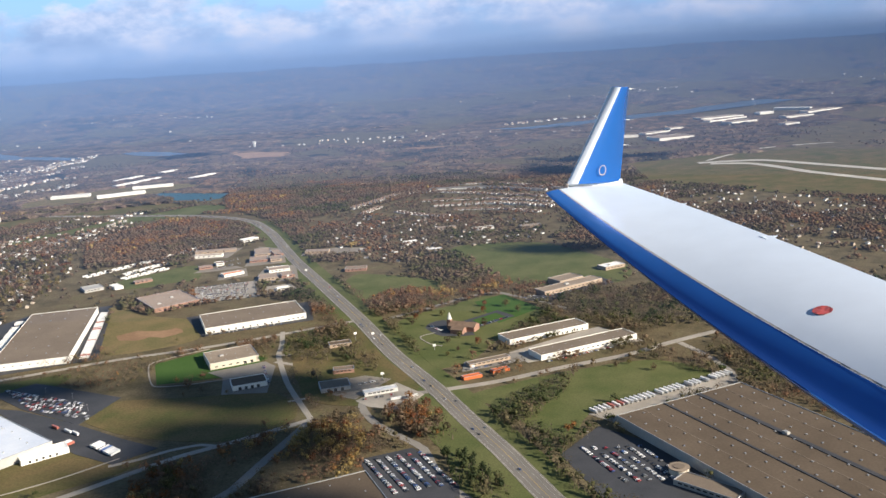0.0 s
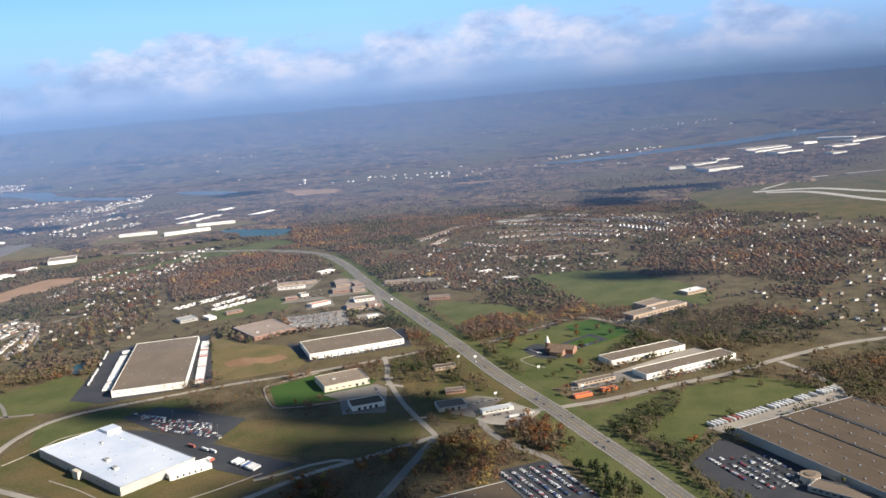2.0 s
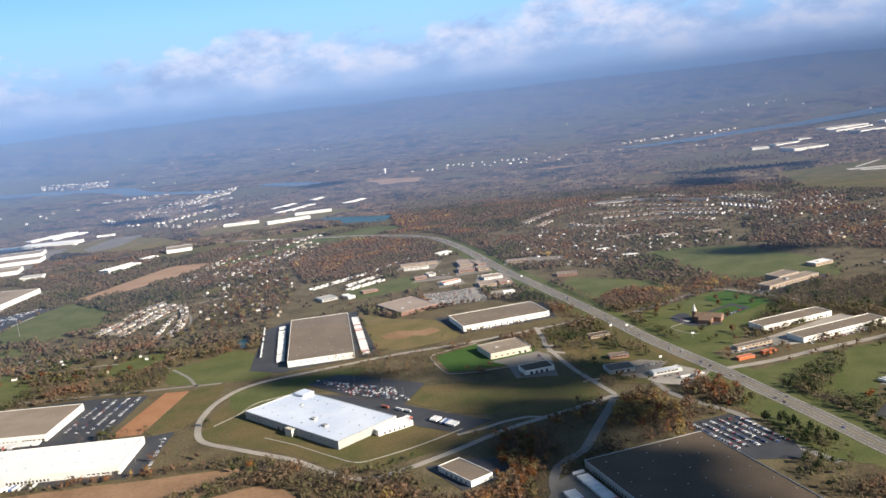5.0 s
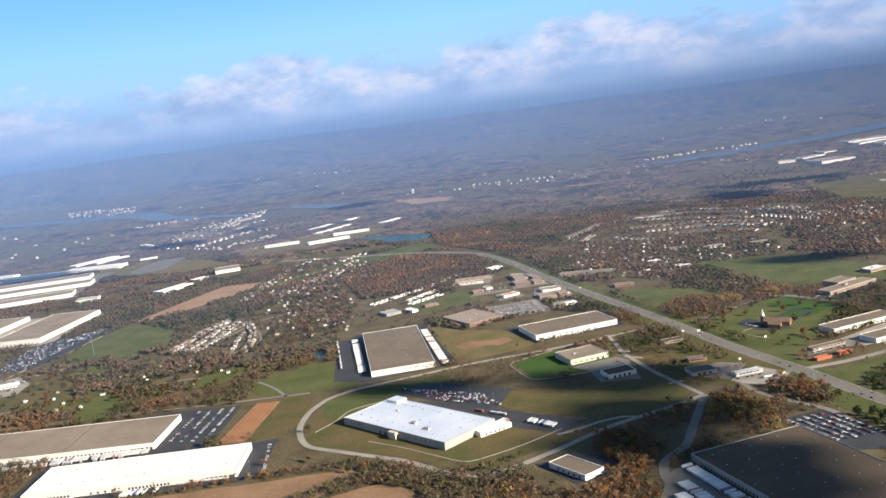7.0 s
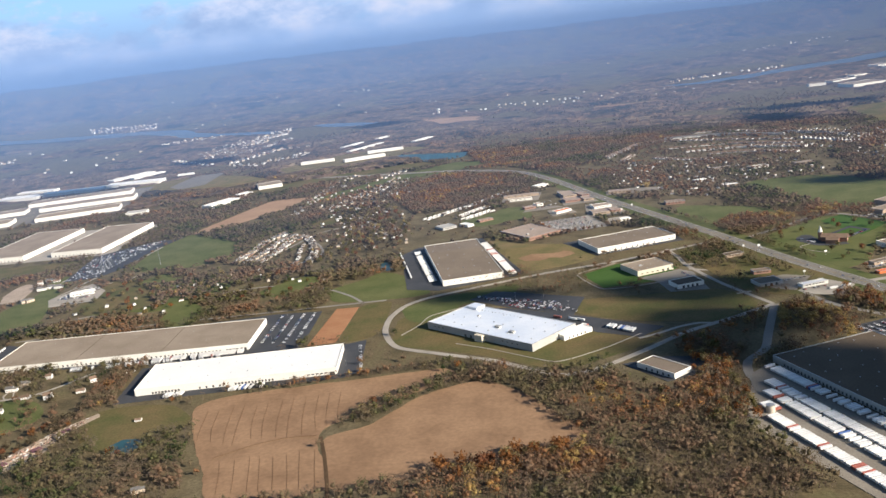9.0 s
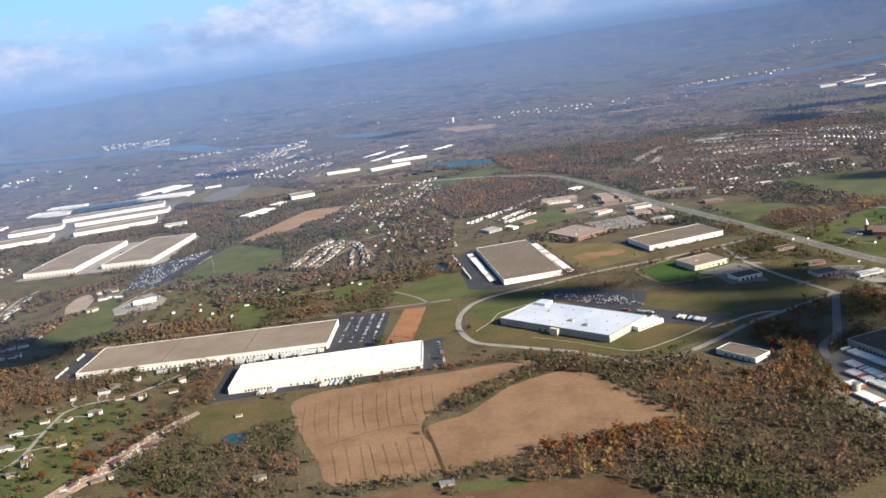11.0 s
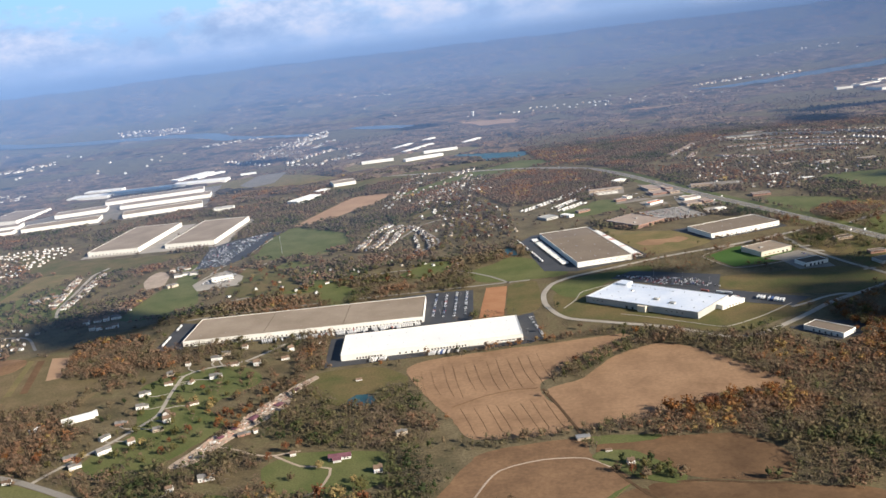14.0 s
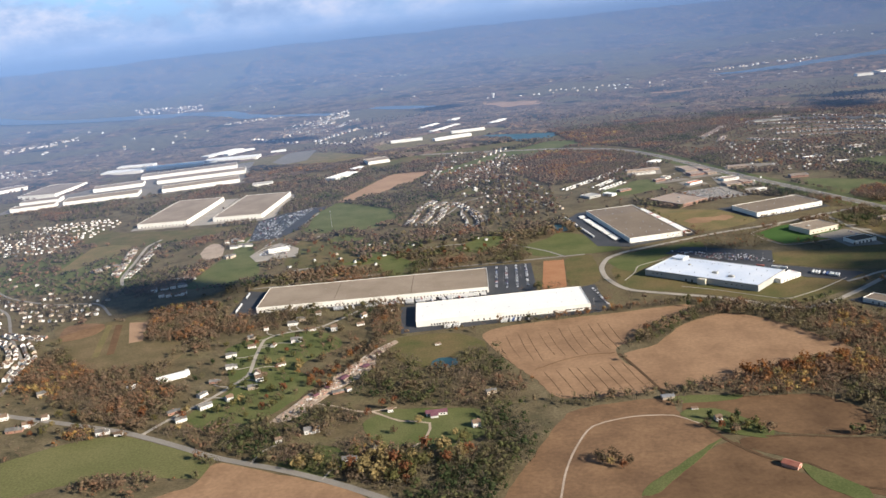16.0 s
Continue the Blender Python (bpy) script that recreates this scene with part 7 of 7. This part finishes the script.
def row_of(kinds, start, step, count, turn, skip=0.0, weights=None, z=0.24, joined=""):
    """A row of parked vehicles; far rows are gathered under a name and joined later."""
    x, y = start
    for i in range(count):
        if rc.random() < skip:
            continue
        k = rc.choices(kinds, weights)[0] if weights else rc.choice(kinds)
        m = pose(x + step[0] * i + rc.uniform(-0.15, 0.15), y + step[1] * i + rc.uniform(-0.15, 0.15), z, 0, 0, turn + rc.uniform(-1.5, 1.5))
        if joined:
            JOINED.setdefault(joined, []).append((k, m))
        else:
            copy_thing(k, m)


TW = (9, 9, 9, 1.4, 0.6)
# the truck yard: long ranks of trailers side by side
row_of(TRAILERS, (-143, 381), (0.70, -1.81), 62, 21, 0.07, TW)
row_of(TRAILERS, (-147.5, 366), (0.70, -1.81), 56, 21, 0.10, TW)
row_of(TRAILERS, (-154, 332), (0.70, -1.81), 50, 21, 0.06, TW)
row_of(TRAILERS, (-153.5, 349), (0.70, -1.81), 6, 21, 0.0, TW)
row_of(TRAILERS, (-136.5, 405), (0.72, -1.76), 62, 22, 0.35, TW)
# plant, warehouse and factory docks
row_of(TRAILERS, (-228, 507), (1.9, -1.6), 10, 60, 0.15, TW)
row_of(TRAILERS, (-249, 512), (1.7, -1.3), 3, 58, 0.0, TW)
row_of(TRAILERS, (-262, 540), (6, -4), 4, 140, 0.2, TW)
row_of(TRAILERS, (-306, 683), (-0.5, 2.0), 68, 13, 0.25, TW, joined="trailers")
row_of(TRAILERS, (-384, 680), (-0.62, 2.6), 50, 14, 0.3, TW, joined="trailers")
row_of(TRAILERS, (-401, 690), (-2.4, 10), 12, 104, 0.25, TW, joined="trailers")
row_of(TRAILERS, (-668, 510.5), (2.0, 0.1), 64, -70, 0.35, TW, joined="trailers")
row_of(TRAILERS, (-596, 512), (1.7, 0.12), 46, 100, 0.2, TW, joined="trailers")
row_of(TRAILERS, (-556, 432), (1.9, 0.18), 8, 82, 0.4, TW)
row_of(TRAILERS, (-506, 436), (1.9, 0.18), 14, 82, 0.4, TW)
row_of(TRAILERS, (77, 521), (3.1, 1.62), 33, -60, 0.12, (9, 9, 9, 3, 0.5))
row_of(TRAILERS, (-762, 520), (-0.5, 9), 7, 95, 0.3, TW, joined="trailers")
CW = (5, 4, 4, 2, 2, 3, 3)
# car parks
for k in range(7):
    row_of(CARS, (-334 + 6.0 * k, 617 - 6.6 * k), (1.62, -0.80), 44 - 2 * k, 62, 0.42, CW, joined="cars")
for k in range(6):
    row_of(CARS, (-58 + 6.0 * k, 467 + 1.4 * k), (0.54, -1.16), 36, 22, 0.15, CW, joined="cars" if k > 3 else "")
for k in range(6):
    row_of(CARS, (64 + 6.4 * k, 462 - 0.4 * k + 6), (0.5, -1.3), 34, 24, 0.38, CW, joined="cars" if k > 2 else "")
for k in range(4):
    row_of(CARS, (-514 + 10 * k, 612), (0.02, -1.5), 52, 0, 0.45, CW, joined="cars")
row_of(CARS, (-424, 512), (0.3, -1.6), 34, 5, 0.4, CW, joined="cars")
for k in range(9):
    row_of(CARS, (-257 - 1.6 * k, 846 + 7 * k), (1.45, 0.22), 36, 80, 0.30, (2, 3, 7, 1, 2, 6, 1), joined="cars")
row_of(CARS, (-138, 766), (-0.6, 1.6), 26, 20, 0.4, CW, joined="cars")
row_of(CARS, (-210, 730), (1.5, 0.57), 46, 110, 0.4, CW, joined="cars")
row_of(CARS, (-150, 640), (0.45, -1.6), 24, 20, 0.4, CW, joined="cars")
row_of(CARS, (4, 606), (1.5, 0.6), 24, 110, 0.4, CW, joined="cars")
row_of(CARS, (-66, 560), (1.4, 0.45), 16, 100, 0.3, CW)
row_of(CARS, (-72, 590), (1.4, 0.4), 14, 100, 0.3, CW)
row_of(CARS, (-66, 578), (1.3, 0.35), 12, 100, 0.4, CW)
row_of(TRAILERS, (-48, 556), (11, 3.4), 2, 15, 0.0, (1, 1, 1, 0, 0))
for x, y, dx, dy, n in ((-285, 1005, 1.4, 1.2, 22), (-275, 985, 1.4, 1.2, 20), (-238, 1060, 1.3, 0.5, 18), (-212, 978, 1.5, 0.4, 14), (62, 788, 1.4, 0.9, 40), (70, 781, 1.4, 0.9, 40), (-24, 716, 0.8, -1.3, 14), (20, 712, 1.3, 1.1, 18), (60, 612, 1.4, 0.66, 50)):
    row_of(CARS, (x, y), (dx, dy), n, math.degrees(math.atan2(dy, dx)) + 80, 0.35, CW, 0.2, "cars")
# traffic on the highway
line = smooth_line(HIGHWAY, 4.0)
for i in range(6, len(line) - 60):
    if rc.random() < 0.19:
        d = (line[i + 1] - line[i]).normalized()
        n = Vector((-d.y, d.x)) * rc.choice((-4.4, -2.2, 1.6, 3.8))
        p = line[i] + n
        spot_m = pose(p.x, p.y, 0.25, 0, 0, math.degrees(math.atan2(d.y, d.x)) + (180 if n.dot(Vector((-d.y, d.x))) > 0 else 0))
        if p.y > 700:
            JOINED["cars"].append((rc.choice(CARS), spot_m))
        else:
            copy_thing(rc.choice(CARS), spot_m)


def car_stuff(name, label, starts, seed):
    """Packed rows of far cars, joined."""
    r = np.random.RandomState(seed)
    verts, faces, slots = [], [], []
    for x, y, dx, dy, n in starts:
        for i in range(n):
            if r.rand() < 0.18:
                continue
            b = len(verts)
            px, py = x + dx * i, y + dy * i
            for z, m in ((0.15, 0), (0.75, 0.12)):
                verts.extend(((px + m, py + m, z), (px + 1.1 - m, py + m, z), (px + 1.1 - m, py + 2.2 - m * 3, z), (px + m, py + 2.2 - m * 3, z)))
            faces += [tuple(b + k for k in f) for f in ((4, 5, 6, 7), (0, 1, 5, 4), (1, 2, 6, 5), (2, 3, 7, 6), (3, 0, 4, 7))]
            slots += [r.choice(6, p=(0.14, 0.10, 0.46, 0.02, 0.03, 0.25))] * 5
    me = mesh_of(name, verts, faces, *(M["car_" + c] for c in ("white", "silver", "black", "red", "blue", "grey")))
    me.polygons.foreach_set("material_index", slots)
    return tagged(new(name, me), label, "cars", kind="stuff")


car_stuff("far_cars", "packed rows of cars on a sales lot", [(-836 - 1.0 * k, 828 + 6.0 * k, 1.5, 0.12, 22 + k) for k in range(20)] + [(-842 + 3.4 * k, 950 + 5.0 * k, 1.5, 0.3, max(5, 34 - 2 * k)) for k in range(13)] + [(-804 + 1.5 * k, 740 + 5 * k, 1.7, 0.1, 22 - k) for k in range(9)], 61)
join_rows("parked_cars", "rows of parked cars in many colours on asphalt", "cars", JOINED["cars"])
join_rows("parked_trailers", "rows of white semi-trailers backed onto docks", "trailers", JOINED["trailers"])
for ob in (*CARS, *TRAILERS):
    for o in (*ob.children_recursive, ob):
        bpy.data.objects.remove(o)


# ---- clouds and distance ----
def backdrop_material():
    """The far sky: a ragged bank of grey-lilac cumulus over blue haze, clear pale blue above."""
    n = Nodes("far_sky")
    at = n.place(True)
    sep = n.tree.nodes.new("ShaderNodeSeparateXYZ")
    n.link(at, sep.inputs[0])
    part_up = n.math("DIVIDE", sep.outputs[2], 2600.0)

    def stretched(k):
        m = n.tree.nodes.new("ShaderNodeMapping")
        m.inputs["Scale"].default_value = (1.0, 1.0, k)
        n.link(at, m.inputs[0])
        return m.outputs[0]

    side = n.ramp(n.math("ADD", n.math("DIVIDE", sep.outputs[0], 8000.0), 0.5), (0.2, (0, 0, 0)), (0.66, (1, 1, 1)))
    lumps = n.noise(0.0022, stretched(1.5), 8.0, 0.54)
    wisps = n.noise(0.0062, stretched(2.4), 6.0, 0.60)
    bank = n.ramp(part_up, (0.09, (0.60,) * 3), (0.15, (0.60,) * 3), (0.185, (0.555,) * 3), (0.215, (0.49,) * 3), (0.25, (0.36,) * 3), (0.30, (0.30,) * 3), (0.36, (0.36,) * 3), (0.5, (0.44,) * 3), (0.8, (0.5,) * 3))
    dens = n.math("ADD", n.math("ADD", n.math("MULTIPLY", lumps, 0.72), n.math("MULTIPLY", wisps, 0.28)), n.math("SUBTRACT", bank, 0.5))
    cloud = n.ramp(dens, (0.47, (0,) * 3), (0.53, (0.62,) * 3), (0.60, (0.95,) * 3))
    puffs = n.noise(0.0040, stretched(1.9), 7.0, 0.58)
    tone = n.ramp(puffs, (0.34, (0.175, 0.245, 0.395)), (0.46, (0.230, 0.300, 0.450)), (0.55, (0.310, 0.360, 0.49)), (0.64, (0.39, 0.41, 0.50)), (0.74, (0.44, 0.435, 0.505)))
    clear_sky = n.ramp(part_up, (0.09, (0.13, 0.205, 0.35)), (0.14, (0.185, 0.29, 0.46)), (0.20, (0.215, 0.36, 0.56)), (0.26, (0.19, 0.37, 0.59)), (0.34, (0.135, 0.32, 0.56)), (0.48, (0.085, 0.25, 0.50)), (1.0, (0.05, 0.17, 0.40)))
    # horizon haze painted into the glowing sky colour, dimmer to the right
    haze_tint = n.ramp(side, (0.0, (0.175, 0.270, 0.460)), (0.5, (0.165, 0.252, 0.425)), (1.0, (0.135, 0.195, 0.315)))
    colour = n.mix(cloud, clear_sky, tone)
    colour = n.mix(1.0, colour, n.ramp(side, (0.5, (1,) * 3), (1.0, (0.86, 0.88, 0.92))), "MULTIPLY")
    colour = n.mix(n.ramp(part_up, (0.085, (0.96,) * 3), (0.115, (0.72,) * 3), (0.145, (0.34,) * 3), (0.18, (0.06,) * 3), (0.21, (0,) * 3)), colour, haze_tint)
    alpha = n.ramp(part_up, (0.62, (1,) * 3), (1.0, (0,) * 3))
    glow = n.add("Emission", Strength=1.0)
    n.link(colour, glow.inputs[0])
    clear = n.tree.nodes.new("ShaderNodeBsdfTransparent")
    mixer = n.tree.nodes.new("ShaderNodeMixShader")
    n.link(alpha, mixer.inputs[0])
    n.link(clear.outputs[0], mixer.inputs[1])
    n.link(glow.outputs[0], mixer.inputs[2])
    n.link(mixer.outputs[0], n.out.inputs[0])
    return n.mat


def haze_glow_material(name, top, radius, *steps):
    """Haze painted as glow on a clear sheet, thin low down and thicker towards the horizon."""
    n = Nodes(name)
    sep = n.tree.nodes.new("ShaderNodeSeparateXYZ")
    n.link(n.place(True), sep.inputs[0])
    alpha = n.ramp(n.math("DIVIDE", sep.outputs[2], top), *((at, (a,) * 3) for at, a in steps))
    # brighter left, darker right: the fall of light is painted into the haze
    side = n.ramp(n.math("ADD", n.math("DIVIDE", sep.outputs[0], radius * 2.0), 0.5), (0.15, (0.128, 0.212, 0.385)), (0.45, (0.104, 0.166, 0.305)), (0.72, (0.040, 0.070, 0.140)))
    haze_glow = n.add("Emission", Strength=1.0)
    n.link(side, haze_glow.inputs[0])
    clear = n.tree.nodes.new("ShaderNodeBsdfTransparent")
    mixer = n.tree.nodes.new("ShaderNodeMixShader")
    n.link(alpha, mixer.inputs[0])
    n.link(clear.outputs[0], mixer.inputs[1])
    n.link(haze_glow.outputs[0], mixer.inputs[2])
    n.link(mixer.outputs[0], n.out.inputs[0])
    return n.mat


def curtain(name, centre, radius, lo, hi, low, high, material, label):
    """A wide upright arc of distance round the view."""
    verts, faces, n = [], [], 72
    for i in range(n + 1):
        a = radians(lo + (hi - lo) * i / n)
        for z in (low, high):
            verts.append((centre[0] + radius * math.cos(a), centre[1] + radius * math.sin(a), z))
    faces = [(2 * i + 2, 2 * i, 2 * i + 1, 2 * i + 3) for i in range(n)]
    return tagged(new(name, mesh_of(name, verts, faces, material)), label, "backdrop", kind="structure")


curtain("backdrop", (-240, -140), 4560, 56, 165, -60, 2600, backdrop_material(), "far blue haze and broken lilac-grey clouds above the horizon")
HAZE = "glowing pale blue sheet that paints haze over the far valley"
# see-through glowing arcs, added to tint the land bluer with distance
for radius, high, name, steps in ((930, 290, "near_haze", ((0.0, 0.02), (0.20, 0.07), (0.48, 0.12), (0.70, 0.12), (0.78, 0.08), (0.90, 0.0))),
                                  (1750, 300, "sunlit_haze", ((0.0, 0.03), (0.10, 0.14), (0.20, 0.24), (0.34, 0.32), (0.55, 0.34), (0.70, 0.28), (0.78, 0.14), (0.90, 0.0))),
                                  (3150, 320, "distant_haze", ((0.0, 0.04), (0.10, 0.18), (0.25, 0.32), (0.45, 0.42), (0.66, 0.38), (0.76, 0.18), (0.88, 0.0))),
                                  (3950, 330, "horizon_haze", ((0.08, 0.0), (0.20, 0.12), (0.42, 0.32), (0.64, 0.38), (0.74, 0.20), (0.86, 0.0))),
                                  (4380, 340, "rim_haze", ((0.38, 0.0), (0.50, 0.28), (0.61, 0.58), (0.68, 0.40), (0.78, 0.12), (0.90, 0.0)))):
    haze = curtain("haze", (-240, -140), radius, 50, 165, -20, high, haze_glow_material(name, float(high), radius, *steps), HAZE)
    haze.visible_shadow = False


def cloud(x, y, rx, ry, seed):
    """A flat-bottomed cumulus high over the land on the sunny side, whose shade falls at (x, y)."""
    high = 640.0
    s = SUN_WAY * (high / SUN_WAY.z)
    bm = bmesh.new()
    bmesh.ops.create_icosphere(bm, subdivisions=4, radius=1.0)
    noise.seed_set(seed)
    for v in bm.verts:
        k = 1 + 0.42 * noise.noise(v.co * 1.7 + Vector((seed, 0, 0))) + 0.2 * noise.noise(v.co * 4.3)
        v.co = Vector((v.co.x * rx * k, v.co.y * ry * k, max(v.co.z, -0.25) * 22 * k))
    me = bpy.data.meshes.new("cloud")
    bm.to_mesh(me)
    bm.free()
    me.materials.append(M["cloud"])
    ob = tagged(new("cloud", me), "low white cumulus cloud drifting on the sunny side", "cloud")
    ob.location = (x + s.x, y + s.y, high)
    return ob


cloud(-150, 590, 80, 30, 3)
cloud(-142, 497, 52, 38, 4)
cloud(-322, 618, 52, 15, 5)
cloud(-872, 605, 72, 52, 6)
cloud(120, 985, 45, 22, 7)
cloud(-165, 452, 44, 26, 8)
cloud(-100, 380, 42, 58, 11)
cloud(-142, 486, 40, 46, 17)
cloud(190, 1640, 52, 60, 12)
cloud(-700, 2370, 52, 70, 13)
cloud(-1040, 1900, 70, 50, 14)
cloud(-1225, 1600, 90, 26, 15)
cloud(300, 1790, 100, 40, 16)

# ---- the airliner's wing, as it stands when the flight's view begins ----
EYE_AT = pose(0, 0, EYE, TILT, LEAN, TURN) @ pose(0, 0, 0, 90, 0, 0)


def ahead(x, y, far):
    """A place seen across and down the first view, at a distance ahead of the eye."""
    k = 2 * math.tan(radians(52.7) / 2)
    return EYE_AT @ Vector(((x - 0.5) * k * far, (0.28125 - y) * k * far, -far))


wing = thing("aircraft_wing", "white airliner wing with a blue leading edge and blue winglet", "wing")
TIP_F, TIP_B = ahead(0.616, 0.2185, 5.6), ahead(0.702, 0.2065, 6.1)
ROOT_F, ROOT_B = ahead(1.06, 0.536, 2.5), ahead(1.06, 0.340, 3.3)
UP = ((TIP_B - TIP_F).cross(ROOT_F - TIP_F)).normalized()
if UP.z < 0:
    UP = -UP


def wing_point(s, c, side):
    """s along the span from the tip, c along the chord from the leading edge, side up (1) or down (-1)."""
    bend = 0.035 * math.sin(math.pi * min(1, s * 1.1)) if s > 0 else 0.0
    front, back = TIP_F.lerp(ROOT_F, s), TIP_B.lerp(ROOT_B, s)
    thick = (0.02 + 0.07 * s) * (2.2 * math.sqrt(max(c, 0)) * (1 - c) + 0.02 * (1 - c))
    front = front - UP * 0.062 * 4 * s * (1 - s) if s < 1 else front
    return front.lerp(back, c) + UP * (side * thick) + UP * bend * 0.3


def wing_skin(name, c0, c1, side, material, label, steps=8, lift=0.0):
    bm = bmesh.new()
    rows = [[bm.verts.new(wing_point(i / 24, c0 + (c1 - c0) * j / steps, side) + UP * lift) for j in range(steps + 1)] for i in range(25)]
    for i in range(24):
        for j in range(steps):
            f = bm.faces.new((rows[i][j], rows[i][j + 1], rows[i + 1][j + 1], rows[i + 1][j]))
            f.smooth = True
    bmesh.ops.recalc_face_normals(bm, faces=bm.faces)
    return part(name, bm, material, wing, label)


wing_skin("upper_skin", 0.155, 1.0, 1, M["wing_white"], "pale grey-white upper wing skin")
wing_skin("leading_edge", 0.0, 0.155, 1, M["wing_blue"], "glossy deep blue leading edge", 10, 0.001)
wing_skin("leading_edge", 0.0, 0.155, -1, M["wing_blue"], "glossy deep blue leading edge underside", 10)
wing_skin("lower_skin", 0.155, 1.0, -1, M["wing_white"], "pale lower wing skin")
wing_skin("skin_joint", 0.155, 0.165, 1, M["wing_joint"], "grey worn joint behind the leading edge", 2, 0.003)
disc = bmesh.new()
bmesh.ops.create_circle(disc, cap_ends=True, segments=28, radius=0.037)
mark = part("red_marking", disc, M["wing_red"], wing, "round red marking on the wing skin")
spot = wing_point(0.805, 0.43, 1)
across = (ROOT_F - TIP_F).normalized()
skin_up = (wing_point(0.815, 0.43, 1) - spot).cross(wing_point(0.805, 0.44, 1) - spot).normalized()
if skin_up.dot(UP) < 0:
    skin_up = -skin_up
turn_m = Matrix((across, skin_up.cross(across).normalized(), skin_up)).transposed().to_4x4()
mark.matrix_basis = Matrix.Translation(spot + skin_up * 0.004) @ turn_m
# winglet
W0, W1 = ahead(0.6415, 0.2075, 5.75), ahead(0.700, 0.2040, 6.05)
W3, W2 = ahead(0.694, 0.0985, 5.85), ahead(0.7095, 0.0985, 6.02)
side_n = (W1 - W0).cross(W3 - W0).normalized()


def winglet_skin(name, c0, c1, material, label):
    bm = bmesh.new()
    for sgn in (1, -1):
        rows = []
        for i in range(13):
            a, b = W0.lerp(W3, i / 12), W1.lerp(W2, i / 12)
            rows.append([bm.verts.new(a.lerp(b, c0 + (c1 - c0) * j / 6) + side_n * sgn * 0.075 * math.sqrt(max(0, c0 + (c1 - c0) * j / 6)) * (1 - (c0 + (c1 - c0) * j / 6)) * 2) for j in range(7)])
        for i in range(12):
            for j in range(6):
                bm.faces.new((rows[i][j], rows[i][j + 1], rows[i + 1][j + 1], rows[i + 1][j])).smooth = True
    bmesh.ops.recalc_face_normals(bm, faces=bm.faces)
    return part(name, bm, material, wing, label)


winglet = winglet_skin("winglet", 0.09, 1.0, M["wing_blue"], "upright deep blue winglet")
# white strip that paints the glare along the winglet's front
winglet_skin("winglet_edge", 0.0, 0.09, M["wing_white"], "winglet edge painted white for its glare")
ring_out, ring_up = (W1 - W0).normalized(), (W3 - W0).normalized()
face = side_n if side_n.dot(EYE_AT.translation - W0) > 0 else -side_n
ring_up = (ring_up - ring_out * ring_up.dot(ring_out)).normalized()
mid = W0.lerp(W1, 0.40).lerp(W3.lerp(W2, 0.40), 0.14) + face * 0.075
bm = bmesh.new()
hoop = [[bm.verts.new(mid + (ring_out * math.cos(a) + ring_up * math.sin(a)) * r) for r in (0.028, 0.034)] for a in (2 * math.pi * i / 32 for i in range(32))]
for i in range(32):
    bm.faces.new((hoop[i][0], hoop[i][1], hoop[(i + 1) % 32][1], hoop[(i + 1) % 32][0]))
part("ring_marking", bm, M["wing_joint"], winglet, "plain pale ring marking")
fair = bmesh.new()
for sgn in (1, -1):
    ring = [W0.lerp(W1, t) + side_n * sgn * 0.035 * math.sin(math.pi * t) - UP * 0.03 for t in (0, 0.25, 0.5, 0.75, 1.06)]
    top = [W0.lerp(W1, t) + side_n * sgn * 0.02 * math.sin(math.pi * t) + UP * 0.012 for t in (0, 0.25, 0.5, 0.75, 1.03)]
    lo_v, hi_v = [fair.verts.new(p) for p in ring], [fair.verts.new(p) for p in top]
    for i in range(4):
        fair.faces.new((lo_v[i], lo_v[i + 1], hi_v[i + 1], hi_v[i]))
part("winglet_fairing", fair, M["wing_white"], wing, "white fairing at the winglet's foot")
for t in (0.02, 0.35, 0.62):
    a = W2.lerp(W1, t)
    bm = bmesh.new()
    end = a + (W1 - W0).normalized() * 0.09
    v = [bm.verts.new(a + side_n * o) for o in (-0.003, 0.003)] + [bm.verts.new(end), bm.verts.new(a + UP * 0.005)]
    for f in ((0, 1, 2), (1, 3, 2), (3, 0, 2), (0, 3, 1)):
        bm.faces.new([v[i] for i in f])
    part("static_wick", bm, M["metal"], winglet)
for at, reach in ((0.30, 0.05), (0.62, 0.07)):
    flap = bmesh.new()
    c = wing_point(at, 1.0, 1) - UP * 0.004
    out = (TIP_B - TIP_F).normalized()
    v = [flap.verts.new(p) for p in (c - across * 0.05 - out * 0.05, c + across * 0.05 - out * 0.05, c + out * reach, c - UP * 0.03)]
    for f in ((0, 1, 2), (1, 3, 2), (3, 0, 2), (0, 3, 1)):
        flap.faces.new([v[i] for i in f])
    part("flap_fairing", flap, M["wing_white"], wing, "white flap fairing tip")
